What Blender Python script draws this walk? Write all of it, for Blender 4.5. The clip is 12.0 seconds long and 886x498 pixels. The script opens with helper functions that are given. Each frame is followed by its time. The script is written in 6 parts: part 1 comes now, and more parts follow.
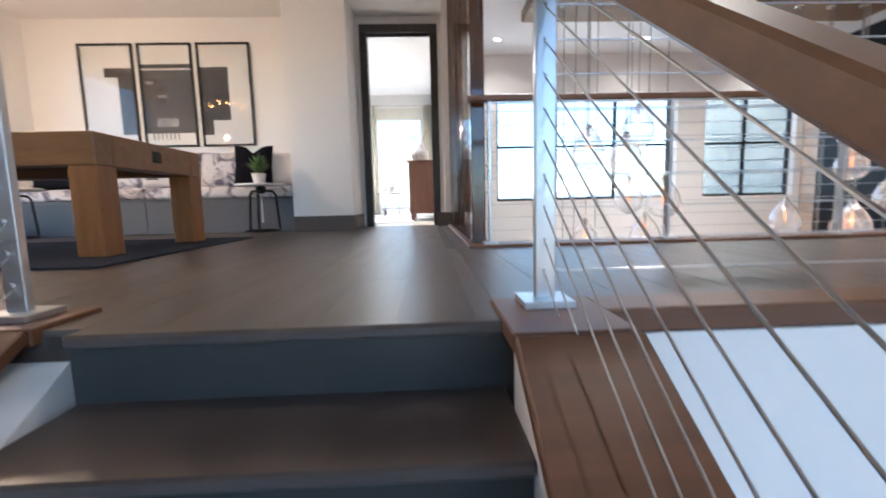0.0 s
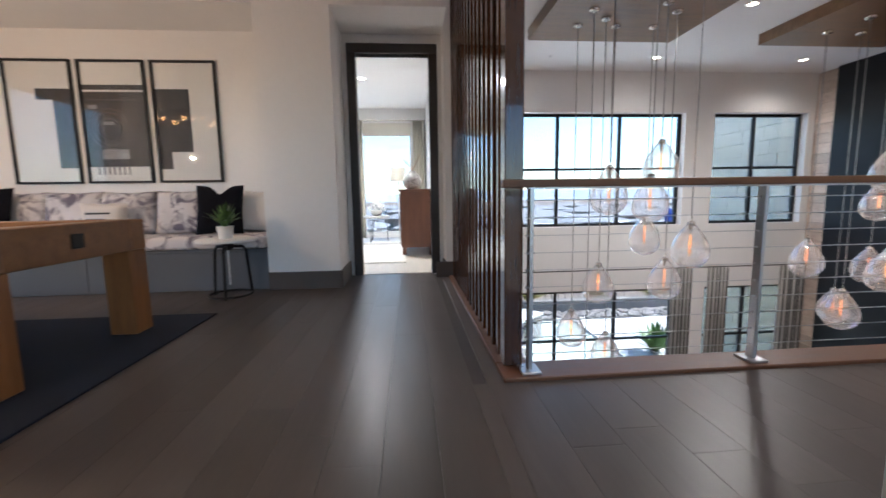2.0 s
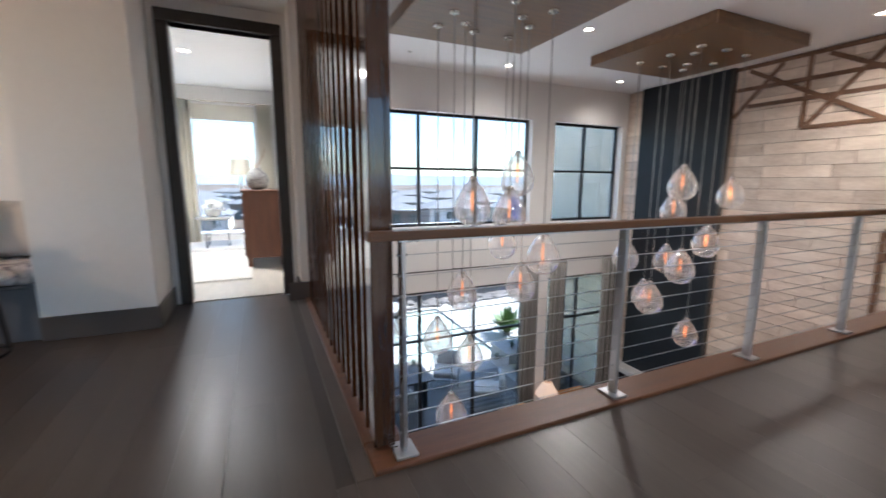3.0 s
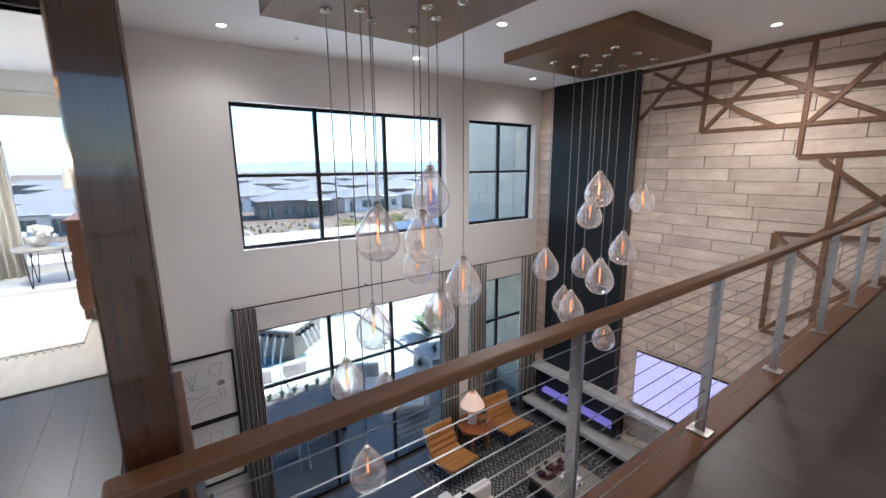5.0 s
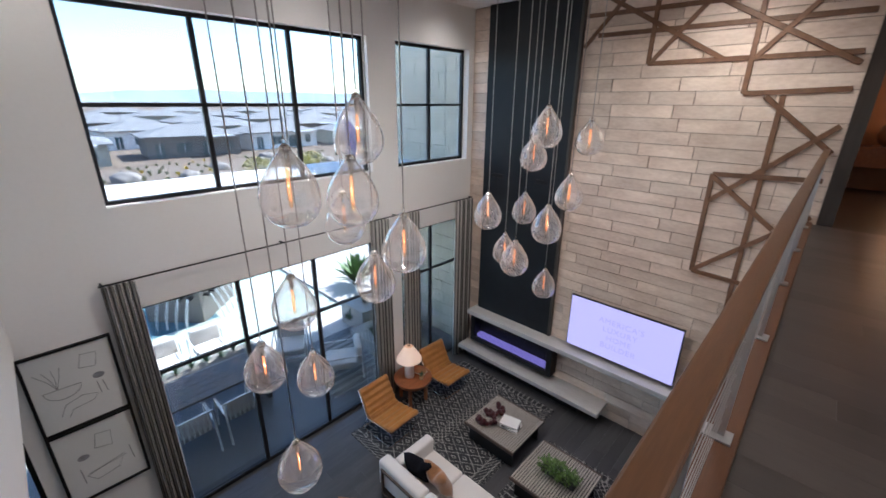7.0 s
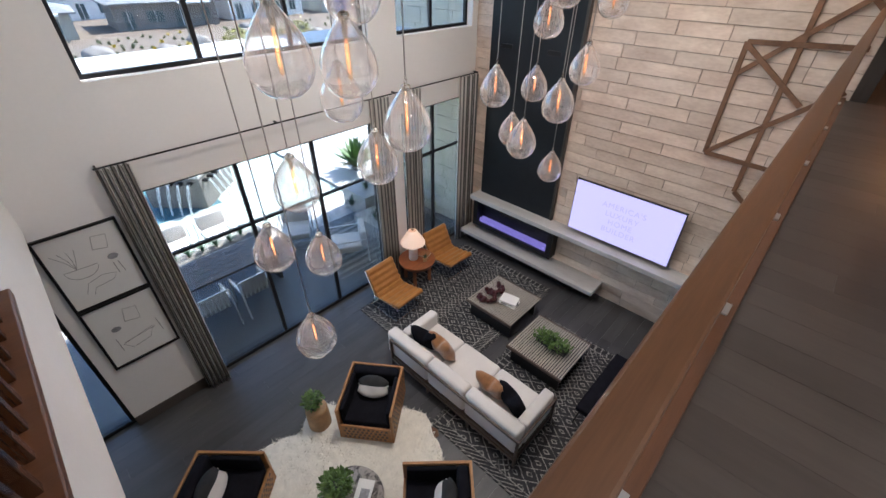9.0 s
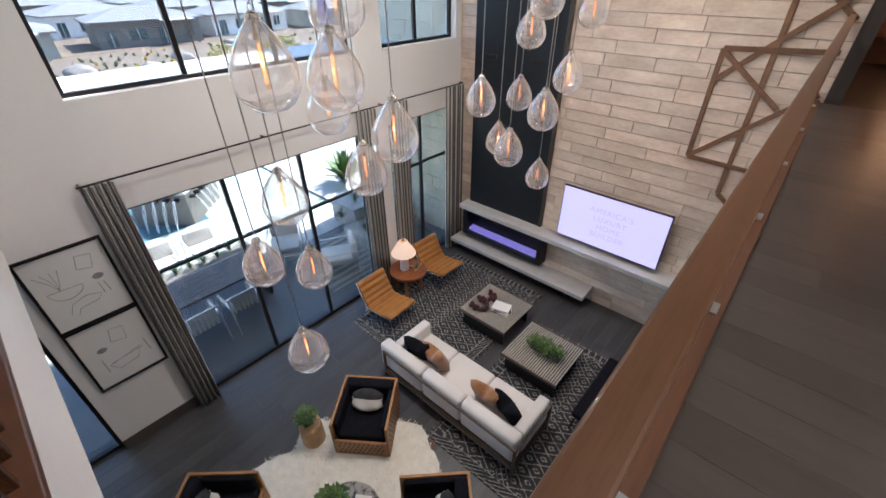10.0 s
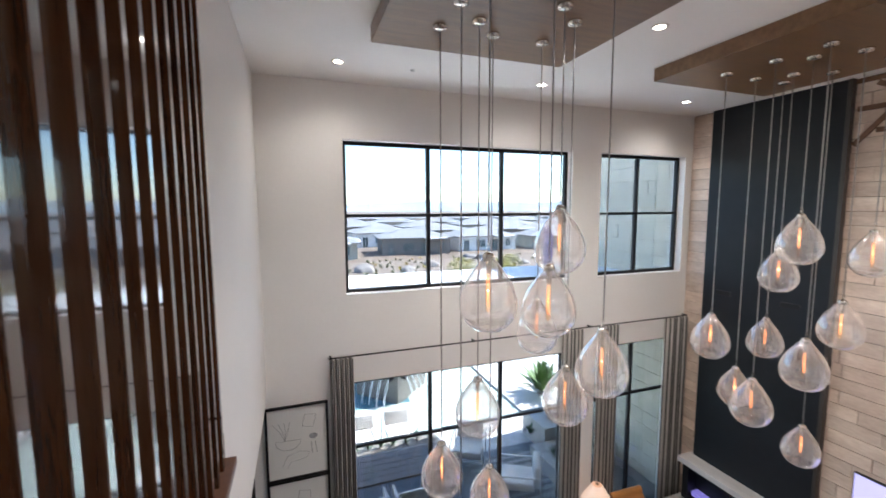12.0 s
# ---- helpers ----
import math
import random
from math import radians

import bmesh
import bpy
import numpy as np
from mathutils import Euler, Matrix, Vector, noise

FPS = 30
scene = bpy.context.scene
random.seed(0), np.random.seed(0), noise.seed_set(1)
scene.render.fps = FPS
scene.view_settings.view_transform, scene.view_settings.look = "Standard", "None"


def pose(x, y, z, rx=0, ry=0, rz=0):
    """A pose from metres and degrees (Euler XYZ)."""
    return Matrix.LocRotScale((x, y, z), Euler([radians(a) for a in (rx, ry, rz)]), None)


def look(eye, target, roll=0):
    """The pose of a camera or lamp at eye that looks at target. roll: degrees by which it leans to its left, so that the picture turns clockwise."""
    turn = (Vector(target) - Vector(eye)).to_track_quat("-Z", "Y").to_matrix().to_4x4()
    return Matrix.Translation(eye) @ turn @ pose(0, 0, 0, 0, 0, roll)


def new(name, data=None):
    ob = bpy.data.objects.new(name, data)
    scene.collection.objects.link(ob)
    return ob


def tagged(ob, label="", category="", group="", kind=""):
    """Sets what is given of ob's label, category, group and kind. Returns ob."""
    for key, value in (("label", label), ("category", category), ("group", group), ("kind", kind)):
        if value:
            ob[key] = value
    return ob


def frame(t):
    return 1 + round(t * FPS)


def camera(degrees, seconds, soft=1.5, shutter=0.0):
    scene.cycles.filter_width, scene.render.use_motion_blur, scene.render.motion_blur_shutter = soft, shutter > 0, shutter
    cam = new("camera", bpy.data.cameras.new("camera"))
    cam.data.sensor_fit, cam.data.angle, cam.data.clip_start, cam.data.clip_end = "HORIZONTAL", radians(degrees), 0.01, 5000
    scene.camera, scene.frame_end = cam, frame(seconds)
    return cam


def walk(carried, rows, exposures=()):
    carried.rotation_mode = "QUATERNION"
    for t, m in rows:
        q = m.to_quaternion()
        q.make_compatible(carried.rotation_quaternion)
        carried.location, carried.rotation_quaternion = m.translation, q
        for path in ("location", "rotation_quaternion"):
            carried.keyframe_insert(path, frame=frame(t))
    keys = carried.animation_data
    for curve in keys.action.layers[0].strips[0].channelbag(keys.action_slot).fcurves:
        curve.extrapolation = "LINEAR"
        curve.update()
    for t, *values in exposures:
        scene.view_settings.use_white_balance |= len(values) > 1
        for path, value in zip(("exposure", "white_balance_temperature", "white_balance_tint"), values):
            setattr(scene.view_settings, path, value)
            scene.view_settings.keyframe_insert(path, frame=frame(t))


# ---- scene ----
cam = camera(94.8, 12.0, shutter=0.3)
PATH = [
    (0, (0.84, 0.49, 0.28), (0.912, 2.486, 0.056), -1.4),
    (0.2, (0.812, 0.559, 0.35), (0.791, 2.591, 0.201), -0.3),
    (0.4, (0.792, 0.628, 0.449), (0.803, 2.66, 0.311), 0.3),
    (0.5, (0.782, 0.656, 0.487), (0.784, 2.69, 0.376), 0.2),
    (0.6, (0.781, 0.696, 0.508), (0.754, 2.731, 0.427), 0.1),
    (0.8, (0.755, 0.774, 0.553), (0.633, 2.805, 0.464), 0.2),
    (1, (0.744, 0.841, 0.637), (0.507, 2.859, 0.495), 0.7),
    (1.5, (0.66, 1.041, 0.74), (0.456, 3.059, 0.546), -0.1),
    (2, (0.677, 1.223, 0.846), (0.842, 3.237, 0.598), -0.9),
    (2.5, (0.741, 1.413, 0.988), (1.159, 3.384, 0.688), -0.8),
    (3, (0.757, 1.617, 1.105), (1.578, 3.451, 0.778), 0.3),
    (3.2, (0.789, 1.662, 1.175), (1.785, 3.398, 0.8), -0.2),
    (4.8, (1.164, 2.179, 1.45), (2.31, 3.806, 1.026), -1.2),
    (5, (1.224, 2.256, 1.45), (2.385, 3.88, 1.052), -0.5),
    (5.5, (1.362, 2.421, 1.452), (2.529, 4.042, 1.055), 0.0),
    (6, (1.544, 2.593, 1.45), (2.711, 4.205, 1.006), 0.7),
    (6.5, (1.614, 2.787, 1.43), (2.868, 4.298, 0.885), 0.7),
    (7, (1.616, 2.98, 1.425), (3.01, 4.293, 0.731), 0.5),
    (7.2, (1.624, 3.03, 1.412), (3.052, 4.272, 0.66), 0.8),
    (9, (1.624, 3.035, 1.34), (2.827, 4.17, 0.154), 0.4),
    (9.5, (1.607, 3.025, 1.326), (2.792, 4.145, 0.107), -0.4),
    (10, (1.619, 3.032, 1.339), (2.874, 4.152, 0.192), -0.4),
    (10.5, (1.631, 3.038, 1.354), (2.978, 4.199, 0.364), -0.3),
    (11, (1.683, 3.018, 1.395), (2.961, 4.424, 0.663), -0.9),
    (11.5, (1.703, 3.035, 1.453), (2.652, 4.791, 1.052), -0.2),
    (12, (1.64, 3.064, 1.453), (2.324, 4.972, 1.253), -0.2),
]
EXPOSURES = ((0.0, 3.75, 5800, 10), (1.0, 3.15, 5650, 10), (3.0, 3.12, 5850, 10), (5.0, 3.05, 5750, 10), (7.0, 2.96, 5750, 10), (9.0, 3.22, 5950, 10), (12.0, 3.3, 6000, 10))
walk(cam, [(t, look(eye, target, roll)) for t, eye, target, roll in PATH], EXPOSURES)


# ---------- world, sun, exposure ----------
SUN_EL, SUN_AZ = 50.0, 5.0      # degrees above the horizon; degrees from +x towards +y
world = bpy.data.worlds.new("sky")
scene.world = world
world.use_nodes = True
wn = world.node_tree.nodes
sky = wn.new("ShaderNodeTexSky")
sky.sky_type = "NISHITA"
sky.sun_disc = False
sky.sun_elevation = radians(SUN_EL)
sky.sun_rotation = radians(90 - SUN_AZ)
sky.air_density, sky.dust_density, sky.ozone_density = 1.0, 0.5, 2.0
bg = wn["Background"]
bg.inputs["Strength"].default_value = 0.15
world.node_tree.links.new(sky.outputs["Color"], bg.inputs["Color"])
sun_data = bpy.data.lights.new("sun", "SUN")
sun_data.energy, sun_data.angle, sun_data.color = 4.8, radians(0.55), (1.0, 0.95, 0.88)
sun_ob = new("sun", sun_data)
_d = Vector((math.cos(radians(SUN_EL)) * math.cos(radians(SUN_AZ)), math.cos(radians(SUN_EL)) * math.sin(radians(SUN_AZ)), math.sin(radians(SUN_EL))))
sun_ob.matrix_world = look(_d * 60, (0, 0, 0))

# ---------- materials ----------
MATS = {}


def mat(name, col, rough=0.6, metal=0.0, vary=0.12, scale=3.0, fine=60.0, bump=0.15, bump_scale=120.0, spec=0.5,
        stretch=(1, 1, 1), piece=0.0, emit=None, coat=0.0, sheen=0.0, col2=None, world_space=True):
    """A plain surface with two scales of variation and a fine relief."""
    m = bpy.data.materials.new(name)
    m.use_nodes = True
    nt = m.node_tree
    n, l = nt.nodes, nt.links
    b = n["Principled BSDF"]
    b.inputs["Metallic"].default_value = metal
    b.inputs["Specular IOR Level"].default_value = spec
    b.inputs["Coat Weight"].default_value = coat
    b.inputs["Sheen Weight"].default_value = sheen
    if world_space:
        src = n.new("ShaderNodeNewGeometry").outputs["Position"]
    else:
        src = n.new("ShaderNodeTexCoord").outputs["Object"]
    mp = n.new("ShaderNodeMapping")
    mp.inputs["Scale"].default_value = stretch
    l.new(src, mp.inputs["Vector"])
    vec = mp.outputs["Vector"]
    oi = n.new("ShaderNodeObjectInfo")
    if piece:
        off = n.new("ShaderNodeVectorMath")
        off.operation = "MULTIPLY_ADD"
        off.inputs[1].default_value = (37.0, 53.0, 71.0)
        l.new(oi.outputs["Random"], off.inputs[0])
        l.new(vec, off.inputs[2])
        vec = off.outputs["Vector"]
    na = n.new("ShaderNodeTexNoise")
    na.inputs["Scale"].default_value, na.inputs["Detail"].default_value = scale, 5.0
    nb = n.new("ShaderNodeTexNoise")
    nb.inputs["Scale"].default_value, nb.inputs["Detail"].default_value = fine, 3.0
    l.new(vec, na.inputs["Vector"])
    l.new(vec, nb.inputs["Vector"])
    mixn = n.new("ShaderNodeMath")
    mixn.operation = "MULTIPLY_ADD"
    mixn.inputs[1].default_value = 0.45
    l.new(nb.outputs["Fac"], mixn.inputs[0])
    l.new(na.outputs["Fac"], mixn.inputs[2])
    ramp = n.new("ShaderNodeValToRGB")
    c = Vector(col)
    d = Vector(col2) if col2 else c
    lo, hi = c * (1 - vary), d * (1 + vary)
    ramp.color_ramp.elements[0].position, ramp.color_ramp.elements[1].position = 0.42, 1.0
    ramp.color_ramp.elements[0].color = (*lo, 1)
    ramp.color_ramp.elements[1].color = (*[min(v, 0.95) for v in hi], 1)
    l.new(mixn.outputs[0], ramp.inputs["Fac"])
    out = ramp.outputs["Color"]
    if piece:
        hsv = n.new("ShaderNodeHueSaturation")
        mr = n.new("ShaderNodeMapRange")
        mr.inputs["To Min"].default_value, mr.inputs["To Max"].default_value = 1 - piece, 1 + piece
        l.new(oi.outputs["Random"], mr.inputs["Value"])
        l.new(mr.outputs["Result"], hsv.inputs["Value"])
        l.new(out, hsv.inputs["Color"])
        out = hsv.outputs["Color"]
    l.new(out, b.inputs["Base Color"])
    rr = n.new("ShaderNodeMapRange")
    rr.inputs["To Min"].default_value, rr.inputs["To Max"].default_value = max(rough - 0.08, 0.02), min(rough + 0.08, 1)
    l.new(na.outputs["Fac"], rr.inputs["Value"])
    l.new(rr.outputs["Result"], b.inputs["Roughness"])
    if bump:
        bp = n.new("ShaderNodeBump")
        bp.inputs["Strength"].default_value, bp.inputs["Distance"].default_value = bump, 0.004
        nc = n.new("ShaderNodeTexNoise")
        nc.inputs["Scale"].default_value, nc.inputs["Detail"].default_value = bump_scale, 3.0
        l.new(vec, nc.inputs["Vector"])
        l.new(nc.outputs["Fac"], bp.inputs["Height"])
        l.new(bp.outputs["Normal"], b.inputs["Normal"])
    if emit:
        b.inputs["Emission Color"].default_value = (*emit[0], 1)
        b.inputs["Emission Strength"].default_value = emit[1]
    MATS[name] = m
    return m


def glass_mat(name, tint, gloss=0.9, power=4.0, edge=0.75, face=0.03):
    """Clear thin glass: what lies behind shows through, with a mirror sheen that grows at grazing angles."""
    m = bpy.data.materials.new(name)
    m.use_nodes = True
    n, l = m.node_tree.nodes, m.node_tree.links
    n.remove(n["Principled BSDF"])
    tr, gl, mx = n.new("ShaderNodeBsdfTransparent"), n.new("ShaderNodeBsdfGlossy"), n.new("ShaderNodeMixShader")
    tr.inputs["Color"].default_value = (*tint, 1)
    gl.inputs["Roughness"].default_value = 0.02
    gl.inputs["Color"].default_value = (gloss, gloss, gloss, 1)
    lw = n.new("ShaderNodeLayerWeight")
    pw, ad = n.new("ShaderNodeMath"), n.new("ShaderNodeMath")
    pw.operation, ad.operation = "POWER", "MULTIPLY_ADD"
    pw.inputs[1].default_value = power
    ad.inputs[1].default_value, ad.inputs[2].default_value = edge, face
    l.new(lw.outputs["Facing"], pw.inputs[0])
    l.new(pw.outputs[0], ad.inputs[0])
    l.new(ad.outputs[0], mx.inputs["Fac"])
    l.new(tr.outputs[0], mx.inputs[1])
    l.new(gl.outputs[0], mx.inputs[2])
    l.new(mx.outputs[0], n["Material Output"].inputs["Surface"])
    return m


def glow_film(m, share):
    """A faint white share mixed into blown glass, imitating the scattered glow of the lamp inside."""
    n, l = m.node_tree.nodes, m.node_tree.links
    out = n["Material Output"]
    old = out.inputs["Surface"].links[0].from_socket
    df, tl, a, b = n.new("ShaderNodeBsdfDiffuse"), n.new("ShaderNodeBsdfTranslucent"), n.new("ShaderNodeMixShader"), n.new("ShaderNodeMixShader")
    for q in (df, tl):
        q.inputs["Color"].default_value = (0.9, 0.89, 0.88, 1)
    a.inputs["Fac"].default_value, b.inputs["Fac"].default_value = 0.5, share
    l.new(df.outputs[0], a.inputs[1])
    l.new(tl.outputs[0], a.inputs[2])
    l.new(old, b.inputs[1])
    l.new(a.outputs[0], b.inputs[2])
    l.new(b.outputs[0], out.inputs["Surface"])


def emit_mat(name, col, strength):
    m = bpy.data.materials.new(name)
    m.use_nodes = True
    b = m.node_tree.nodes["Principled BSDF"]
    b.inputs["Base Color"].default_value = (*[c * 0.5 for c in col], 1)
    b.inputs["Emission Color"].default_value = (*col, 1)
    b.inputs["Emission Strength"].default_value = strength
    return m


M_WALL = mat("wall_paint", (0.83, 0.805, 0.775), 0.75, vary=0.03, scale=0.8, fine=25, bump=0.12, bump_scale=220)
M_CEIL = mat("ceiling_paint", (0.90, 0.885, 0.865), 0.85, vary=0.02, scale=0.7, fine=20, bump=0.1, bump_scale=200)
M_PLANK = mat("dark_oak_plank", (0.078, 0.063, 0.056), 0.36, vary=0.14, scale=1.6, fine=7, bump=0.05, bump_scale=9, stretch=(9, 0.9, 3), piece=0.16)
M_FLOOR2 = mat("grey_plank", (0.060, 0.059, 0.062), 0.32, piece=0.16, vary=0.25, scale=1.4, fine=14, bump=0.12, bump_scale=30, stretch=(1, 6, 3))
M_BASE = mat("baseboard_paint", (0.085, 0.07, 0.062), 0.5, vary=0.1, bump=0.1)
M_TRIM = mat("door_trim_stain", (0.045, 0.035, 0.03), 0.42, vary=0.2, scale=2, fine=30, stretch=(12, 12, 1), bump=0.1)
M_SLAT = mat("slat_walnut", (0.058, 0.022, 0.010), 0.14, vary=0.3, scale=3, fine=22, stretch=(14, 14, 0.7), piece=0.15, bump=0.03, coat=0.9, spec=0.5)
M_RAIL = mat("rail_alder", (0.145, 0.062, 0.025), 0.42, vary=0.25, scale=2.5, fine=20, stretch=(0.8, 12, 12), bump=0.08, coat=0.05)
M_CURB = mat("curb_alder", (0.125, 0.050, 0.022), 0.42, vary=0.25, scale=2.5, fine=20, stretch=(0.8, 12, 12), bump=0.1)
M_STEEL = mat("brushed_steel", (0.62, 0.63, 0.64), 0.3, 1.0, vary=0.06, scale=8, fine=90, stretch=(1, 1, 0.1), bump=0.05)
M_CABLE = mat("steel_cable", (0.55, 0.55, 0.56), 0.35, 1.0, vary=0.05, bump=0)
M_CHROME = mat("chrome", (0.8, 0.8, 0.82), 0.1, 1.0, vary=0.02, bump=0)
M_CORD = mat("pendant_stem", (0.34, 0.32, 0.30), 0.38, 1.0, vary=0.1, bump=0)
M_NICKEL = mat("polished_nickel", (0.7, 0.66, 0.6), 0.16, 1.0, vary=0.04, bump=0)
M_RISER = mat("grey_riser", (0.030, 0.032, 0.031), 0.45, vary=0.2, scale=3, stretch=(1, 1, 6), bump=0.1)
M_BLACK = mat("black_frame", (0.010, 0.010, 0.011), 0.4, vary=0.1, bump=0.03, spec=0.3)
M_BLACKPANEL = mat("blackened_panel", (0.010, 0.013, 0.017), 0.42, spec=0.3, vary=0.35, scale=0.8, fine=5, bump=0.06, bump_scale=20)
M_STONE = mat("stone_tile", (0.63, 0.475, 0.37), 0.75, vary=0.20, scale=3.2, fine=26, bump=0.55, bump_scale=26, stretch=(1, 0.5, 1.4), piece=0.13, col2=(0.66, 0.56, 0.47))
M_BLOCK = mat("pale_stone_block", (0.64, 0.585, 0.46), 0.85, vary=0.12, scale=1.8, fine=18, bump=0.5, bump_scale=30, piece=0.08)
M_JOINT = mat("pale_mortar", (0.54, 0.50, 0.40), 0.9, vary=0.1)
M_GROUT = mat("stone_joint", (0.30, 0.235, 0.185), 0.9, vary=0.1)
M_LATTICE = mat("lattice_wood", (0.165, 0.085, 0.046), 0.5, vary=0.3, scale=4, fine=25, bump=0.15, stretch=(3, 3, 3), piece=0.15)
M_SLAB = mat("walnut_slab", (0.20, 0.115, 0.058), 0.32, vary=0.28, scale=2.2, fine=18, stretch=(0.9, 7, 7), bump=0.06)
M_LEDGE = mat("grey_limestone", (0.50, 0.48, 0.46), 0.4, vary=0.16, scale=2.5, fine=14, stretch=(2, 0.5, 1), bump=0.05)
M_WINGLASS = glass_mat("window_glass", (0.51, 0.53, 0.535))
M_GLOBE = glass_mat("blown_glass", (0.95, 0.958, 0.962), 1.0, 1.5, 0.90, 0.10)
# milky share that stands for lamp glow scattered in the globes
glow_film(M_GLOBE, 0.10)
M_PICGLASS = glass_mat("picture_glass", (0.98, 0.98, 0.98))
M_BULB = glass_mat("amber_bulb", (0.98, 0.86, 0.66))
M_FIL = emit_mat("filament", (1.0, 0.34, 0.15), 0.34)
M_CAN = emit_mat("downlight", (1.0, 0.86, 0.68), 3)
M_WHITE = mat("white_enamel", (0.8, 0.79, 0.77), 0.4, vary=0.02, bump=0.02)
M_SHEER = mat("ivory_curtain", (0.72, 0.68, 0.58), 0.9, vary=0.05, bump=0.3)
M_LEATHER = mat("tan_leather", (0.40, 0.175, 0.045), 0.38, vary=0.2, scale=6, fine=50, bump=0.12, bump_scale=160, world_space=False)
M_SOFA = mat("ivory_fabric", (0.68, 0.64, 0.61), 0.85, vary=0.06, scale=3, fine=90, bump=0.35, bump_scale=400, sheen=0.3)
M_SOFAFRAME = mat("sofa_frame_wood", (0.10, 0.07, 0.055), 0.45, vary=0.2, stretch=(2, 10, 10), bump=0.1)
M_NAVY = mat("black_velvet", (0.010, 0.010, 0.014), 0.9, vary=0.35, scale=8, fine=60, bump=0.3, spec=0.08)
M_CHAR = mat("charcoal_cloth", (0.035, 0.036, 0.038), 0.9, vary=0.3, scale=8, fine=60, bump=0.3, spec=0.2)
M_OCHRE = mat("ochre_velvet", (0.30, 0.13, 0.045), 0.6, vary=0.3, scale=9, fine=40, bump=0.3, sheen=0.5)
M_CANE = mat("woven_cane", (0.36, 0.17, 0.06), 0.5, vary=0.25, scale=12, fine=80, bump=0.2)
M_FUR = mat("sheepskin", (0.74, 0.70, 0.62), 0.95, vary=0.12, scale=9, fine=120, bump=0.6, bump_scale=200, sheen=0.3)
M_BLUERUG = mat("navy_rug", (0.010, 0.014, 0.028), 0.95, vary=0.3, scale=5, fine=160, bump=0.6, bump_scale=300)
M_OAKTABLE = mat("golden_oak", (0.27, 0.11, 0.034), 0.42, vary=0.3, scale=2.5, fine=22, stretch=(8, 8, 1), bump=0.12, world_space=False)
M_OAKTOP = mat("golden_oak_top", (0.25, 0.115, 0.042), 0.4, vary=0.25, scale=2.5, fine=22, stretch=(1, 8, 8), bump=0.12, world_space=False)
M_FELT = mat("grey_felt", (0.10, 0.10, 0.11), 0.95, vary=0.1, fine=200, bump=0.3)
M_BENCH = mat("grey_bench_paint", (0.10, 0.105, 0.115), 0.5, vary=0.08, bump=0.06)
M_LEAF = mat("leaf_green", (0.022, 0.062, 0.016), 0.5, vary=0.5, scale=14, fine=60, bump=0.2, col2=(0.12, 0.20, 0.05))
M_SAGE = mat("agave_green", (0.06, 0.12, 0.07), 0.5, vary=0.4, scale=10, fine=50, bump=0.2)
M_POT = mat("white_ceramic", (0.75, 0.73, 0.7), 0.3, vary=0.03, bump=0.02)
M_WOODRED = mat("cherry_wood", (0.26, 0.085, 0.03), 0.33, vary=0.25, scale=4, fine=24, stretch=(1, 6, 6), bump=0.06)
M_DRESSER = mat("mahogany", (0.14, 0.055, 0.028), 0.4, vary=0.25, scale=3, fine=20, stretch=(6, 6, 1), bump=0.08)
M_PAPER = mat("paper", (0.78, 0.77, 0.74), 0.85, vary=0.03, bump=0.05)
M_INK = mat("ink_grey", (0.06, 0.06, 0.062), 0.8, vary=0.4, scale=9, fine=40)
M_INKLENS = mat("ink_lens", (0.14, 0.14, 0.145), 0.8, vary=0.5, scale=9, fine=40)
M_INKMID = mat("ink_mid", (0.3, 0.3, 0.31), 0.8, vary=0.5, scale=9, fine=40)
M_LINE = mat("pencil_line", (0.32, 0.31, 0.30), 0.8, vary=0.1, bump=0)
M_CONC = mat("patio_paver", (0.40, 0.39, 0.38), 0.7, vary=0.12, scale=1.2, fine=20, bump=0.2, piece=0.08)
# deck darkened in its colour to stand for the patio roof's shade
M_PATIOSHADE = mat("patio_roof_shade", (0.13, 0.135, 0.145), 0.5, vary=0.18, scale=0.9, fine=14, bump=0.12)
M_DECK = mat("pool_deck", (0.52, 0.49, 0.46), 0.75, vary=0.08, scale=0.8, fine=12, bump=0.15)
M_ROOFCOAT = mat("roof_coating", (0.78, 0.77, 0.75), 0.7, vary=0.05, scale=0.6, fine=8, bump=0.1)
M_STUCCO = mat("stucco", (0.36, 0.36, 0.32), 0.9, vary=0.07, scale=0.9, fine=30, bump=0.3, bump_scale=90)
M_TAUPE = mat("stucco_taupe", (0.20, 0.18, 0.165), 0.9, vary=0.08, scale=0.6, fine=20, bump=0.3)
M_TILEROOF = mat("roof_tile", (0.22, 0.215, 0.22), 0.85, vary=0.12, scale=1.0, fine=9, bump=0.5, bump_scale=6)
M_SAND = mat("desert_gravel", (0.16, 0.118, 0.088), 0.95, vary=0.2, scale=0.35, fine=5, bump=0.6, bump_scale=14)
M_ROCK = mat("boulder", (0.24, 0.21, 0.19), 0.9, vary=0.3, scale=2, fine=16, bump=0.5, bump_scale=14)
M_SHRUB = mat("shrub", (0.16, 0.17, 0.09), 0.9, vary=0.4, scale=3, fine=20, bump=0.4)
M_FLOWER = mat("yellow_bloom", (0.5, 0.36, 0.04), 0.8, vary=0.3)
M_PALO = mat("palo_verde", (0.20, 0.21, 0.05), 0.8, vary=0.35, scale=3, fine=20, bump=0.2, col2=(0.34, 0.30, 0.06))
M_FARGLASS = mat("far_glazing", (0.05, 0.09, 0.10), 0.12, vary=0.2, spec=0.8, bump=0)
# pale blue holds the air's haze over the far hills
M_HILLHAZE = mat("hill_haze", (0.34, 0.40, 0.46), 1.0, vary=0.08, scale=0.02, fine=0.1, bump=0)
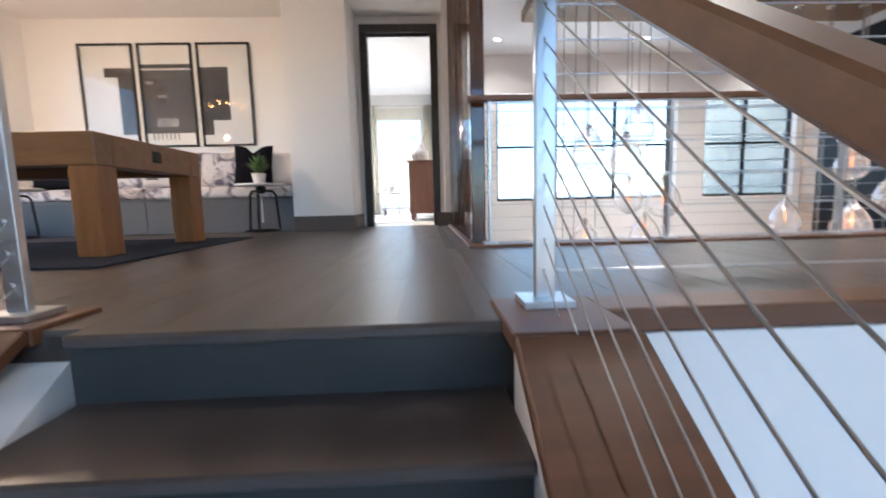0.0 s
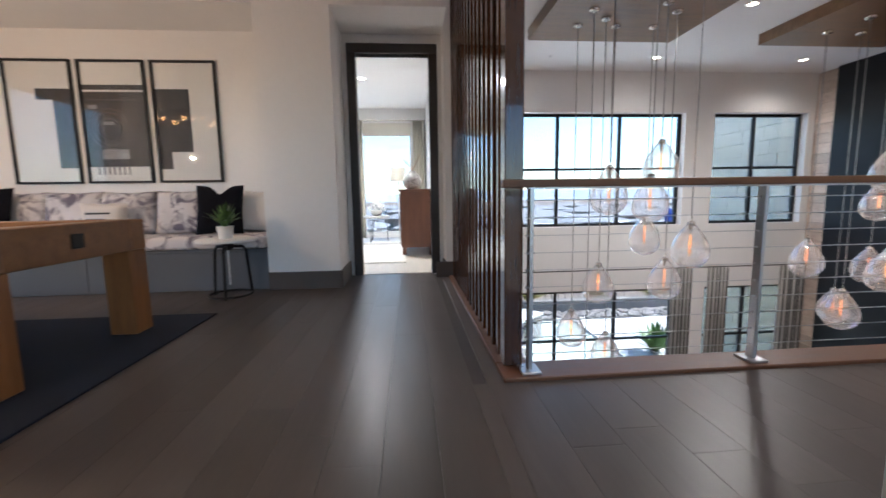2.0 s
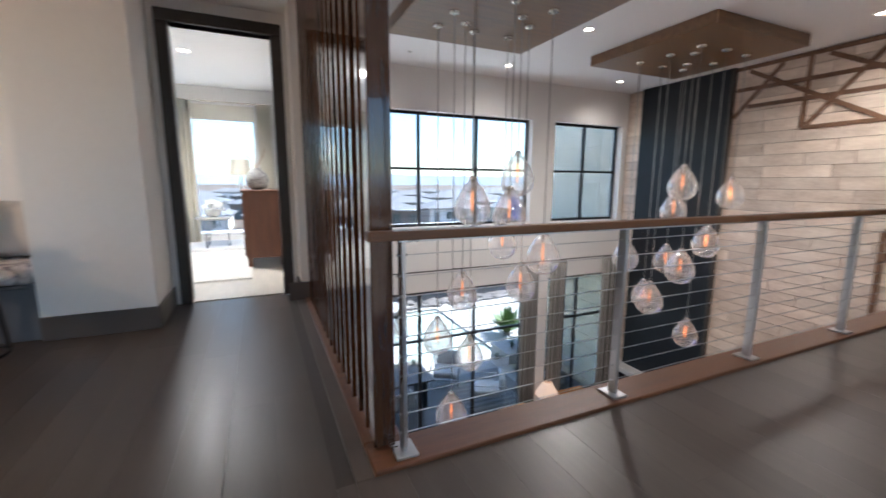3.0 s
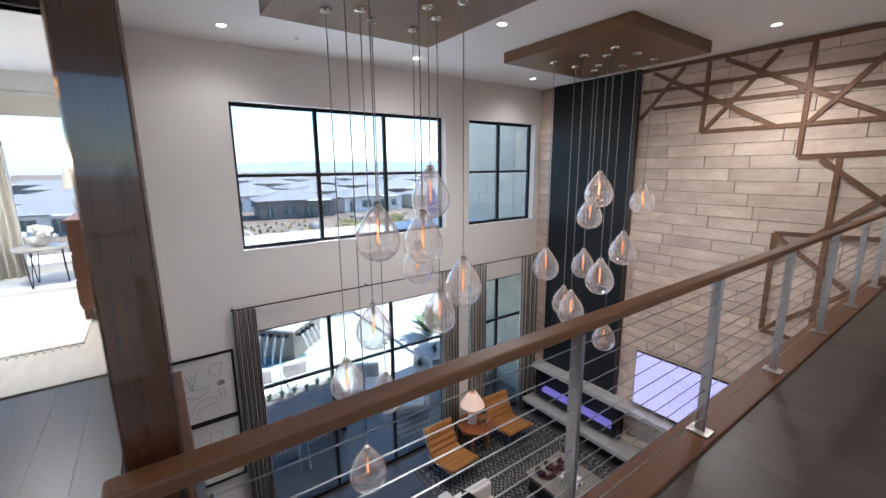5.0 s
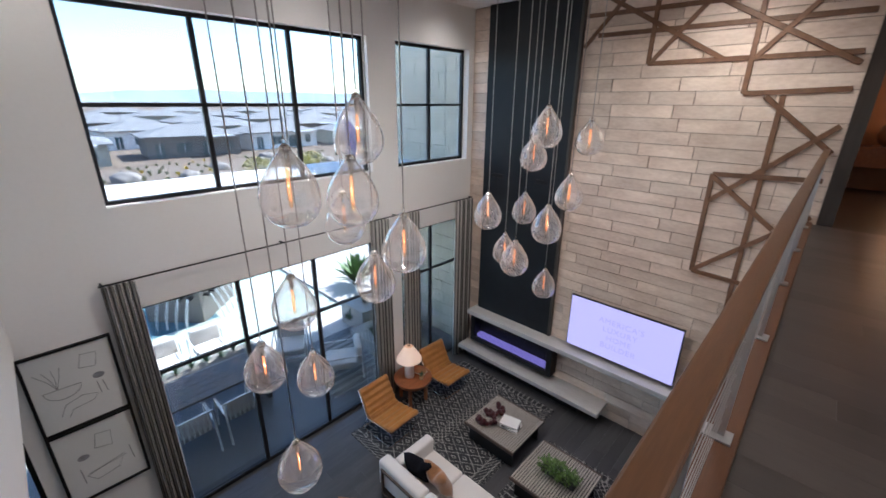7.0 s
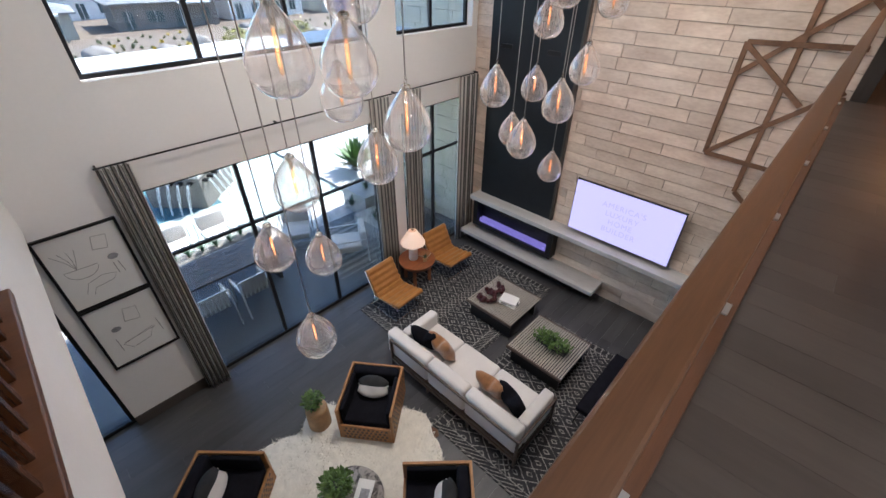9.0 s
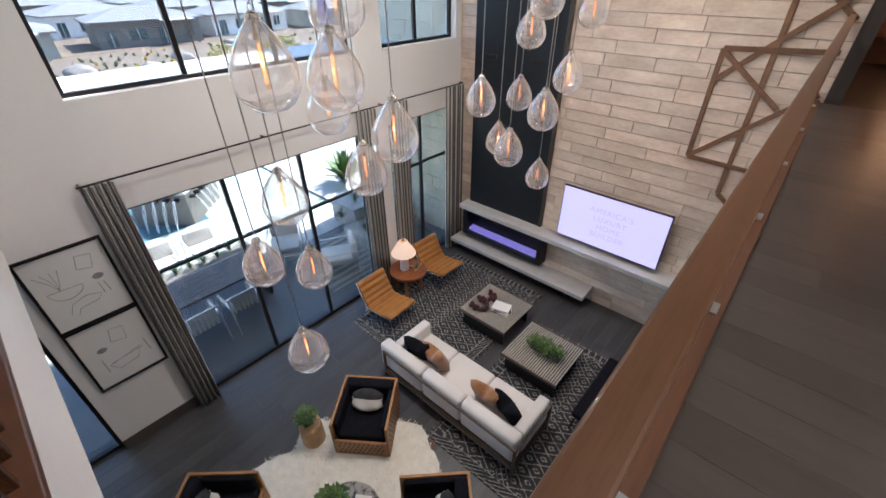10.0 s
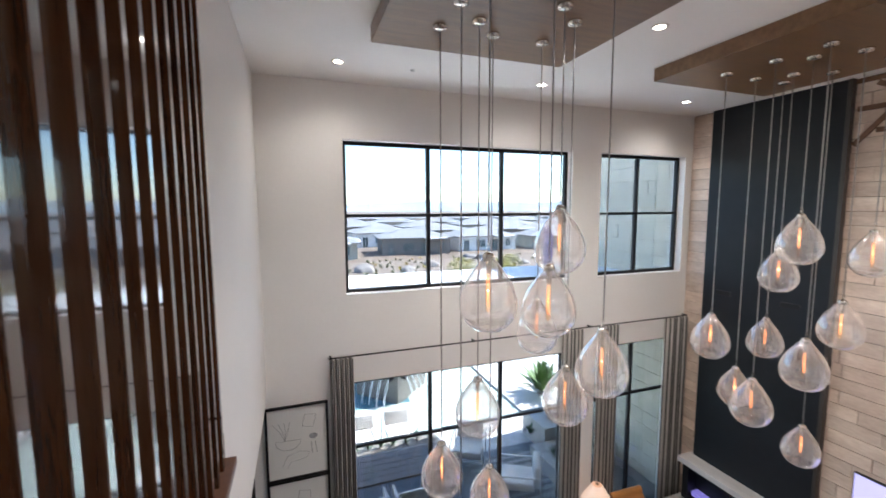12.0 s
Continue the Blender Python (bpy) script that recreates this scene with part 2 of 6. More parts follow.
M_SHADE = mat("woven_shade", (0.38, 0.24, 0.13), 0.8, vary=0.3, scale=6, fine=60, stretch=(1, 1, 6), bump=0.4)
M_LOG = mat("log_wood", (0.42, 0.25, 0.12), 0.55, vary=0.3, scale=7, fine=40, bump=0.2)
# orange lamplight of the alcove, painted into the wall colour
M_ORANGELIT = mat("orange_lit_wall", (0.34, 0.17, 0.10), 0.7, vary=0.15, scale=2)
M_SCREEN = emit_mat("lit_screen", (0.52, 0.48, 0.88), 0.125)
M_SCREENTEXT = emit_mat("screen_text", (0.42, 0.38, 0.76), 0.105)
M_FLAME = emit_mat("flame_bed", (0.22, 0.18, 0.55), 0.10)
M_PLUM = mat("burgundy_beads", (0.06, 0.012, 0.014), 0.35, vary=0.4, scale=20, bump=0.1)
M_BEDFLOOR = mat("pale_oak_plank", (0.62, 0.56, 0.48), 0.45, vary=0.1, scale=2, fine=14, stretch=(6, 1, 3), bump=0.08)
M_BEDRUG = mat("wool_rug", (0.70, 0.67, 0.62), 0.95, vary=0.15, scale=10, fine=120, bump=0.6, bump_scale=150)


def striped(name, a, b, width, axis="X", rough=0.9, space="Object"):
    """Woven stripes of two colours, with a soft noise over them."""
    m = mat(name, a, rough, vary=0.2, scale=5, fine=70, bump=0.3, sheen=0.2)
    n, l = m.node_tree.nodes, m.node_tree.links
    bs = n["Principled BSDF"]
    old = bs.inputs["Base Color"].links[0].from_socket
    tc = n.new("ShaderNodeTexCoord")
    sep = n.new("ShaderNodeSeparateXYZ")
    l.new(tc.outputs["UV" if space == "UV" else "Object"], sep.inputs[0])
    md = n.new("ShaderNodeMath")
    md.operation = "PINGPONG"
    md.inputs[1].default_value = width
    l.new(sep.outputs[axis], md.inputs[0])
    gt = n.new("ShaderNodeMapRange")
    gt.inputs["From Min"].default_value, gt.inputs["From Max"].default_value = width * 0.42, width * 0.58
    l.new(md.outputs[0], gt.inputs["Value"])
    mx = n.new("ShaderNodeMix")
    mx.data_type = "RGBA"
    l.new(gt.outputs["Result"], mx.inputs["Factor"])
    l.new(old, mx.inputs["A"])
    mx.inputs["B"].default_value = (*b, 1)
    l.new(mx.outputs["Result"], bs.inputs["Base Color"])
    return m


def pattern_rug(name):
    """Charcoal pile with ivory diamond lines and borders."""
    m = mat(name, (0.030, 0.030, 0.033), 0.95, vary=0.3, scale=6, fine=120, bump=0.6, bump_scale=220, world_space=False)
    n, l = m.node_tree.nodes, m.node_tree.links
    bs = n["Principled BSDF"]
    old = bs.inputs["Base Color"].links[0].from_socket
    tc = n.new("ShaderNodeTexCoord")
    nz = n.new("ShaderNodeTexNoise")
    nz.inputs["Scale"].default_value = 9
    l.new(tc.outputs["Object"], nz.inputs["Vector"])
    wob = n.new("ShaderNodeVectorMath")
    wob.operation = "MULTIPLY_ADD"
    wob.inputs[1].default_value = (0.035, 0.035, 0)
    l.new(nz.outputs["Color"], wob.inputs[0])
    l.new(tc.outputs["Object"], wob.inputs[2])
    sep = n.new("ShaderNodeSeparateXYZ")
    l.new(wob.outputs["Vector"], sep.inputs[0])

    def m2(op, a, b=None, c=None):
        q = n.new("ShaderNodeMath")
        q.operation = op
        for i, v in enumerate((a, b, c)):
            if v is None:
                continue
            if isinstance(v, (int, float)):
                q.inputs[i].default_value = v
            else:
                l.new(v, q.inputs[i])
        return q.outputs[0]

    u, v = sep.outputs["X"], sep.outputs["Y"]
    p, q = m2("ADD", m2("MULTIPLY", u, 1.55), v), m2("SUBTRACT", m2("MULTIPLY", u, 1.55), v)
    per = 0.165
    da, db = m2("PINGPONG", p, per), m2("PINGPONG", q, per)
    line = m2("MAXIMUM", m2("LESS_THAN", da, 0.013), m2("LESS_THAN", db, 0.013))
    inner = m2("MULTIPLY", m2("COMPARE", da, per * 0.72, 0.014), m2("GREATER_THAN", db, per * 0.7))
    inner2 = m2("MULTIPLY", m2("COMPARE", db, per * 0.72, 0.014), m2("GREATER_THAN", da, per * 0.7))
    line = m2("MAXIMUM", line, m2("MAXIMUM", inner, inner2))
    band = m2("LESS_THAN", m2("PINGPONG", v, 0.78), 0.10)
    zig = m2("LESS_THAN", m2("ABSOLUTE", m2("SUBTRACT", m2("PINGPONG", u, 0.05), m2("MULTIPLY", m2("PINGPONG", v, 0.05), 1.0))), 0.010)
    fac = m2("ADD", m2("MULTIPLY", line, m2("SUBTRACT", 1.0, band)), m2("MULTIPLY", zig, band))
    gen = n.new("ShaderNodeSeparateXYZ")
    l.new(tc.outputs["Generated"], gen.inputs[0])
    ex = m2("MINIMUM", gen.outputs["X"], m2("SUBTRACT", 1.0, gen.outputs["X"]))
    ey = m2("MINIMUM", gen.outputs["Y"], m2("SUBTRACT", 1.0, gen.outputs["Y"]))
    edge = m2("MINIMUM", m2("MULTIPLY", ex, 3.4), m2("MULTIPLY", ey, 2.25))
    rim = m2("LESS_THAN", edge, 0.17)
    chev = m2("LESS_THAN", m2("PINGPONG", m2("ADD", m2("ADD", u, v), m2("MULTIPLY", edge, 1.0)), 0.055), 0.013)
    rule = m2("MAXIMUM", m2("COMPARE", edge, 0.165, 0.007), m2("COMPARE", edge, 0.03, 0.006))
    fac = m2("MAXIMUM", m2("MULTIPLY", fac, m2("SUBTRACT", 1.0, rim)), m2("MAXIMUM", m2("MULTIPLY", chev, rim), rule))
    nf = n.new("ShaderNodeTexNoise")
    nf.inputs["Scale"].default_value, nf.inputs["Detail"].default_value = 42, 3
    l.new(tc.outputs["Object"], nf.inputs["Vector"])
    wear = m2("MULTIPLY", m2("GREATER_THAN", nz.outputs["Fac"], 0.40), m2("GREATER_THAN", nf.outputs["Fac"], 0.42))
    fac = m2("MULTIPLY", fac, m2("MULTIPLY_ADD", wear, 0.50, 0.22))
    mx = n.new("ShaderNodeMix")
    mx.data_type = "RGBA"
    l.new(fac, mx.inputs["Factor"])
    l.new(old, mx.inputs["A"])
    mx.inputs["B"].default_value = (0.42, 0.40, 0.37, 1)
    l.new(mx.outputs["Result"], bs.inputs["Base Color"])
    return m


def blotch(name, base, spot, rough=0.9, scale=7):
    """Printed fabric: irregular soft blotches on a light ground."""
    m = mat(name, base, rough, vary=0.05, bump=0.25, bump_scale=300)
    n, l = m.node_tree.nodes, m.node_tree.links
    bs = n["Principled BSDF"]
    old = bs.inputs["Base Color"].links[0].from_socket
    g = n.new("ShaderNodeNewGeometry")
    nz = n.new("ShaderNodeTexNoise")
    nz.inputs["Scale"].default_value, nz.inputs["Detail"].default_value, nz.inputs["Distortion"].default_value = scale, 7, 1.2
    l.new(g.outputs["Position"], nz.inputs["Vector"])
    r = n.new("ShaderNodeValToRGB")
    r.color_ramp.elements[0].position, r.color_ramp.elements[1].position = 0.46, 0.64
    l.new(nz.outputs["Fac"], r.inputs["Fac"])
    mx = n.new("ShaderNodeMix")
    mx.data_type = "RGBA"
    l.new(r.outputs["Color"], mx.inputs["Factor"])
    l.new(old, mx.inputs["A"])
    mx.inputs["B"].default_value = (*spot, 1)
    l.new(mx.outputs["Result"], bs.inputs["Base Color"])
    return m


M_RUG = pattern_rug("diamond_rug_pile")
M_PRINT = blotch("printed_cushion", (0.66, 0.63, 0.63), (0.17, 0.15, 0.19))
M_BURL = blotch("petrified_top", (0.34, 0.31, 0.28), (0.035, 0.03, 0.028), 0.3, 11)
# stripes widened to carry the light and dark of the folds as well
M_DRAPE = striped("stripe_and_fold_drape", (0.09, 0.083, 0.08), (0.50, 0.47, 0.43), 0.030, "X", 0.85, "UV")
M_WATER = mat("pool_water", (0.10, 0.20, 0.24), 0.06, vary=0.25, scale=1.2, fine=9, bump=0.5, bump_scale=5, spec=0.6)
M_SHALLOW = mat("pool_shelf_water", (0.50, 0.56, 0.49), 0.15, vary=0.15, scale=2.5, fine=14, bump=0.5, bump_scale=6, spec=0.5)
M_FOAM = mat("falling_water", (0.75, 0.8, 0.82), 0.25, vary=0.1, bump=0.5, bump_scale=30)


# ---------- building helpers ----------
def box(bm, x0, x1, y0, y1, z0, z1, bevel=0.0, seg=1, m=None):
    r = bmesh.ops.create_cube(bm, size=1.0)
    vs = r["verts"]
    bmesh.ops.scale(bm, vec=(x1 - x0, y1 - y0, z1 - z0), verts=vs)
    bmesh.ops.translate(bm, vec=((x0 + x1) / 2, (y0 + y1) / 2, (z0 + z1) / 2), verts=vs)
    if bevel:
        es = list({e for v in vs for e in v.link_edges})
        r = bmesh.ops.bevel(bm, geom=es, offset=bevel, segments=seg, profile=0.5, affect="EDGES")
        vs = list({v for f in r["faces"] for v in f.verts} | {v for v in vs if v.is_valid})
    if m is not None:
        bmesh.ops.transform(bm, matrix=m, verts=vs)
    return bm


def mkbox(*a, **k):
    return box(bmesh.new(), *a, **k)


def rod(bm, a, b, r, n=8, r2=None):
    a, b = Vector(a), Vector(b)
    d = b - a
    m = Matrix.Translation((a + b) / 2) @ d.to_track_quat("Z", "Y").to_matrix().to_4x4()
    bmesh.ops.create_cone(bm, cap_ends=True, segments=n, radius1=r, radius2=r if r2 is None else r2, depth=d.length, matrix=m)
    return bm


def bar(bm, a, b, w, h, bevel=0.0, up=(0, 0, 1)):
    """A straight rectangular bar from a to b, w wide and h high."""
    a, b = Vector(a), Vector(b)
    d = (b - a).normalized()
    side = d.cross(Vector(up))
    if side.length < 1e-4:
        side = Vector((1, 0, 0))
    side.normalize()
    u = side.cross(d)
    m = Matrix((d, side, u)).transposed().to_4x4()
    m.translation = (a + b) / 2
    ln = (b - a).length
    return box(bm, -ln / 2, ln / 2, -w / 2, w / 2, -h / 2, h / 2, bevel, 1, m)


def lathe(bm, prof, n=24, at=(0, 0, 0), cap=True):
    rings = []
    for r, z in prof:
        rings.append([bm.verts.new((at[0] + r * math.cos(2 * math.pi * i / n), at[1] + r * math.sin(2 * math.pi * i / n), at[2] + z)) for i in range(n)])
    for a, b in zip(rings, rings[1:]):
        for i in range(n):
            bm.faces.new((a[i], a[(i + 1) % n], b[(i + 1) % n], b[i]))
    if cap:
        bm.faces.new(rings[0][::-1])
        bm.faces.new(rings[-1])
    return bm


def tube(bm, pts, r, n=6, closed=False):
    """A round tube along points."""
    pts = [Vector(p) for p in pts]
    rings = []
    cnt = len(pts)
    for i, p in enumerate(pts):
        if closed:
            d = pts[(i + 1) % cnt] - pts[i - 1]
        else:
            d = pts[min(i + 1, cnt - 1)] - pts[max(i - 1, 0)]
        d.normalize()
        s = d.cross(Vector((0.12, 0.31, 0.94)))
        s.normalize()
        t = s.cross(d)
        rings.append([bm.verts.new(p + r * (math.cos(2 * math.pi * k / n) * s + math.sin(2 * math.pi * k / n) * t)) for k in range(n)])
    last = cnt if closed else cnt - 1
    for i in range(last):
        a, b = rings[i], rings[(i + 1) % cnt]
        for k in range(n):
            bm.faces.new((a[k], a[(k + 1) % n], b[(k + 1) % n], b[k]))
    if not closed:
        bm.faces.new(rings[0][::-1])
        bm.faces.new(rings[-1])
    return bm


def pillow_bm(w, h, t, n=12, pinch=0.0):
    """A stuffed cushion w by h, t thick, standing in the xz plane, with drawn-out corners."""
    bm = bmesh.new()
    grid = {}
    for s in (1, -1):
        for i in range(n + 1):
            for j in range(n + 1):
                u, v = 2 * i / n - 1, 2 * j / n - 1
                edge = i in (0, n) or j in (0, n)
                if s == -1 and edge:
                    grid[s, i, j] = grid[1, i, j]
                    continue
                k = (1 - u ** 4) * (1 - v ** 4)
                sag = 1 - 0.07 * (1 - abs(v)) * abs(u) - 0.07 * (1 - abs(u)) * abs(v)
                y = s * t / 2 * math.sqrt(max(k, 0)) * (1 + 0.08 * math.sin(5 * u + 3 * v))
                z = v * h / 2 * sag
                if pinch and v > 0:
                    z -= pinch * h * v * math.exp(-(u * 3.2) ** 2)
                grid[s, i, j] = bm.verts.new((u * w / 2 * sag, y, z))
    for s in (1, -1):
        for i in range(n):
            for j in range(n):
                q = [grid[s, i, j], grid[s, i + 1, j], grid[s, i + 1, j + 1], grid[s, i, j + 1]]
                try:
                    bm.faces.new(q if s == -1 else q[::-1])
                except ValueError:
                    pass
    return bm


def part(name, bm, material, parent=None, label="", smooth=False):
    me = bpy.data.meshes.new(name)
    bm.normal_update()
    bm.to_mesh(me)
    bm.free()
    me.materials.append(material)
    if smooth:
        for p in me.polygons:
            p.use_smooth = True
    ob = new(name, me)
    if parent is not None:
        ob.parent = parent
    if label:
        ob["label"] = label
    return ob


def thing(name, label, category, at=(0, 0, 0), rz=0.0, group="", kind=""):
    ob = new(name)
    ob.empty_display_size = 0.1
    ob.matrix_basis = pose(*at, 0, 0, rz)
    return tagged(ob, label, category, group, kind)


def setting(name, bm, material, label="", smooth=False):
    ob = part(name, bm, material, None, label, smooth)
    return tagged(ob, label, name.split("_")[0], "", "structure")


def wall_y(bm, y0, y1, x0, x1, z0, z1, holes=()):
    """A wall along x with rectangular openings (xa, xb, za, zb) cut right through it."""
    xs = sorted({x0, x1, *[h[0] for h in holes], *[h[1] for h in holes]})
    for xa, xb in zip(xs, xs[1:]):
        cut = sorted((h[2], h[3]) for h in holes if h[0] <= xa + 1e-6 and h[1] >= xb - 1e-6)
        z = z0
        for za, zb in cut:
            if za > z + 1e-4:
                box(bm, xa, xb, y0, y1, z, za)
            z = zb
        if z < z1 - 1e-4:
            box(bm, xa, xb, y0, y1, z, z1)
    return bm


def wall_x(bm, x0, x1, y0, y1, z0, z1, holes=()):
    ys = sorted({y0, y1, *[h[0] for h in holes], *[h[1] for h in holes]})
    for ya, yb in zip(ys, ys[1:]):
        cut = sorted((h[2], h[3]) for h in holes if h[0] <= ya + 1e-6 and h[1] >= yb - 1e-6)
        z = z0
        for za, zb in cut:
            if za > z + 1e-4:
                box(bm, x0, x1, ya, yb, z, za)
            z = zb
        if z < z1 - 1e-4:
            box(bm, x0, x1, ya, yb, z, z1)
    return bm


# ---------- large structure ----------
F = -4.36            # living room floor
C = 3.09             # ceiling
YW, XW = 8.63, 8.477   # inner faces of the window wall and of the stone wall
YW2 = YW + 0.26

HOLES = [(2.24, 5.86, 0.29, 2.367), (6.43, 8.31, 0.29, 2.367), (2.24, 5.86, F - 0.3, -0.95), (6.43, 8.31, F - 0.3, -0.95), (-2.6, 1.0, F - 0.3, -1.35)]
setting("wall_north_low", wall_y(bmesh.new(), YW, YW2, -3.2, 1.07, F - 0.3, -0.3, HOLES[4:]), M_WALL, "white painted drywall with a glass door")
setting("wall_north", wall_y(bmesh.new(), YW, YW2, 1.07, XW + 0.3, F - 0.3, C + 0.3, HOLES[:4]), M_WALL, "white painted drywall with tall window openings")
# side wall between bedroom and void; the lower edge is the bulkhead over the room below
setting("wall_west", mkbox(1.07, 1.19, 5.60, YW, -1.0, C), M_WALL, "white painted wall beside the tall room")
setting("bulkhead_west", mkbox(1.07, 1.19, 3.24, 5.60, -1.0, -0.03), M_WALL, "white painted edge of the upper floor")
setting("bulkhead_south", mkbox(1.19, XW, 3.04, 3.155, -1.0, -0.03), M_WALL, "white painted edge of the upper floor")
# stone wall base sheet and the loft opening at its end
setting("wall_east", mkbox(XW + 0.012, XW + 0.3, 2.95, YW, F - 0.3, C), M_GROUT, "recessed joints behind pale stone tiles")
setting("wall_east_end", mkbox(XW - 0.02, XW + 0.3, 2.80, 2.95, -0.3, C), M_TRIM, "dark stained post at the end of the stone wall")
# ceiling
setting("ceiling", mkbox(-4.4, 12.5, -3.2, YW2 + 0.02, C, C + 0.2), M_CEIL, "flat white ceiling")
setting("ceiling_under_loft", mkbox(-3.2, 1.07, 3.24, YW, -1.0, -0.9), M_CEIL, "white ceiling under the upper floor")
setting("ceiling_under_bridge", mkbox(-3.2, XW, -0.6, 3.13, -1.0, -0.9), M_CEIL, "white ceiling under the upper floor")
# upper floor slabs
bm = bmesh.new()
box(bm, -4.2, XW + 0.3, 1.47, 2.985, -0.3, -0.014)
box(bm, -4.2, 1.07, 2.95, 5.62, -0.3, -0.014)
box(bm, -4.2, -0.2, -3.0, 1.47, -0.3, -0.014)
box(bm, XW + 0.3, 12.4, -0.6, 2.95, -0.3, -0.014)
box(bm, -4.2, 1.07, 5.62, 5.9, -0.3, -0.014)
setting("floor", bm, M_TRIM, "dark subfloor under the planks")
setting("floor_bedroom", mkbox(-4.2, 1.07, 5.93, 10.4, -0.3, -0.006), M_BEDFLOOR, "pale oak bedroom floor")
setting("floor_living", mkbox(-3.2, XW + 0.3, -0.6, YW2 + 0.1, F - 0.3, F - 0.012), M_FLOOR2, "dark subfloor of the living room")
# living room walls below the upper floor
setting("wall_low_west", mkbox(-3.4, -3.2, -0.6, YW2, F - 0.3, -0.9), M_WALL, "white painted wall")
setting("wall_low_south", mkbox(-3.2, XW + 0.3, -0.8, -0.6, F - 0.3, -0.9), M_WALL, "white painted wall")
setting("wall_low_east", mkbox(XW + 0.012, XW + 0.3, -0.6, 2.95, F - 0.3, -0.3), M_WALL, "white painted wall")
# loft walls
setting("wall_loft_west", wall_x(bmesh.new(), -4.25, -4.0, -3.0, 6.1, -0.3, C, [(3.3, 5.05, 0.12, 2.45)]), M_WALL, "white painted wall with a tall window")
setting("wall_loft_back", wall_y(bmesh.new(), 5.87, 5.99, -4.0, 1.07, -0.014, C, [(0.14, 0.93, -0.014, 2.41)]), M_WALL, "white painted wall with a doorway")
bm = bmesh.new()
box(bm, -0.68, 0.0, 5.22, 5.87, -0.014, 2.61)
box(bm, -4.0, 1.07, 5.22, 5.87, 2.61, C)
setting("wall_pillar", bm, M_WALL, "white painted pillar and bulkhead over the niche")
setting("wall_loft_south", wall_y(bmesh.new(), -3.2, -3.0, -4.2, 12.4, -3.0, C, [(-2.9, -1.5, 0.9, 2.3), (0.0, 4.6, -1.6, 2.7)]), M_WALL, "white painted wall behind the stair")
setting("wall_stairwell_east", mkbox(4.9, 5.05, -3.0, 1.47, -3.0, C), M_WALL, "white painted stairwell wall")
setting("wall_stairwell_north", mkbox(1.22, 4.9, 1.458, 1.469, -3.0, -0.055), M_WALL, "white painted stairwell wall under the landing")
setting("wall_loft_far_east", mkbox(12.2, 12.4, -0.6, 3.1, -0.3, C), M_ORANGELIT, "alcove wall with warm orange lamplight in its colour")
setting("wall_loft_far_north", mkbox(XW + 0.3, 12.2, 2.95, 3.1, -0.3, C), M_WALL, "white painted wall")
setting("wall_loft_far_south", mkbox(5.05, 12.2, -0.8, -0.6, -0.3, C), M_WALL, "white painted wall")
# bedroom shell
setting("wall_bedroom_north", wall_y(bmesh.new(), 10.0, 10.2, -4.2, 1.19, -0.3, C, [(-3.6, 0.78, 0.12, 2.4)]), M_WALL, "cream painted wall with a wide window")
setting("wall_bedroom_west", mkbox(-4.4, -4.25, 6.0, 10.2, -0.3, C), M_WALL, "cream painted wall")
setting("wall_bedroom_east", mkbox(1.07, 1.19, YW, 10.2, -0.3, C), M_WALL, "cream painted wall")
setting("ceiling_bedroom", mkbox(-4.4, 1.19, YW2 + 0.02, 10.2, 2.76, 2.9), M_CEIL, "white bedroom ceiling")
setting("ceiling_bedroom_low", mkbox(-4.25, 1.07, 5.99, 10.0, 2.72, 2.75), M_CEIL, "white bedroom ceiling")

# baseboards
bm = bmesh.new()
box(bm, -0.68, 0.005, 5.2, 5.22, 0, 0.17, 0.004)
box(bm, 0.0, 0.018, 5.22, 5.86, 0, 0.17, 0.004)
box(bm, 1.05, 1.07, 5.62, 5.86, 0, 0.17, 0.004)
box(bm, 0.96, 1.2, 5.58, 5.60, 0, 0.17, 0.004)
box(bm, -3.985, -3.97, -2.9, 5.2, 0, 0.14, 0.003)
setting("baseboard", bm, M_BASE, "dark taupe painted baseboard")
bm = bmesh.new()
box(bm, 1.0, 2.24, YW - 0.018, YW, F, F + 0.19, 0.004)
box(bm, 5.86, 6.43, YW - 0.018, YW, F, F + 0.19, 0.004)
setting("baseboard_living", bm, M_BASE, "dark taupe painted baseboard")


def window(name, x0, x1, z0, z1, y, mulls, trans, frame_m, label, fw=0.05, deep=0.07, only_top=False):
    w = thing(name, label, "window", (0, 0, 0), 0, "", "structure")
    bm = bmesh.new()
    for a, b, c, d in ((x0, x1, z0, z0 + fw), (x0, x1, z1 - fw, z1), (x0, x0 + fw, z0 + fw, z1 - fw), (x1 - fw, x1, z0 + fw, z1 - fw)):
        box(bm, a, b, y, y + deep, c, d, 0.004)
    part("window_frame", bm, frame_m, w)
    xs = [x0 + fw, *mulls, x1 - fw]
    zs = [z0 + fw, *trans, z1 - fw]
    for mx in mulls:
        part("mullion", mkbox(mx - 0.028, mx + 0.028, y + 0.004, y + deep - 0.004, z0 + fw, z1 - fw, bevel=0.004), frame_m, w)
    for tz in trans:
        for a, b in zip(xs, xs[1:]):
            part("glazing_bar", mkbox(a + (0.028 if a in mulls else 0), b - (0.028 if b in mulls else 0), y + 0.008, y + deep - 0.008, tz - 0.022, tz + 0.022, bevel=0.003), frame_m, w)
    for a, b in zip(xs, xs[1:]):
        for c, d in zip(zs, zs[1:]):
            p = part("pane", mkbox(a, b, y + deep / 2 - 0.003, y + deep / 2 + 0.003, c, d), M_WINGLASS, w)
            p.visible_shadow = False
    return w


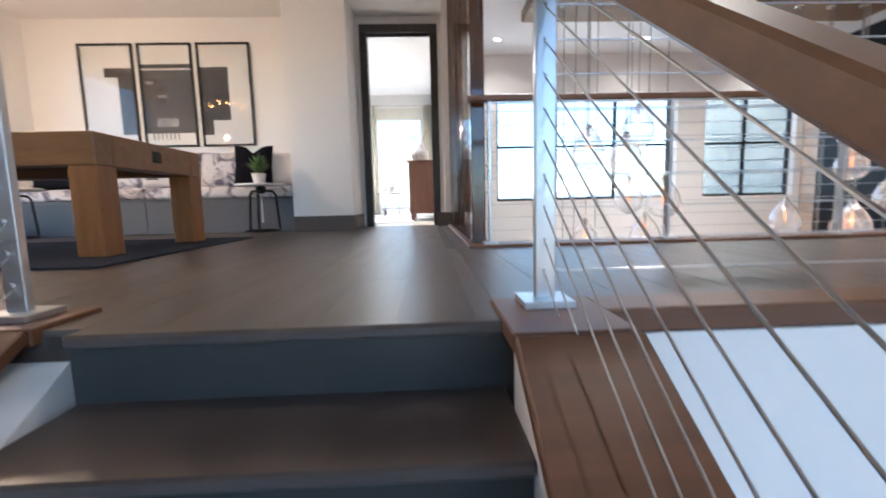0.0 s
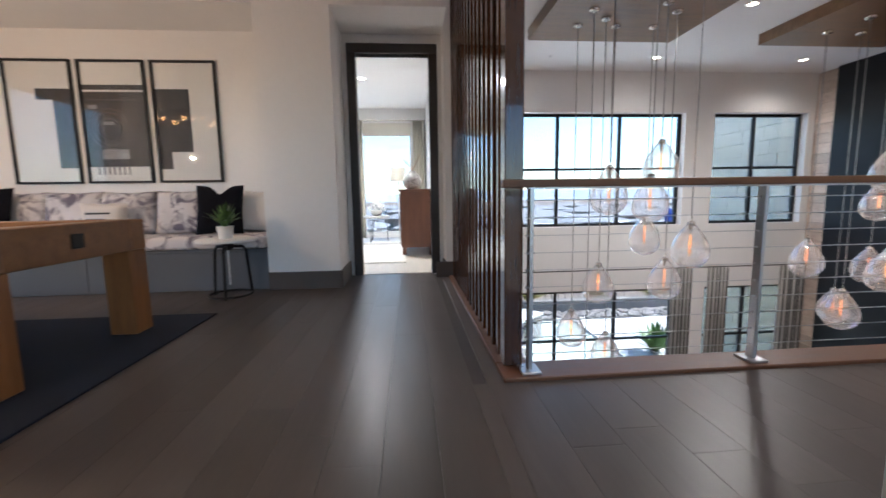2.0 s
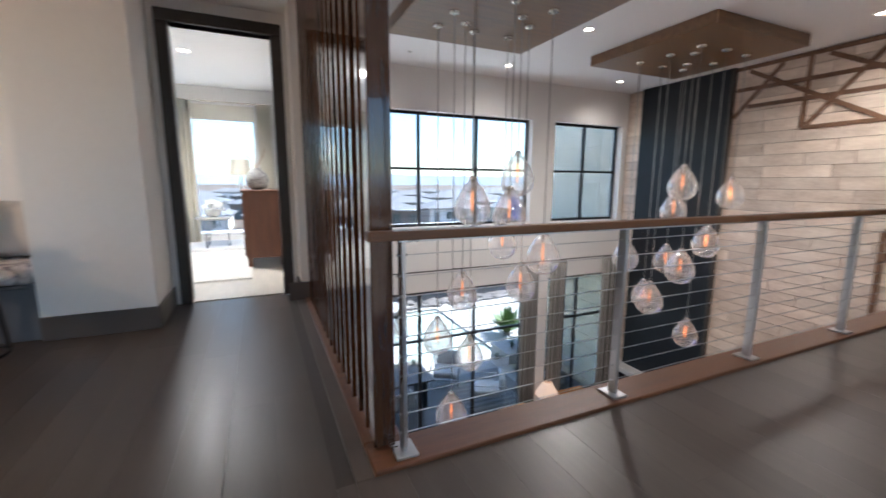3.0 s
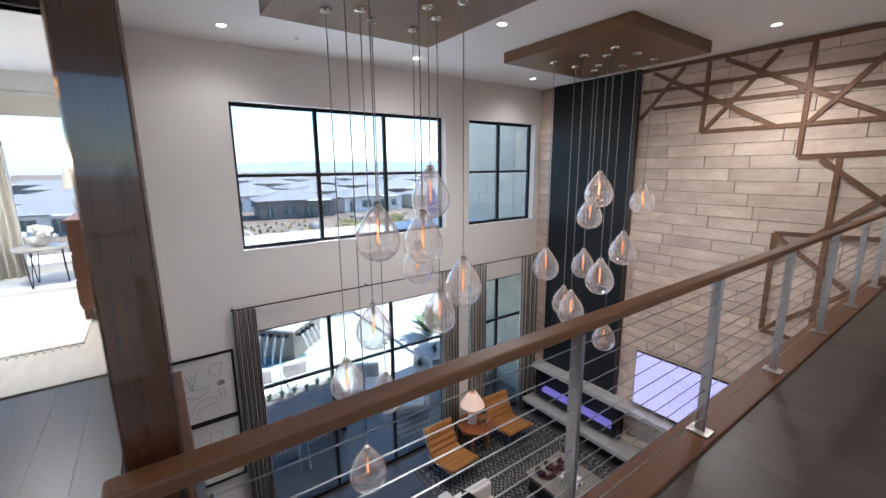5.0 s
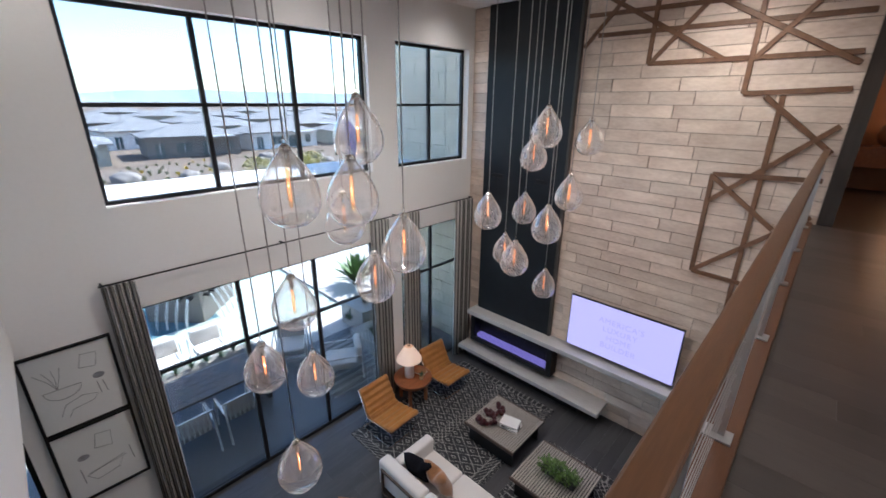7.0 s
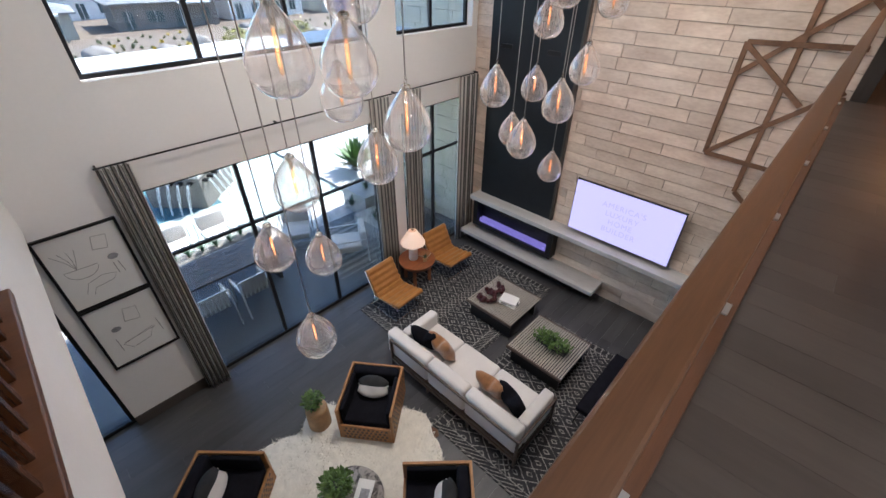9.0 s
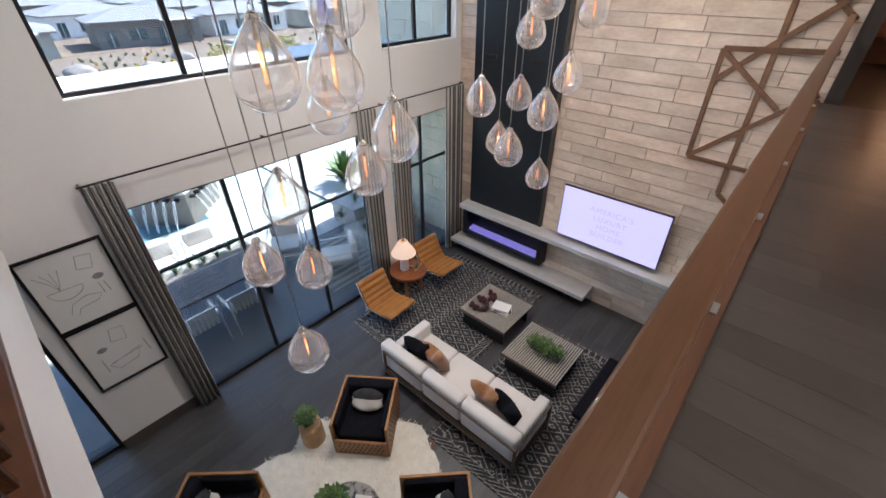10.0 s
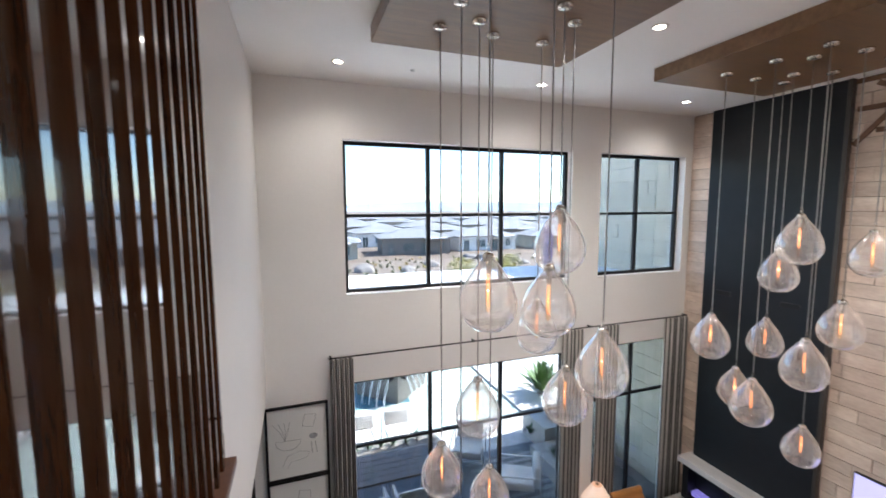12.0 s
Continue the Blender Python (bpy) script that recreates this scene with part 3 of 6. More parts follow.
window("window_1", 2.24, 5.86, 0.29, 2.367, YW + 0.13, (3.46, 4.66), (1.36,), M_BLACK, "black metal framed window of six panes")
window("window_2", 6.43, 8.31, 0.29, 2.367, YW + 0.13, (7.35,), (1.36,), M_BLACK, "black metal framed window of four panes")
window("window_3", 2.24, 5.86, F, -0.95, YW + 0.10, (3.46, 4.66), (-1.97,), M_BLACK, "tall black framed sliding glass doors to the patio", 0.06)
window("window_4", 6.43, 8.31, F, -0.95, YW + 0.10, (7.35,), (-1.97,), M_BLACK, "tall black framed glass door to the patio", 0.06)
window("window_5", -2.6, 1.0, F, -1.35, YW + 0.10, (-0.8,), (), M_BLACK, "black framed sliding glass door under the upper floor", 0.06)
window("window_6", -3.6, 0.78, 0.12, 2.4, 10.05, (-2.1, -0.66), (), M_WHITE, "white framed bedroom window")
window("window_8", -2.9, -1.5, 0.9, 2.3, -3.12, (-2.2,), (), M_BLACK, "black framed window behind the stair")
# out of view, added so that daylight reaches the stairwell walls
window("window_9_added", 0.0, 4.6, -1.6, 2.7, -3.12, (1.5, 3.0), (0.6,), M_BLACK, "tall unseen window added to light the stairwell")
bm = bmesh.new()
w7 = thing("window_7", "white framed window beside the games table", "window", (0, 0, 0), 0, "", "structure")
for ya, yb, za, zb in ((3.3, 5.05, 0.12, 0.18), (3.3, 5.05, 2.39, 2.45), (3.3, 3.36, 0.18, 2.39), (4.99, 5.05, 0.18, 2.39), (3.36, 4.99, 0.80, 0.90)):
    box(bm, -4.2, -4.12, ya, yb, za, zb, 0.004)
part("window_frame", bm, M_WHITE, w7)
for za, zb in ((0.18, 0.80), (0.90, 2.39)):
    p = part("pane", mkbox(-4.163, -4.157, 3.36, 4.99, za, zb), M_WINGLASS, w7)
    p.visible_shadow = False

# doorway trim
d1 = thing("door_1", "dark stained casing round an open doorway", "door frame", (0, 0, 0), 0, "", "structure")
for nm, a in (("jamb", (0.05, 0.14, 5.845, 6.0, 0, 2.41)), ("jamb", (0.93, 1.02, 5.845, 6.0, 0, 2.41)), ("head", (0.05, 1.02, 5.845, 6.0, 2.41, 2.51))):
    part(nm, mkbox(*a, bevel=0.006), M_TRIM, d1)

# stair: risers, treads, stringers with sloping caps
stair = thing("staircase", "dark stained stair with white stringers", "staircase", (0, 0, 0), 0, "", "structure")
RUN, RISE, Y0 = 0.27, 0.17, 1.42
for k in range(1, 14):
    part("riser", mkbox(0.0, 1.02, Y0 - RUN * (k - 1) + 0.02, Y0 - RUN * (k - 1) + 0.04, -RISE * k, -RISE * (k - 1) - 0.032), M_RISER, stair)
    part("tread", mkbox(0.0, 1.02, Y0 - RUN * k - 0.005, Y0 - RUN * (k - 1) + 0.04, -RISE * k - 0.032, -RISE * k, bevel=0.006), M_PLANK, stair)
part("nosing", mkbox(0.0, 1.02, Y0 - 0.005, Y0 + 0.06, -0.032, 0.001, bevel=0.008), M_PLANK, stair)


def stringer(xa, xb, yt):
    bm = bmesh.new()
    yb = yt - RUN * 13
    zt = -0.02
    zb = zt - RISE * 13
    vs = []
    for x in (xa, xb):
        vs.append([bm.verts.new((x, yt, zt)), bm.verts.new((x, yb, zb)), bm.verts.new((x, yb, zb - 0.6)), bm.verts.new((x, yt, zt - 0.75))])
    a, b = vs
    bm.faces.new(a)
    bm.faces.new(b[::-1])
    for i in range(4):
        j = (i + 1) % 4
        bm.faces.new((a[j], a[i], b[i], b[j]))
    bmesh.ops.recalc_face_normals(bm, faces=bm.faces)
    return bm


part("stringer", stringer(1.02, 1.20, 1.34), M_WALL, stair, "white painted stringer")
part("stringer", stringer(-0.3, -0.03, 1.56), M_WALL, stair, "white painted stringer")
for xa, xb, yt in ((1.008, 1.275, 1.285), (-0.36, -0.09, 1.44)):
    yb = yt - RUN * 12
    part("cap", bar(bmesh.new(), ((xa + xb) / 2, yt, 0.0), ((xa + xb) / 2, yb, -RISE * 12), xb - xa, 0.035, 0.005), M_CURB, stair, "alder stained sloping cap")
setting("floor_landing", mkbox(-0.2, 4.9, -3.0, 1.47, -3.0, -2.7), M_PLANK, "dark plank landing")
setting("wall_stair_west", mkbox(-0.45, -0.2, -3.0, 1.47, -3.0, -0.3), M_WALL, "white painted stairwell wall")

# wooden curb along the edges of the upper floor
bm = bmesh.new()
box(bm, 1.095, XW - 0.02, 2.985, 3.175, -0.03, 0.018, 0.005)
setting("trim_curb", bm, M_CURB, "alder stained curb under the railing")
setting("trim_curb_screen", mkbox(1.095, 1.26, 3.176, 5.60, -0.03, 0.018, bevel=0.005), M_CURB, "alder stained curb under the slatted screen")
bm = bmesh.new()
box(bm, 1.008, 1.275, 1.29, 1.60, -0.03, 0.012, 0.004)
box(bm, 1.275, 4.9, 1.455, 1.60, -0.05, 0.010, 0.004)
setting("trim_landing", bm, M_CURB, "alder stained edge of the stair opening")
setting("trim_landing_west", mkbox(-0.36, -0.09, 1.445, 1.66, -0.03, 0.012, bevel=0.004), M_CURB, "alder stained edge of the stair opening")

setting("trim_edge", mkbox(1.0215, 1.094, 2.987, 5.60, -0.013, -0.001), M_PLANK, "dark plank edge beside the slatted screen")

# slatted screen
screen = thing("slatted_screen", "walnut slatted screen from floor to ceiling", "screen", (0, 0, 0), 0)
part("end_post", mkbox(1.128, 1.218, 3.125, 3.215, 0.018, C, bevel=0.004), M_SLAT, screen)
me = None
for i in range(16):
    y = 3.30 + i * 0.145
    if me is None:
        first = part("slat", mkbox(-0.042, 0.042, -0.02, 0.02, 0.018, C, bevel=0.003), M_SLAT, screen)
        me = first.data
        o = first
    else:
        o = new("slat", me)
        o.parent = screen
    o.location = (1.172, y, 0)

# ---------- railings ----------
railing = thing("cable_railing", "alder handrail on steel posts with thin steel cables", "railing", (0, 0, 0), 0)
RY = 3.066
part("handrail", mkbox(1.10, XW - 0.02, RY - 0.031, RY + 0.031, 0.892, 0.928, bevel=0.006, seg=2), M_RAIL, railing)
part("top_channel", mkbox(1.22, XW - 0.03, RY - 0.016, RY + 0.016, 0.884, 0.894), M_STEEL, railing)
POSTS = [1.235 + 1.145 * i for i in range(7)]
for px in POSTS:
    bm = bmesh.new()
    box(bm, px - 0.009, px + 0.009, RY - 0.024, RY + 0.024, 0.03, 0.884, 0.002)
    post = part("post", bm, M_STEEL, railing)
    part("base_plate", mkbox(px - 0.046, px + 0.046, RY - 0.056, RY + 0.056, 0.018, 0.030, bevel=0.002), M_STEEL, post)
CZ = [0.10 + 0.0815 * i for i in range(10)]
for z in CZ:
    part("cable", rod(bmesh.new(), (1.235, RY, z), (XW - 0.03, RY, z), 0.0022, 6), M_CABLE, railing)
fit_me = None
for px in POSTS:
    for z in CZ:
        if fit_me is None:
            o = part("cable_fitting", rod(bmesh.new(), (-0.02, 0, 0), (0.02, 0, 0), 0.006, 6), M_STEEL, railing)
            fit_me = o.data
        else:
            o = new("cable_fitting", fit_me)
            o.parent = railing
        o.location = (px, RY, z)

stair_rail = thing("stair_railing", "alder handrail on steel posts with cables beside the stair", "railing", (0, 0, 0), 0)
for px, py, yt in ((1.14, 1.53, 1.31), (-0.215, 1.56, 1.44)):
    post = part("post", mkbox(px - 0.026, px + 0.026, py - 0.012, py + 0.012, 0.03, 0.862, bevel=0.002), M_STEEL, stair_rail)
    part("base_plate", mkbox(px - 0.065, px + 0.065, py - 0.06, py + 0.06, 0.012, 0.03, bevel=0.002), M_STEEL, post)
    part("handrail", bar(bmesh.new(), (px, py + 0.03, 0.915), (px, py - 2.9, 0.915 - 2.93 * 0.715), 0.058, 0.044, 0.006), M_RAIL, stair_rail)
    for i in range(10):
        z = 0.10 + 0.0815 * i
        part("cable", rod(bmesh.new(), (px, py, z), (px, py - 2.9, z - 2.9 * 0.725), 0.0022, 6), M_CABLE, stair_rail)
    for i in range(10):
        z = 0.10 + 0.0815 * i
        part("cable_fitting", rod(bmesh.new(), (px, py - 0.022, z), (px, py + 0.022, z), 0.006, 6), M_STEEL, stair_rail)
    post2 = part("post", mkbox(px - 0.026, px + 0.026, py - 1.37, py - 1.346, -0.86, 0.02, bevel=0.002), M_STEEL, stair_rail)
landing_rail = thing("landing_railing", "alder handrail with steel cables beside the stair opening", "railing", (0, 0, 0), 0)
part("handrail", mkbox(1.27, 4.9, 1.49, 1.56, 0.858, 0.906, bevel=0.006), M_RAIL, landing_rail)
for px in (2.3, 3.5, 4.7):
    part("post", mkbox(px - 0.012, px + 0.012, 1.50, 1.55, 0.010, 0.858, bevel=0.002), M_STEEL, landing_rail)
for z in CZ:
    part("cable", rod(bmesh.new(), (1.15, 1.525, z), (4.9, 1.525, z), 0.0022, 6), M_CABLE, landing_rail)

# ---------- black panel, fireplace, ledge ----------
panel = thing("fireplace_panel", "tall blackened metal panel on the stone wall", "wall panel", (0, 0, 0), 0)
part("panel", mkbox(8.39, XW, 6.40, 8.22, -3.08, C, bevel=0.004), M_BLACKPANEL, panel)
for ya in (7.72, 6.72):
    part("vent", mkbox(8.378, 8.39, ya, ya + 0.26, -0.02, 0.06, bevel=0.003), M_BLACK, panel, "small black vent grille")
part("edge_strip", mkbox(8.375, XW, 6.35, 6.40, -3.08, C, bevel=0.002), M_TRIM, panel, "dark wood edge strip")
ledge = thing("stone_ledge", "long grey limestone ledge under the screen", "ledge", (0, 0, 0), 0)
part("slab", mkbox(8.10, XW, 3.5, 8.30, -3.18, -3.08, bevel=0.006), M_LEDGE, ledge)
hearth = thing("hearth_slab", "floating grey limestone hearth", "hearth", (0, 0, 0), 0)
part("slab", mkbox(7.98, XW, 5.03, 8.45, -4.09, -4.0, bevel=0.006), M_LEDGE, hearth)
part("support", mkbox(8.2, XW, 5.5, 8.40, F, -4.09), M_BLACK, hearth)
fire = thing("linear_fireplace", "long black linear fireplace with a violet glow", "fireplace", (0, 0, 0), 0)
bm = bmesh.new()
for a in ((6.16, 8.28, -3.28, -3.18), (6.16, 8.28, -3.90, -3.80), (6.16, 6.28, -3.80, -3.28), (8.16, 8.28, -3.80, -3.28)):
    box(bm, 8.22, XW, a[0], a[1], a[2], a[3], 0.004)
part("surround", bm, M_BLACK, fire)
part("firebox", mkbox(8.43, 8.47, 6.28, 8.16, -3.80, -3.28), M_BLACK, fire)
part("flame_bed", mkbox(8.27, 8.42, 6.32, 8.12, -3.795, -3.70, bevel=0.01), M_FLAME, fire, "violet glowing media bed")
part("glass", mkbox(8.235, 8.241, 6.28, 8.16, -3.80, -3.28), M_PICGLASS, fire)
tv = thing("television", "large flat television with a lilac screen", "television", (8.30, 4.98, -2.985), 0)
part("body", mkbox(-0.015, 0.035, -0.955, 0.955, 0.0, 1.05, bevel=0.006), M_BLACK, tv)
part("screen", mkbox(-0.019, -0.015, -0.94, 0.94, 0.014, 1.036), M_SCREEN, tv, "lilac lit screen")
part("wall_mount", mkbox(0.035, 0.175, -0.3, 0.3, 0.3, 0.7), M_BLACK, tv)
for i, word in enumerate(("AMERICA'S", "LUXURY", "HOME", "BUILDER")):
    cu = bpy.data.curves.new("caption", "FONT")
    cu.body, cu.size, cu.align_x, cu.extrude = word, 0.145, "CENTER", 0.0006
    cu.space_character = 1.15
    cu.materials.append(M_SCREENTEXT)
    o = new("caption", cu)
    o.parent = tv
    o.matrix_basis = Matrix.Translation((-0.0205, 0.0, 0.70 - 0.16 * i)) @ pose(0, 0, 0, 90, 0, -90)

# lattice of wooden strips on the stone wall (y, z of the ends)
LAT = ((6.38, 3.05, 3.02, 3.05), (6.32, 2.70, 3.02, 2.67), (6.12, 2.41, 3.02, 2.40), (5.31, 1.97, 3.02, 1.99), (5.31, 1.97, 5.29, 3.02),
       (4.05, 1.55, 4.05, 3.02), (4.05, 1.55, 3.02, 1.60), (6.33, 2.25, 5.65, 3.01), (6.14, 2.99, 4.36, 1.98), (5.26, 2.0, 4.40, 2.99),
       (5.07, 3.0, 3.02, 1.87), (4.01, 1.98, 3.12, 3.02), (3.63, 1.53, 3.62, -1.43), (3.81, 1.52, 3.02, 0.87), (4.165, 0.11, 3.02, 1.19),
       (4.18, 0.49, 3.02, 0.54), (4.18, 0.49, 4.17, -0.98), (4.17, 0.46, 3.36, -0.16), (4.17, -0.98, 3.02, -1.02), (4.17, -0.97, 3.02, 0.08), (3.62, -1.43, 3.30, -1.66))
lat = thing("wall_lattice", "dark wooden geometric lattice on the stone wall", "wall art", (0, 0, 0), 0)
for i, (ya, za, yb, zb) in enumerate(LAT):
    part("strip", bar(bmesh.new(), (XW - 0.022 - 0.0008 * i, ya, za), (XW - 0.022 - 0.0008 * i, yb, zb), 0.062, 0.022, 0.003, (1, 0, 0)), M_LATTICE, lat)

# ---------- curtains ----------
def drape(x0, x1, z0, z1, y, folds, m, parent, amp=0.058):
    bm = bmesh.new()
    n = folds * 8
    uvl = bm.loops.layers.uv.new("UVMap")
    cols = []
    for i in range(n + 1):
        s = i / n
        x = x0 + (x1 - x0) * s
        yy = y + amp * math.sin(2 * math.pi * folds * s) + 0.012 * math.sin(17 * s)
        col = []
        for j in range(5):
            t = j / 4
            spread = 1 + 0.06 * (1 - t)
            col.append(bm.verts.new(((x0 + x1) / 2 + (x - (x0 + x1) / 2) * spread, yy, z0 + (z1 - z0) * t)))
        cols.append(col)
    for i in range(n):
        for j in range(4):
            f = bm.faces.new((cols[i][j], cols[i + 1][j], cols[i + 1][j + 1], cols[i][j + 1]))
            for lp, (a, b) in zip(f.loops, ((i, j), (i + 1, j), (i + 1, j + 1), (i, j + 1))):
                lp[uvl].uv = (a / n * (folds * 0.18), b / 4)
    ob = part("curtain", bm, m, parent, "", True)
    md = ob.modifiers.new("cloth", "SOLIDIFY")
    md.thickness = 0.004
    return ob


for a, b, folds in ((1.99, 2.30, 5), (5.70, 6.06, 5), (6.44, 6.80, 5), (7.94, 8.40, 6)):
    cur = thing("curtain", "floor length grey curtain on a dark rod, stripes and fold shading in its colour", "curtain", (0, 0, 0), 0, "living room curtains")
    drape(a, b, F + 0.01, -0.55, 8.53, folds, M_DRAPE, cur)
rodt = thing("curtain_rod", "long thin dark metal curtain rod", "curtain rod", (0, 0, 0), 0)
part("rod", rod(bmesh.new(), (1.97, 8.53, -0.535), (8.43, 8.53, -0.535), 0.011, 8), M_BLACK, rodt)
for x in (2.0, 4.1, 6.25, 8.42):
    part("bracket", mkbox(x - 0.01, x + 0.01, 8.53, YW, -0.545, -0.525), M_BLACK, rodt)

# ---------- ceiling slabs and pendant lamps ----------
SB = 2.94
for nm, a in (("west", (2.325, 4.32, 4.90, 6.87)), ("east", (5.68, 7.62, 4.94, 6.92))):
    sl = thing("pendant_canopy_slab", "thick walnut slab on the ceiling carrying glass pendants", "ceiling canopy", (0, 0, 0), 0, "canopy slabs")
    part("slab", mkbox(a[0], a[1], a[2], a[3], SB, C, bevel=0.004), M_SLAB, sl)


def teardrop(w):
    """Profile of a blown glass drop w wide, hung by its neck; z = 0 at the neck."""
    h = 1.28 * w
    out = []
    for i in range(19):
        t = i / 18
        z = -h * t
        if t < 0.62:
            s = t / 0.62
            r = 0.10 + 0.40 * (math.sin(math.pi / 2 * s ** 0.92)) ** 1.08
        else:
            s = (t - 0.62) / 0.38
            r = 0.5 * math.sqrt(max(1 - s * s, 0.004))
        out.append((r * w, z))
    return out


PEND = {  # place of the bulb and width of the glass
    "A": (2.80, 5.43, 0.905, 0.385), "B": (3.25, 5.41, 0.815, 0.375), "C": (3.77, 6.35, 0.33, 0.395), "D": (3.55, 5.72, 1.205, 0.395),
    "E": (3.76, 5.45, 0.295, 0.385), "F": (3.79, 5.92, -0.17, 0.39), "G": (3.06, 6.15, -0.255, 0.39), "H": (2.80, 6.35, -0.895, 0.38),
    "I": (3.28, 6.35, -1.225, 0.38), "J": (2.81, 5.92, -1.76, 0.405), "a": (6.19, 6.41, -0.05, 0.405), "b": (7.14, 6.40, -0.18, 0.39),
    "c": (6.91, 6.17, 0.72, 0.39), "d": (6.50, 5.76, 1.12, 0.395), "e": (6.26, 5.50, -0.075, 0.39), "f": (6.75, 5.48, 0.275, 0.375),
    "g": (6.68, 6.42, -0.75, 0.37), "h": (6.25, 5.95, -0.66, 0.40), "i": (7.24, 5.98, -1.39, 0.38), "j": (7.25, 5.51, 0.97, 0.37)}
for key, (x, y, zb, w) in PEND.items():
    neck = zb + 0.60 * w
    p = thing("pendant_lamp", "clear blown glass teardrop pendant with a glowing filament bulb", "pendant lamp", (x, y, neck), 0, "glass pendants")
    bm = lathe(bmesh.new(), teardrop(w), 28, cap=False)
    part("glass_shade", bm, M_GLOBE, p, "clear glass teardrop", True).visible_shadow = False
    part("glass_rim", tube(bmesh.new(), [(0.1 * w * math.cos(a * 0.524), 0.1 * w * math.sin(a * 0.524), 0.002) for a in range(12)], 0.006, 6, True), M_GLOBE, p, "", True)
    cap = bmesh.new()
    lathe(cap, [(0.032, -0.012), (0.038, -0.01), (0.038, 0.022), (0.03, 0.03), (0.010, 0.04)], 16)
    part("cap", cap, M_NICKEL, p, "", True)
    part("socket", lathe(bmesh.new(), [(0.017, -0.10), (0.019, -0.095), (0.019, -0.02), (0.016, -0.012)], 12), M_NICKEL, p, "", True)
    hook = bmesh.new()
    tube(hook, [(0.014 * math.cos(a), 0, 0.055 + 0.018 * math.sin(a)) for a in [k * math.pi / 5 for k in range(10)]], 0.003, 5, True)
    tube(hook, [(0, 0.010 * math.cos(a), 0.083 + 0.016 * math.sin(a)) for a in [k * math.pi / 5 for k in range(10)]], 0.003, 5, True)
    part("chain", hook, M_NICKEL, p, "", True)
    part("cable", rod(bmesh.new(), (0, 0, 0.098), (0, 0, SB - neck - 0.03), 0.0056, 6), M_CORD, p)
    part("canopy", lathe(bmesh.new(), [(0.02, SB - neck - 0.035), (0.055, SB - neck - 0.028), (0.058, SB - neck - 0.006), (0.058, SB - neck)], 18), M_NICKEL, p, "", True)
    b = part("bulb", lathe(bmesh.new(), [(0.012, -0.10), (0.017, -0.12), (0.019, -0.30), (0.014, -0.345), (0.004, -0.362)], 12), M_BULB, p, "amber glass tube bulb", True)
    b.visible_shadow = False
    fil = bmesh.new()
    for fa in (0.4, 2.5, 4.6):
        fx, fy = 0.0065 * math.cos(fa), 0.0065 * math.sin(fa)
        tube(fil, [(fx * 0.5, fy * 0.5, -0.118), (fx, fy, -0.15), (fx * 1.1, fy * 1.1, -0.23), (fx * 0.7, fy * 0.7, -0.315)], 0.0024, 4)
    part("filament", fil, M_FIL, b)
    pld = bpy.data.lights.new("pendant_lamp_light", "POINT")
    pld.energy, pld.color, pld.shadow_soft_size = 0.13, (1.0, 0.52, 0.30), 0.004
    plo = new("lamp", pld)
    plo.parent = p
    plo.location = (0, 0, -0.22)

# recessed downlights, each with the lamp that it holds
# the last two are unseen fill lamps, added to brighten the loft
for x, y in ((2.14, 7.90), (4.78, 7.90), (7.40, 7.92), (4.81, 6.05), (7.54, 4.22), (-1.7, 1.6), (2.6, 2.1)):
    dl = thing("downlight", "small round recessed ceiling downlight, lit", "downlight", (x, y, C), 0, "ceiling downlights")
    part("trim_ring", lathe(bmesh.new(), [(0.05, -0.004), (0.075, -0.006), (0.08, 0.0)], 20, cap=False), M_WHITE, dl, "", True)
    part("lens", lathe(bmesh.new(), [(0.001, -0.003), (0.052, -0.003)], 20, cap=False), M_CAN, dl)
    ld = bpy.data.lights.new("downlight_lamp", "SPOT")
    ld.energy, ld.color, ld.spot_size, ld.spot_blend, ld.shadow_soft_size = (9 if x > 6 else 7) if y > 7 else (80 if y > 5 else (36 if x > 3 else (17 if x > 0 else 7))), (1.0, 0.90, 0.78), radians(150), 1.0, 0.11
    lo = new("lamp", ld)
    lo.parent = dl
    lo.location = (0, 0, -0.02)
det = thing("smoke_detector", "tiny round sprinkler head on the ceiling", "sprinkler", (3.0, 7.9, C), 0)
part("body", lathe(bmesh.new(), [(0.02, -0.02), (0.03, -0.006), (0.03, 0)], 12), M_WHITE, det, "", True)


# ---------- loft furniture ----------
pool = thing("pool_table", "golden oak games table with square legs on a rug", "games table", (-2.10, 3.53, 0.012), 0)
L2, W2 = 1.02, 0.555
bm = bmesh.new()
for a in ((-L2, L2, -W2, -W2 + 0.14), (-L2, L2, W2 - 0.14, W2), (-L2, -L2 + 0.14, -W2 + 0.14, W2 - 0.14), (L2 - 0.14, L2, -W2 + 0.14, W2 - 0.14)):
    box(bm, *a, 0.54, 0.735, 0.006)
part("apron", bm, M_OAKTOP, pool)
part("bed", mkbox(-L2 + 0.14, L2 - 0.14, -W2 + 0.14, W2 - 0.14, 0.62, 0.69), M_FELT, pool, "grey felt bed")
leg = None
for sx in (-1, 1):
    for sy in (-1, 1):
        x, y = sx * (L2 - 0.085), sy * (W2 - 0.085)
        if leg is None:
            leg = part("leg", mkbox(-0.082, 0.082, -0.082, 0.082, 0.0, 0.54, bevel=0.005), M_OAKTABLE, pool)
            o = leg
        else:
            o = new("leg", leg.data)
            o.parent = pool
        o.location = (x, y, 0)
part("ball_return", mkbox(L2 - 0.01, L2 + 0.004, -0.045, 0.045, 0.60, 0.685, bevel=0.012, seg=3), M_BLACK, pool, "dark square ball return opening")
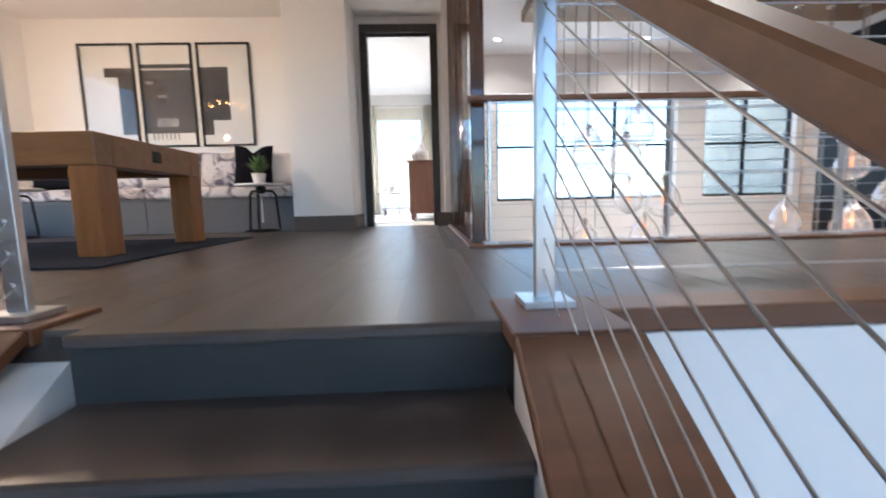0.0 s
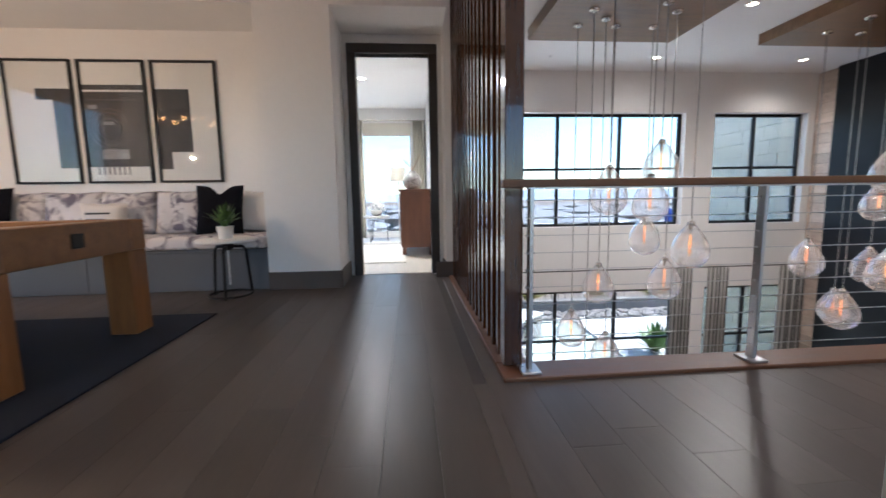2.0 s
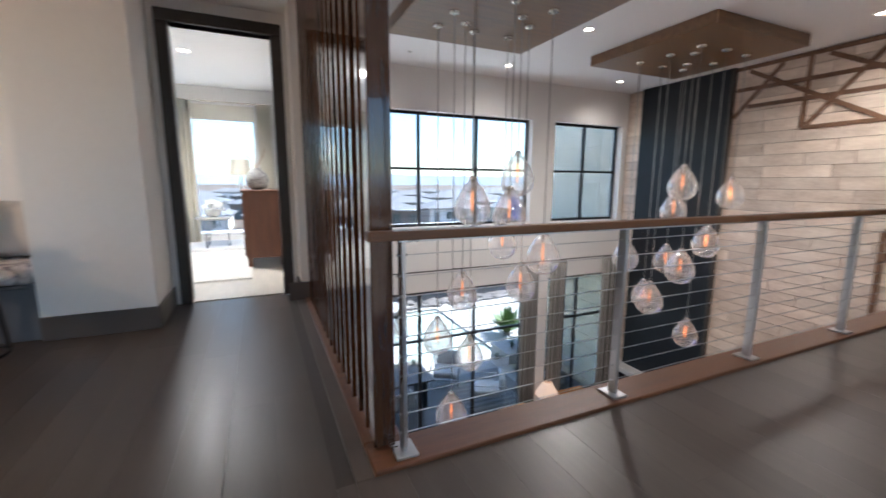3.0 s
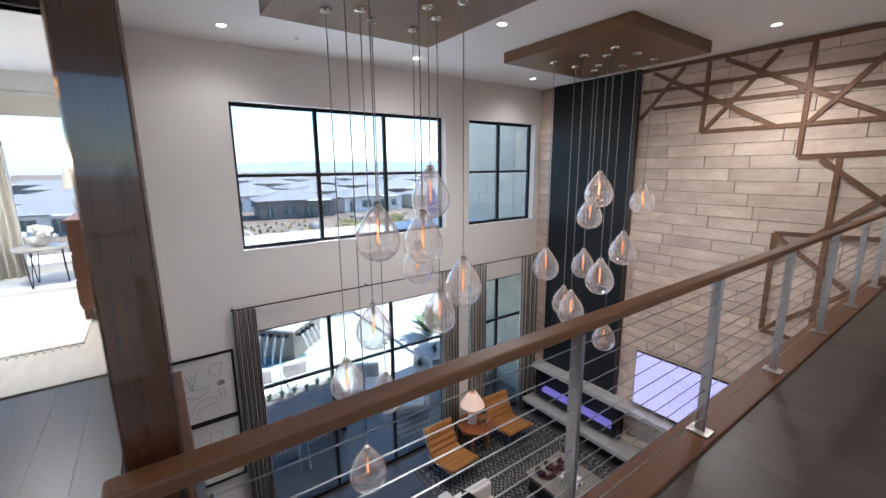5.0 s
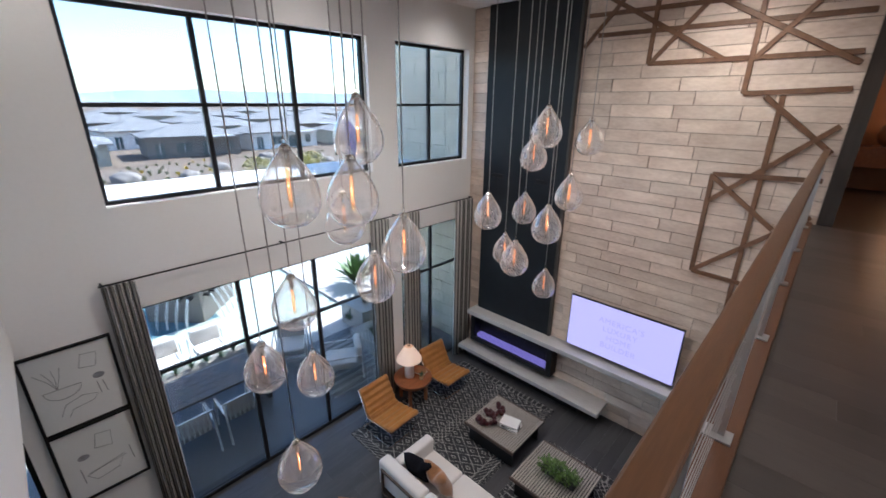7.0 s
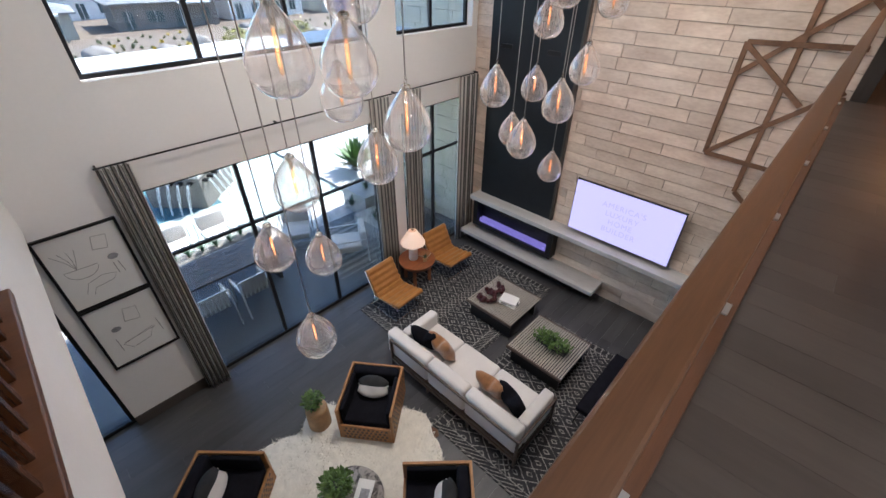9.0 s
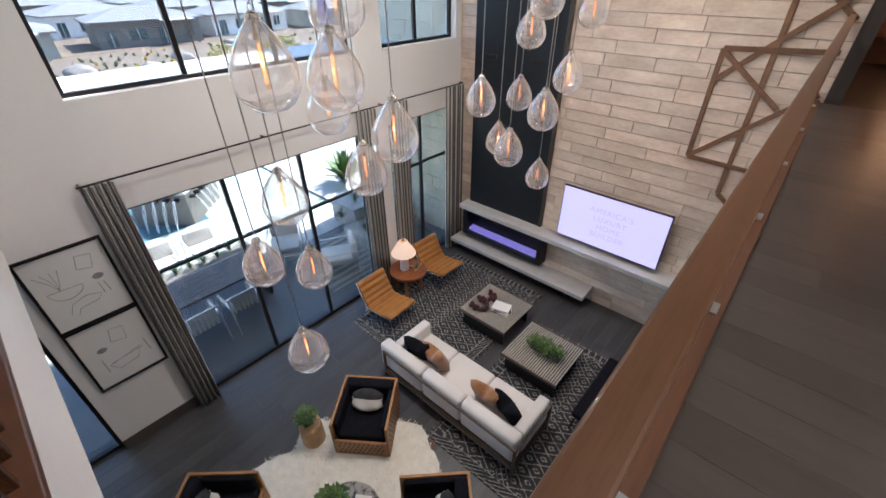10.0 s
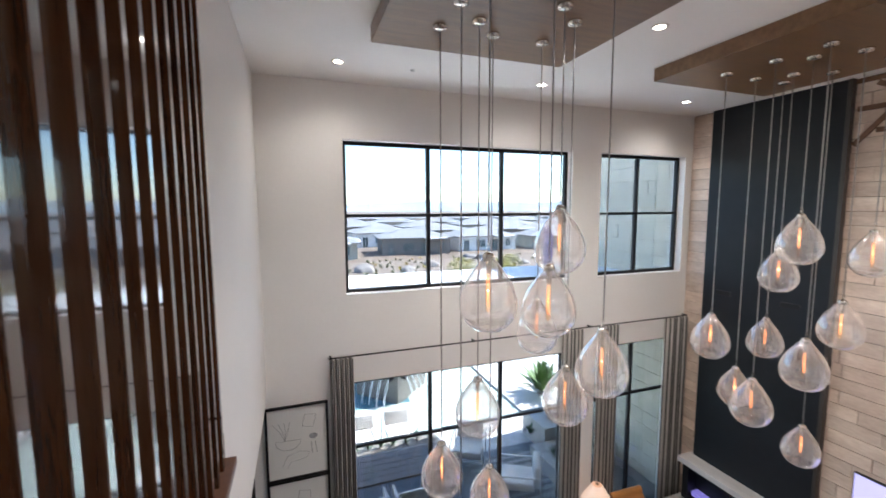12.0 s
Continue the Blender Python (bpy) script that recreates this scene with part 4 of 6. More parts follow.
rug = thing("area_rug", "flat navy blue rug under the games table", "rug", (0, 0, 0), 0)
part("weave", mkbox(-3.75, -0.80, 2.55, 4.38, 0.0, 0.012, bevel=0.003), M_BLUERUG, rug)

bench = thing("built_in_bench", "grey painted built-in bench in a niche", "bench", (0, 0, 0), 0)
part("base", mkbox(-4.0, -0.68, 5.262, 5.87, 0.0, 0.375, bevel=0.003), M_BENCH, bench)
part("seat_board", mkbox(-4.0, -0.68, 5.24, 5.87, 0.376, 0.40, bevel=0.003), M_BENCH, bench)
for xa, xb in ((-3.995, -2.34), (-2.336, -0.685)):
    part("front_panel", mkbox(xa, xb, 5.246, 5.261, 0.004, 0.374, bevel=0.002), M_BENCH, bench)
for xa, xb in ((-3.99, -2.34), (-2.33, -0.70)):
    c = thing("bench_cushion", "white seat cushion with grey printed pattern", "cushion", (0, 0, 0), 0, "bench cushions")
    part("cushion", mkbox(xa, xb, 5.225, 5.86, 0.402, 0.53, bevel=0.035, seg=3), M_PRINT, c, "", True)
for i, (x, w, h, tone) in enumerate(((-3.72, 0.52, 0.46, M_SOFA), (-3.25, 0.58, 0.46, M_PRINT), (-2.72, 0.58, 0.46, M_PRINT), (-2.20, 0.55, 0.45, M_PRINT), (-1.65, 0.58, 0.46, M_PRINT), (-0.92, 0.46, 0.44, M_SOFA))):
    c = thing("back_cushion", "plump back cushion with grey print on the bench", "cushion", (x, 5.70, 0.75), 0, "back cushions")
    o = part("cushion", pillow_bm(w, h, 0.2), tone, c, "", True)
    o.rotation_euler = (radians(-10), 0, 0)
for x, w in ((-1.20, 0.44), (-3.42, 0.56)):
    c = thing("throw_pillow", "black velvet pillow with a pinched top", "pillow", (x, 5.48, 0.775), 0, "black pillows")
    o = part("pillow", pillow_bm(w, 0.50, 0.17, 14, 0.16), M_NAVY, c, "", True)
    o.rotation_euler = (radians(-14), 0, radians(6))
c = thing("word_pillow", "white pillow with black hand lettering", "pillow", (-2.28, 5.47, 0.70), 0)
o = part("pillow", pillow_bm(0.44, 0.32, 0.15), M_SOFA, c, "", True)
for i in range(3):
    part("lettering", mkbox(-0.12, 0.10 - 0.04 * i, -0.082, -0.078, 0.05 - 0.06 * i, 0.068 - 0.06 * i), M_INK, c, "black line of lettering")


def stool_table(x, y, rz):
    s = thing("side_table", "round white side table on three black legs", "side table", (x, y, 0.0), rz, "side tables")
    part("top", lathe(bmesh.new(), [(0.24, 0.505), (0.25, 0.51), (0.25, 0.525), (0.245, 0.53)], 32), M_WHITE, s, "round white top", True)
    for k in range(3):
        a = k * 2.094 + 0.5
        ca, sa = math.cos(a), math.sin(a)
        part("leg", tube(bmesh.new(), [(0.02 * ca, 0.02 * sa, 0.46), (0.12 * ca, 0.12 * sa, 0.455), (0.15 * ca, 0.15 * sa, 0.42), (0.18 * ca, 0.18 * sa, 0.02)], 0.013, 6), M_BLACK, s)
    part("hub", lathe(bmesh.new(), [(0.03, 0.43), (0.05, 0.45), (0.05, 0.505)], 14), M_BLACK, s)
    part("screw", rod(bmesh.new(), (0, 0, 0.12), (0, 0, 0.44), 0.008, 8), M_STEEL, s)
    part("foot_ring", tube(bmesh.new(), [(0.175 * math.cos(k * 0.2618), 0.175 * math.sin(k * 0.2618), 0.035) for k in range(24)], 0.010, 6, True), M_BLACK, s)
    return s


stool_table(-0.92, 4.93, 10)
stool_table(-3.3, 4.75, 40)


def spiky_plant(name, label, at, n, size, m, pot, pr, ph):
    p = thing(name, label, "plant", at, 0)
    part("pot", lathe(bmesh.new(), [(pr * 0.72, 0), (pr * 0.8, 0.004), (pr, ph), (pr * 0.9, ph), (pr * 0.86, ph * 0.85)], 20), pot, p, "", True)
    rnd = random.Random(n)
    bm = bmesh.new()
    for i in range(n):
        a, tilt = rnd.uniform(0, 6.283), rnd.uniform(0.15, 1.1)
        ln = size * rnd.uniform(0.7, 1.1)
        d = Vector((math.cos(a) * math.sin(tilt), math.sin(a) * math.sin(tilt), math.cos(tilt)))
        s = Vector((-math.sin(a), math.cos(a), 0)) * size * 0.07
        b = Vector((0, 0, ph * 0.9))
        mid = b + d * ln * 0.5 + Vector((0, 0, 0.01))
        v = [bm.verts.new(q) for q in (b - s * 0.6, b + s * 0.6, mid + s, mid - s, b + d * ln - Vector((0, 0, size * 0.1 * tilt)))]
        bm.faces.new((v[0], v[1], v[2], v[3]))
        bm.faces.new((v[3], v[2], v[4]))
    part("leaves", bm, m, p)
    return p


spiky_plant("potted_agave", "small spiky green plant in a white and pink pot", (-0.93, 4.93, 0.53), 64, 0.22, M_LEAF, M_POT, 0.07, 0.11)

for i in range(3):
    xa = -3.36 + 0.707 * i
    fr = thing("framed_print", "tall black framed photograph of an old camera", "picture", (xa, 5.868, 1.065), 0, "three framed prints")
    bm = bmesh.new()
    w, h = 0.645, 1.245
    for a in ((0, w, 0, 0.022), (0, w, h - 0.022, h), (0, 0.022, 0.022, h - 0.022), (w - 0.022, w, 0.022, h - 0.022)):
        box(bm, a[0], a[1], -0.035, 0, a[2], a[3], 0.002)
    part("frame", bm, M_BLACK, fr)
    part("paper", mkbox(0.022, w - 0.022, -0.012, -0.002, 0.022, h - 0.022), M_PAPER, fr, "white print with a dark camera shape")
    bm = bmesh.new()
    if i == 0:
        box(bm, 0.28, w - 0.022, -0.0135, -0.012, 0.85, 0.96)
        box(bm, 0.44, w - 0.022, -0.0135, -0.012, 0.16, 0.85)
    elif i == 1:
        box(bm, 0.022, w - 0.022, -0.0135, -0.012, 0.17, 0.93)
        box(bm, 0.022, w - 0.022, -0.0135, -0.012, 0.95, 1.0)
    else:
        box(bm, 0.022, 0.36, -0.0135, -0.012, 0.32, 0.96)
        box(bm, 0.022, 0.14, -0.0135, -0.012, 0.14, 0.32)
    part("camera_shape", bm, M_INK, fr, "dark grey printed shape")
    if i == 1:
        bm = bmesh.new()
        for r in (0.205, 0.165, 0.115, 0.105, 0.06):
            tube(bm, [(0.26 + r * math.cos(k * 0.2618), -0.0142, 0.56 + r * math.sin(k * 0.2618)) for k in range(24)], 0.0042, 4, True)
        for q in range(7):
            box(bm, 0.10 + 0.05 * q, 0.115 + 0.05 * q, -0.0148, -0.0135, 0.09, 0.17)
        box(bm, 0.05, 0.60, -0.0146, -0.0135, 0.845, 0.855)
        part("lens_rings", bm, M_INKLENS, fr, "grey printed lens rings and bellows")
        lp0 = mkbox(0.16, 0.42, -0.0152, -0.0135, 0.25, 0.35)
        box(lp0, 0.06, 0.15, -0.0152, -0.0135, 0.76, 0.80)
        box(lp0, 0.20, 0.30, -0.0152, -0.0135, 0.60, 0.63)
        part("plate", lp0, M_INKMID, fr, "pale printed plate under the lens")
    part("glass", mkbox(0.022, w - 0.022, -0.022, -0.019, 0.022, h - 0.022), M_PICGLASS, fr)

# roman shade and chandelier beside the loft window
sh = thing("roman_shade", "woven bamboo shade gathered at the window top", "shade", (0, 0, 0), 0)
for i in range(4):
    part("fold", mkbox(-3.985 + 0.004 * i, -3.93 + 0.006 * i, 3.22, 5.12, 2.22 + 0.075 * i, 2.31 + 0.075 * i, bevel=0.02, seg=2), M_SHADE, sh)
part("headrail", mkbox(-3.99, -3.93, 3.22, 5.12, 2.52, 2.60, bevel=0.004), M_SHADE, sh)
ch = thing("bubble_chandelier", "chandelier of small glowing amber globes over the table", "chandelier", (-2.75, 3.5, 0), 0)
part("stem", rod(bmesh.new(), (0, 0, 2.30), (0, 0, C - 0.03), 0.010, 8), M_BLACK, ch)
part("canopy", lathe(bmesh.new(), [(0.06, C - 0.03), (0.07, C - 0.02), (0.07, C)], 18), M_BLACK, ch)
part("bar", mkbox(-0.55, 0.55, -0.012, 0.012, 2.28, 2.304), M_BLACK, ch)
M_AMBER = emit_mat("amber_globe", (1.0, 0.5, 0.18), 1.6)
rnd = random.Random(4)
for i in range(10):
    x = -0.52 + 0.115 * i
    y = rnd.uniform(-0.10, 0.10)
    z = 2.20 - rnd.uniform(0, 0.13)
    bm = bmesh.new()
    bmesh.ops.create_icosphere(bm, subdivisions=2, radius=0.036, matrix=Matrix.Translation((x, y, z)))
    g = part("globe", bm, M_AMBER, ch, "lit amber globe", True)
    part("wire", rod(bmesh.new(), (x, y, z + 0.036), (x, y * 0.1, 2.28), 0.003, 5), M_BLACK, ch)

chl = bpy.data.lights.new("chandelier_lamp", "POINT")
chl.energy, chl.color, chl.shadow_soft_size = 8, (1.0, 0.72, 0.48), 0.036
cho = new("lamp", chl)
cho.parent = ch
cho.location = (0, 0, 1.55)

# console beyond the end of the stone wall
con = thing("wall_console", "long wooden floating console", "console", (0, 0, 0), 0)
part("top", mkbox(11.7, 12.2, 0.2, 2.9, 0.70, 0.76, bevel=0.004), M_WOODRED, con)
part("drawer", mkbox(11.74, 12.2, 0.25, 2.85, 0.42, 0.70, bevel=0.004), M_WOODRED, con)
vz = thing("round_vase", "round dark wooden vase", "vase", (11.9, 2.35, 0.76), 0)
part("body", lathe(bmesh.new(), [(0.08, 0), (0.17, 0.08), (0.21, 0.2), (0.17, 0.33), (0.07, 0.4), (0.06, 0.42)], 20), M_DRESSER, vz, "", True)
gl = thing("ring_lamp", "thin curved lamp with a warm glow", "lamp", (11.85, 1.75, 0.76), 0)
part("arc", tube(bmesh.new(), [(0, 0.22 * math.cos(a), 0.28 + 0.28 * math.sin(a)) for a in [-1.2 + k * 0.2 for k in range(18)]], 0.010, 6), emit_mat("warm_line", (1.0, 0.5, 0.2), 2), gl)
wl = bpy.data.lights.new("wall_wash", "POINT")
wl.energy, wl.color, wl.shadow_soft_size = 1.5, (1.0, 0.55, 0.28), 0.1
wo = new("lamp", wl)
wo.parent = gl
wo.location = (-0.1, 0, 0.6)

# ---------- bedroom seen through the doorway ----------
dr = thing("dresser", "tall mahogany dresser on short legs", "dresser", (0.80, 7.95, 0), 0)
part("carcass", mkbox(-0.24, 0.255, -0.55, 0.55, 0.12, 0.97, bevel=0.004), M_DRESSER, dr)
part("top", mkbox(-0.27, 0.26, -0.58, 0.58, 0.97, 1.0, bevel=0.006), M_DRESSER, dr)
for k in range(3):
    part("drawer", mkbox(-0.256, -0.24, -0.52, 0.52, 0.15 + 0.27 * k, 0.40 + 0.27 * k, bevel=0.005), M_DRESSER, dr)
for sx in (-0.2, 0.2):
    for sy in (-0.5, 0.5):
        part("leg", mkbox(sx - 0.03, sx + 0.03, sy - 0.03, sy + 0.03, 0, 0.12), M_DRESSER, dr)
va = thing("patterned_vase", "round black and white patterned vase with dry stems", "vase", (0.74, 7.75, 1.0), 0)
M_VASE = blotch("speckled_glaze", (0.5, 0.48, 0.45), (0.03, 0.03, 0.03), 0.4, 40)
part("body", lathe(bmesh.new(), [(0.07, 0), (0.13, 0.05), (0.15, 0.13), (0.12, 0.22), (0.06, 0.27), (0.065, 0.29)], 22), M_VASE, va, "", True)
bm = bmesh.new()
for i in range(9):
    a = rnd.uniform(0, 6.28)
    tube(bm, [(0, 0, 0.27), (0.06 * math.cos(a), 0.06 * math.sin(a), 0.38), (0.13 * math.cos(a), 0.13 * math.sin(a), 0.44 + rnd.uniform(0, 0.12))], 0.004, 4)
part("stems", bm, M_SHADE, va)
st = thing("bedroom_side_table", "round stone side table on hairpin legs", "side table", (0.05, 9.2, 0), 0)
part("top", lathe(bmesh.new(), [(0.25, 0.50), (0.26, 0.505), (0.26, 0.535), (0.25, 0.54)], 28), M_LEDGE, st, "", True)
for k in range(3):
    a = k * 2.094
    for o2 in (-0.25, 0.25):
        part("leg", rod(bmesh.new(), (0.2 * math.cos(a + o2), 0.2 * math.sin(a + o2), 0.50), (0.21 * math.cos(a), 0.21 * math.sin(a), 0.0), 0.006, 6), M_BLACK, st)
fl = thing("flower_bowl", "bowl of white hydrangeas", "flowers", (0.05, 9.2, 0.54), 0)
part("bowl", lathe(bmesh.new(), [(0.06, 0), (0.10, 0.03), (0.12, 0.11), (0.11, 0.12)], 18), M_POT, fl, "", True)
bm = bmesh.new()
for i in range(60):
    a, r = rnd.uniform(0, 6.28), rnd.uniform(0, 0.17)
    bmesh.ops.create_icosphere(bm, subdivisions=1, radius=rnd.uniform(0.02, 0.04), matrix=Matrix.Translation((r * math.cos(a), r * math.sin(a), 0.13 + 0.10 * (1 - (r / 0.17) ** 2) + rnd.uniform(-0.02, 0.02))))
part("blooms", bm, M_PAPER, fl)
lp = thing("bedroom_floor_lamp", "slim floor lamp with a drum shade", "floor lamp", (0.48, 9.55, 0), 0)
part("base", lathe(bmesh.new(), [(0.13, 0), (0.13, 0.02), (0.02, 0.03)], 18), M_NICKEL, lp)
part("pole", rod(bmesh.new(), (0, 0, 0.02), (0, 0, 1.35), 0.011, 8), M_NICKEL, lp)
part("shade", lathe(bmesh.new(), [(0.17, 1.22), (0.14, 1.48)], 22, cap=False), M_SHEER, lp, "pale drum shade", True)
br = thing("bedroom_rug", "cream wool rug with a fringe", "rug", (0, 0, 0), 0)
part("weave", mkbox(-2.6, 0.62, 6.72, 9.0, -0.006, 0.010, bevel=0.003), M_BEDRUG, br)
bm = bmesh.new()
for i in range(60):
    x = -2.55 + i * 0.053
    box(bm, x, x + 0.016, 6.67, 6.72, -0.006, 0.004)
tagged(part("fringe", bm, M_BEDRUG, br), kind="stuff")
for a, b in ((-4.0, -3.5), (-0.55, -0.22), (0.80, 1.02)):
    cu = thing("bedroom_curtain", "long ivory curtain beside the bedroom window", "curtain", (0, 0, 0), 0, "bedroom curtains")
    drape(a, b, 0.01, 2.45, 9.88, 4, M_SHEER, cu)
cr = thing("bedroom_curtain_rod", "thin metal curtain rod", "curtain rod", (0, 0, 0), 0)
part("rod", rod(bmesh.new(), (-4.1, 9.88, 2.46), (1.05, 9.88, 2.46), 0.010, 8), M_NICKEL, cr)
bsh = thing("bedroom_roller_shade", "cream fabric blind at the window top", "blind", (0, 0, 0), 0)
part("fabric", mkbox(-3.55, 0.76, 9.97, 9.985, 2.16, 2.42), M_SHEER, bsh)
bdl = thing("downlight", "small round recessed ceiling downlight, lit", "downlight", (0.0, 7.9, 2.72), 0, "ceiling downlights")
part("lens", lathe(bmesh.new(), [(0.001, -0.003), (0.055, -0.003)], 20, cap=False), M_CAN, bdl)
bld = bpy.data.lights.new("downlight_lamp", "SPOT")
bld.energy, bld.color, bld.spot_size, bld.spot_blend, bld.shadow_soft_size = 48, (1.0, 0.94, 0.86), radians(160), 1.0, 0.06
blo = new("lamp", bld)
blo.parent = bdl
blo.location = (0, 0, -0.02)

# ---------- living room furniture ----------
for rx0, rx1, ry0, ry1, side in ((4.76, 7.93, 5.86, 8.22, "window"), (4.02, 7.17, 3.25, 5.50, "open")):
    lr = thing("diamond_rug", "charcoal flat-woven rug with ivory diamonds, " + ("under the leather chairs" if side == "window" else "under the sofa end"), "rug", ((rx0 + rx1) / 2, (ry0 + ry1) / 2, F), 0, "two patterned rugs")
    hx, hy = (rx1 - rx0) / 2, (ry1 - ry0) / 2
    part("weave", mkbox(-hx, hx, -hy, hy, 0, 0.014, bevel=0.004), M_RUG, lr)
    for sy in (-1, 1):
        fr2 = bmesh.new()
        for k in range(int(hx * 2 / 0.035)):
            xa = -hx + 0.01 + k * 0.035
            box(fr2, xa, xa + 0.014, sy * hy - (0.05 if sy < 0 else 0), sy * hy + (0.05 if sy > 0 else 0), 0.0, 0.006)
        tagged(part("fringe", fr2, M_RUG, lr), kind="stuff")
bch = thing("long_bench", "low black upholstered bench on slim legs", "bench", (6.15, 3.76, F + 0.014), 0)
part("seat", mkbox(-0.68, 0.68, -0.25, 0.25, 0.34, 0.43, bevel=0.03, seg=3), M_NAVY, bch, "", True)
part("seat_frame", mkbox(-0.66, 0.66, -0.23, 0.23, 0.31, 0.339, bevel=0.003), M_BLACK, bch)
for sx in (-1, 1):
    for sy in (-1, 1):
        part("leg", rod(bmesh.new(), (sx * 0.60, sy * 0.19, 0.31), (sx * 0.65, sy * 0.23, 0.0), 0.012, 8), M_BLACK, bch)

sofa = thing("sofa", "ivory fabric sofa with a dark wooden frame on the rug", "sofa", (4.82, 5.51, F + 0.014), 0)
SX, SY = 0.49, 1.27
for i in range(3):
    ya = -SY + 0.20 + i * 0.76
    part("seat_cushion", mkbox(-0.26, SX - 0.02, ya + 0.004, ya + 0.752, 0.20, 0.42, bevel=0.04, seg=3), M_SOFA, sofa, "", True)
    part("back_cushion", mkbox(-SX + 0.035, -0.25, ya + 0.004 - (0.17 if i == 0 else 0), ya + 0.752 + (0.17 if i == 2 else 0), 0.22, 0.70, bevel=0.05, seg=3), M_SOFA, sofa, "", True)
for s in (-1, 1):
    part("arm_cushion", mkbox(-0.24, SX - 0.03, min(s * (SY - 0.20), s * (SY - 0.03)), max(s * (SY - 0.20), s * (SY - 0.03)), 0.20, 0.67, bevel=0.04, seg=3), M_SOFA, sofa, "", True)
    bm = bmesh.new()
    for z in (0.15, 0.54):
        bar(bm, (-SX, s * (SY - 0.012), z), (SX, s * (SY - 0.012), z), 0.03, 0.04, 0.003)
    part("side_rail", bm, M_SOFAFRAME, sofa)
    for x in (-SX + 0.02, SX - 0.02):
        part("leg", mkbox(x - 0.02, x + 0.02, s * (SY - 0.012) - 0.018, s * (SY - 0.012) + 0.018, 0, 0.56, bevel=0.003), M_SOFAFRAME, sofa)
for y in (-0.42, 0.42):
    part("leg", mkbox(-SX, -SX + 0.035, y - 0.018, y + 0.018, 0, 0.15, bevel=0.003), M_SOFAFRAME, sofa)
for z in (0.15, 0.60):
    part("back_rail", bar(bmesh.new(), (-SX + 0.012, -SY, z), (-SX + 0.012, SY, z), 0.03, 0.04, 0.003), M_SOFAFRAME, sofa)
part("front_rail", bar(bmesh.new(), (SX - 0.02, -SY, 0.15), (SX - 0.02, SY, 0.15), 0.03, 0.05, 0.003), M_SOFAFRAME, sofa)
part("deck", mkbox(-SX + 0.03, SX - 0.03, -SY + 0.03, SY - 0.03, 0.15, 0.20), M_SOFAFRAME, sofa)
for x, y, rz, rx, m, lab in ((4.74, 6.36, 105, -16, M_NAVY, "black velvet pillow on the sofa"), (4.80, 6.04, 84, -20, M_OCHRE, "ochre velvet pillow on the sofa"),
                             (4.77, 5.02, 92, -24, M_OCHRE, "ochre velvet pillow on the sofa"), (4.78, 4.66, 72, -18, M_NAVY, "black pillow with a white stripe on the sofa")):
    c = thing("sofa_pillow", lab, "pillow", (x, y, F + 0.66), 0, "sofa pillows")
    o = part("pillow", pillow_bm(0.48, 0.46, 0.21, 14, 0.22), m, c, "", True)
    o.rotation_euler = Euler((radians(rx), 0, radians(rz)))
    if m is M_NAVY:
        o2 = part("stripe", tube(bmesh.new(), [(-0.16 + 0.04 * k, -0.075 * math.cos((-0.16 + 0.04 * k) * 5.5) - 0.012, -0.05 + 0.02 * math.sin(k)) for k in range(9)], 0.011, 6), M_PAPER, c, "white stripe")
        o2.rotation_euler = Euler((radians(rx), 0, radians(rz)))


def coffee_table(x, y, rz):
    t = thing("coffee_table", "low square slatted coffee table with dark frame", "coffee table", (x, y, F + 0.014), rz, "slatted coffee tables")
    bm = bmesh.new()
    for i in range(25):
        yy = -0.49 + i * 0.0408
        box(bm, -0.48, 0.48, yy - 0.011, yy + 0.011, 0.375, 0.395)
    tagged(part("slats", bm, M_LEDGE2, t, "narrow pale slats"), kind="stuff")
    part("under_top", mkbox(-0.49, 0.49, -0.505, 0.505, 0.35, 0.374), M_BLACK, t)
    for s in (-1, 1):
        part("edge", mkbox(s * 0.495 - 0.012, s * 0.495 + 0.012, -0.515, 0.515, 0.34, 0.398, bevel=0.002), M_SOFAFRAME, t)
        part("end_panel", mkbox(s * 0.40 - 0.012, s * 0.40 + 0.012, -0.46, 0.46, 0.0, 0.35), M_BLACK, t)
    return t


M_LEDGE2 = mat("pale_slat", (0.42, 0.38, 0.33), 0.5, vary=0.2, stretch=(1, 8, 8), bump=0.1)
coffee_table(6.62, 6.14, 0)
coffee_table(6.23, 4.91, 0)
bd = thing("bead_garland", "coil of burgundy wooden beads on the table", "garland", (6.48, 6.42, F + 0.409), 0)
for i in range(34):
    a = i * 0.42
    r = 0.10 + 0.05 * math.sin(i * 0.7)
    bm = bmesh.new()
    bmesh.ops.create_icosphere(bm, subdivisions=2, radius=0.044)
    o = part("bead", bm, M_PLUM, bd, "", True)
    o.location = (-0.26 + 0.017 * i + 0.07 * math.cos(a), r * math.sin(a) - 0.06, 0.044 + 0.03 * (i % 3))
for i, (dx, dy, rz, m) in enumerate(((0, 0, 8, M_PAPER), (0.01, 0.0, 30, M_INK), (0.0, 0.01, 14, M_PAPER))):
    bk = thing("book", "thin hardcover book lying on the coffee table", "book", (6.60 + dx, 6.00 + dy, F + 0.409 + 0.032 * i), rz, "stack of books")
    part("pages", mkbox(-0.115, 0.118, -0.155, 0.155, 0.004, 0.027), M_PAPER, bk)
    part("cover", mkbox(-0.12, 0.12, -0.16, 0.16, 0.0, 0.004), m, bk)
    part("cover", mkbox(-0.12, 0.12, -0.16, 0.16, 0.027, 0.031), m, bk)


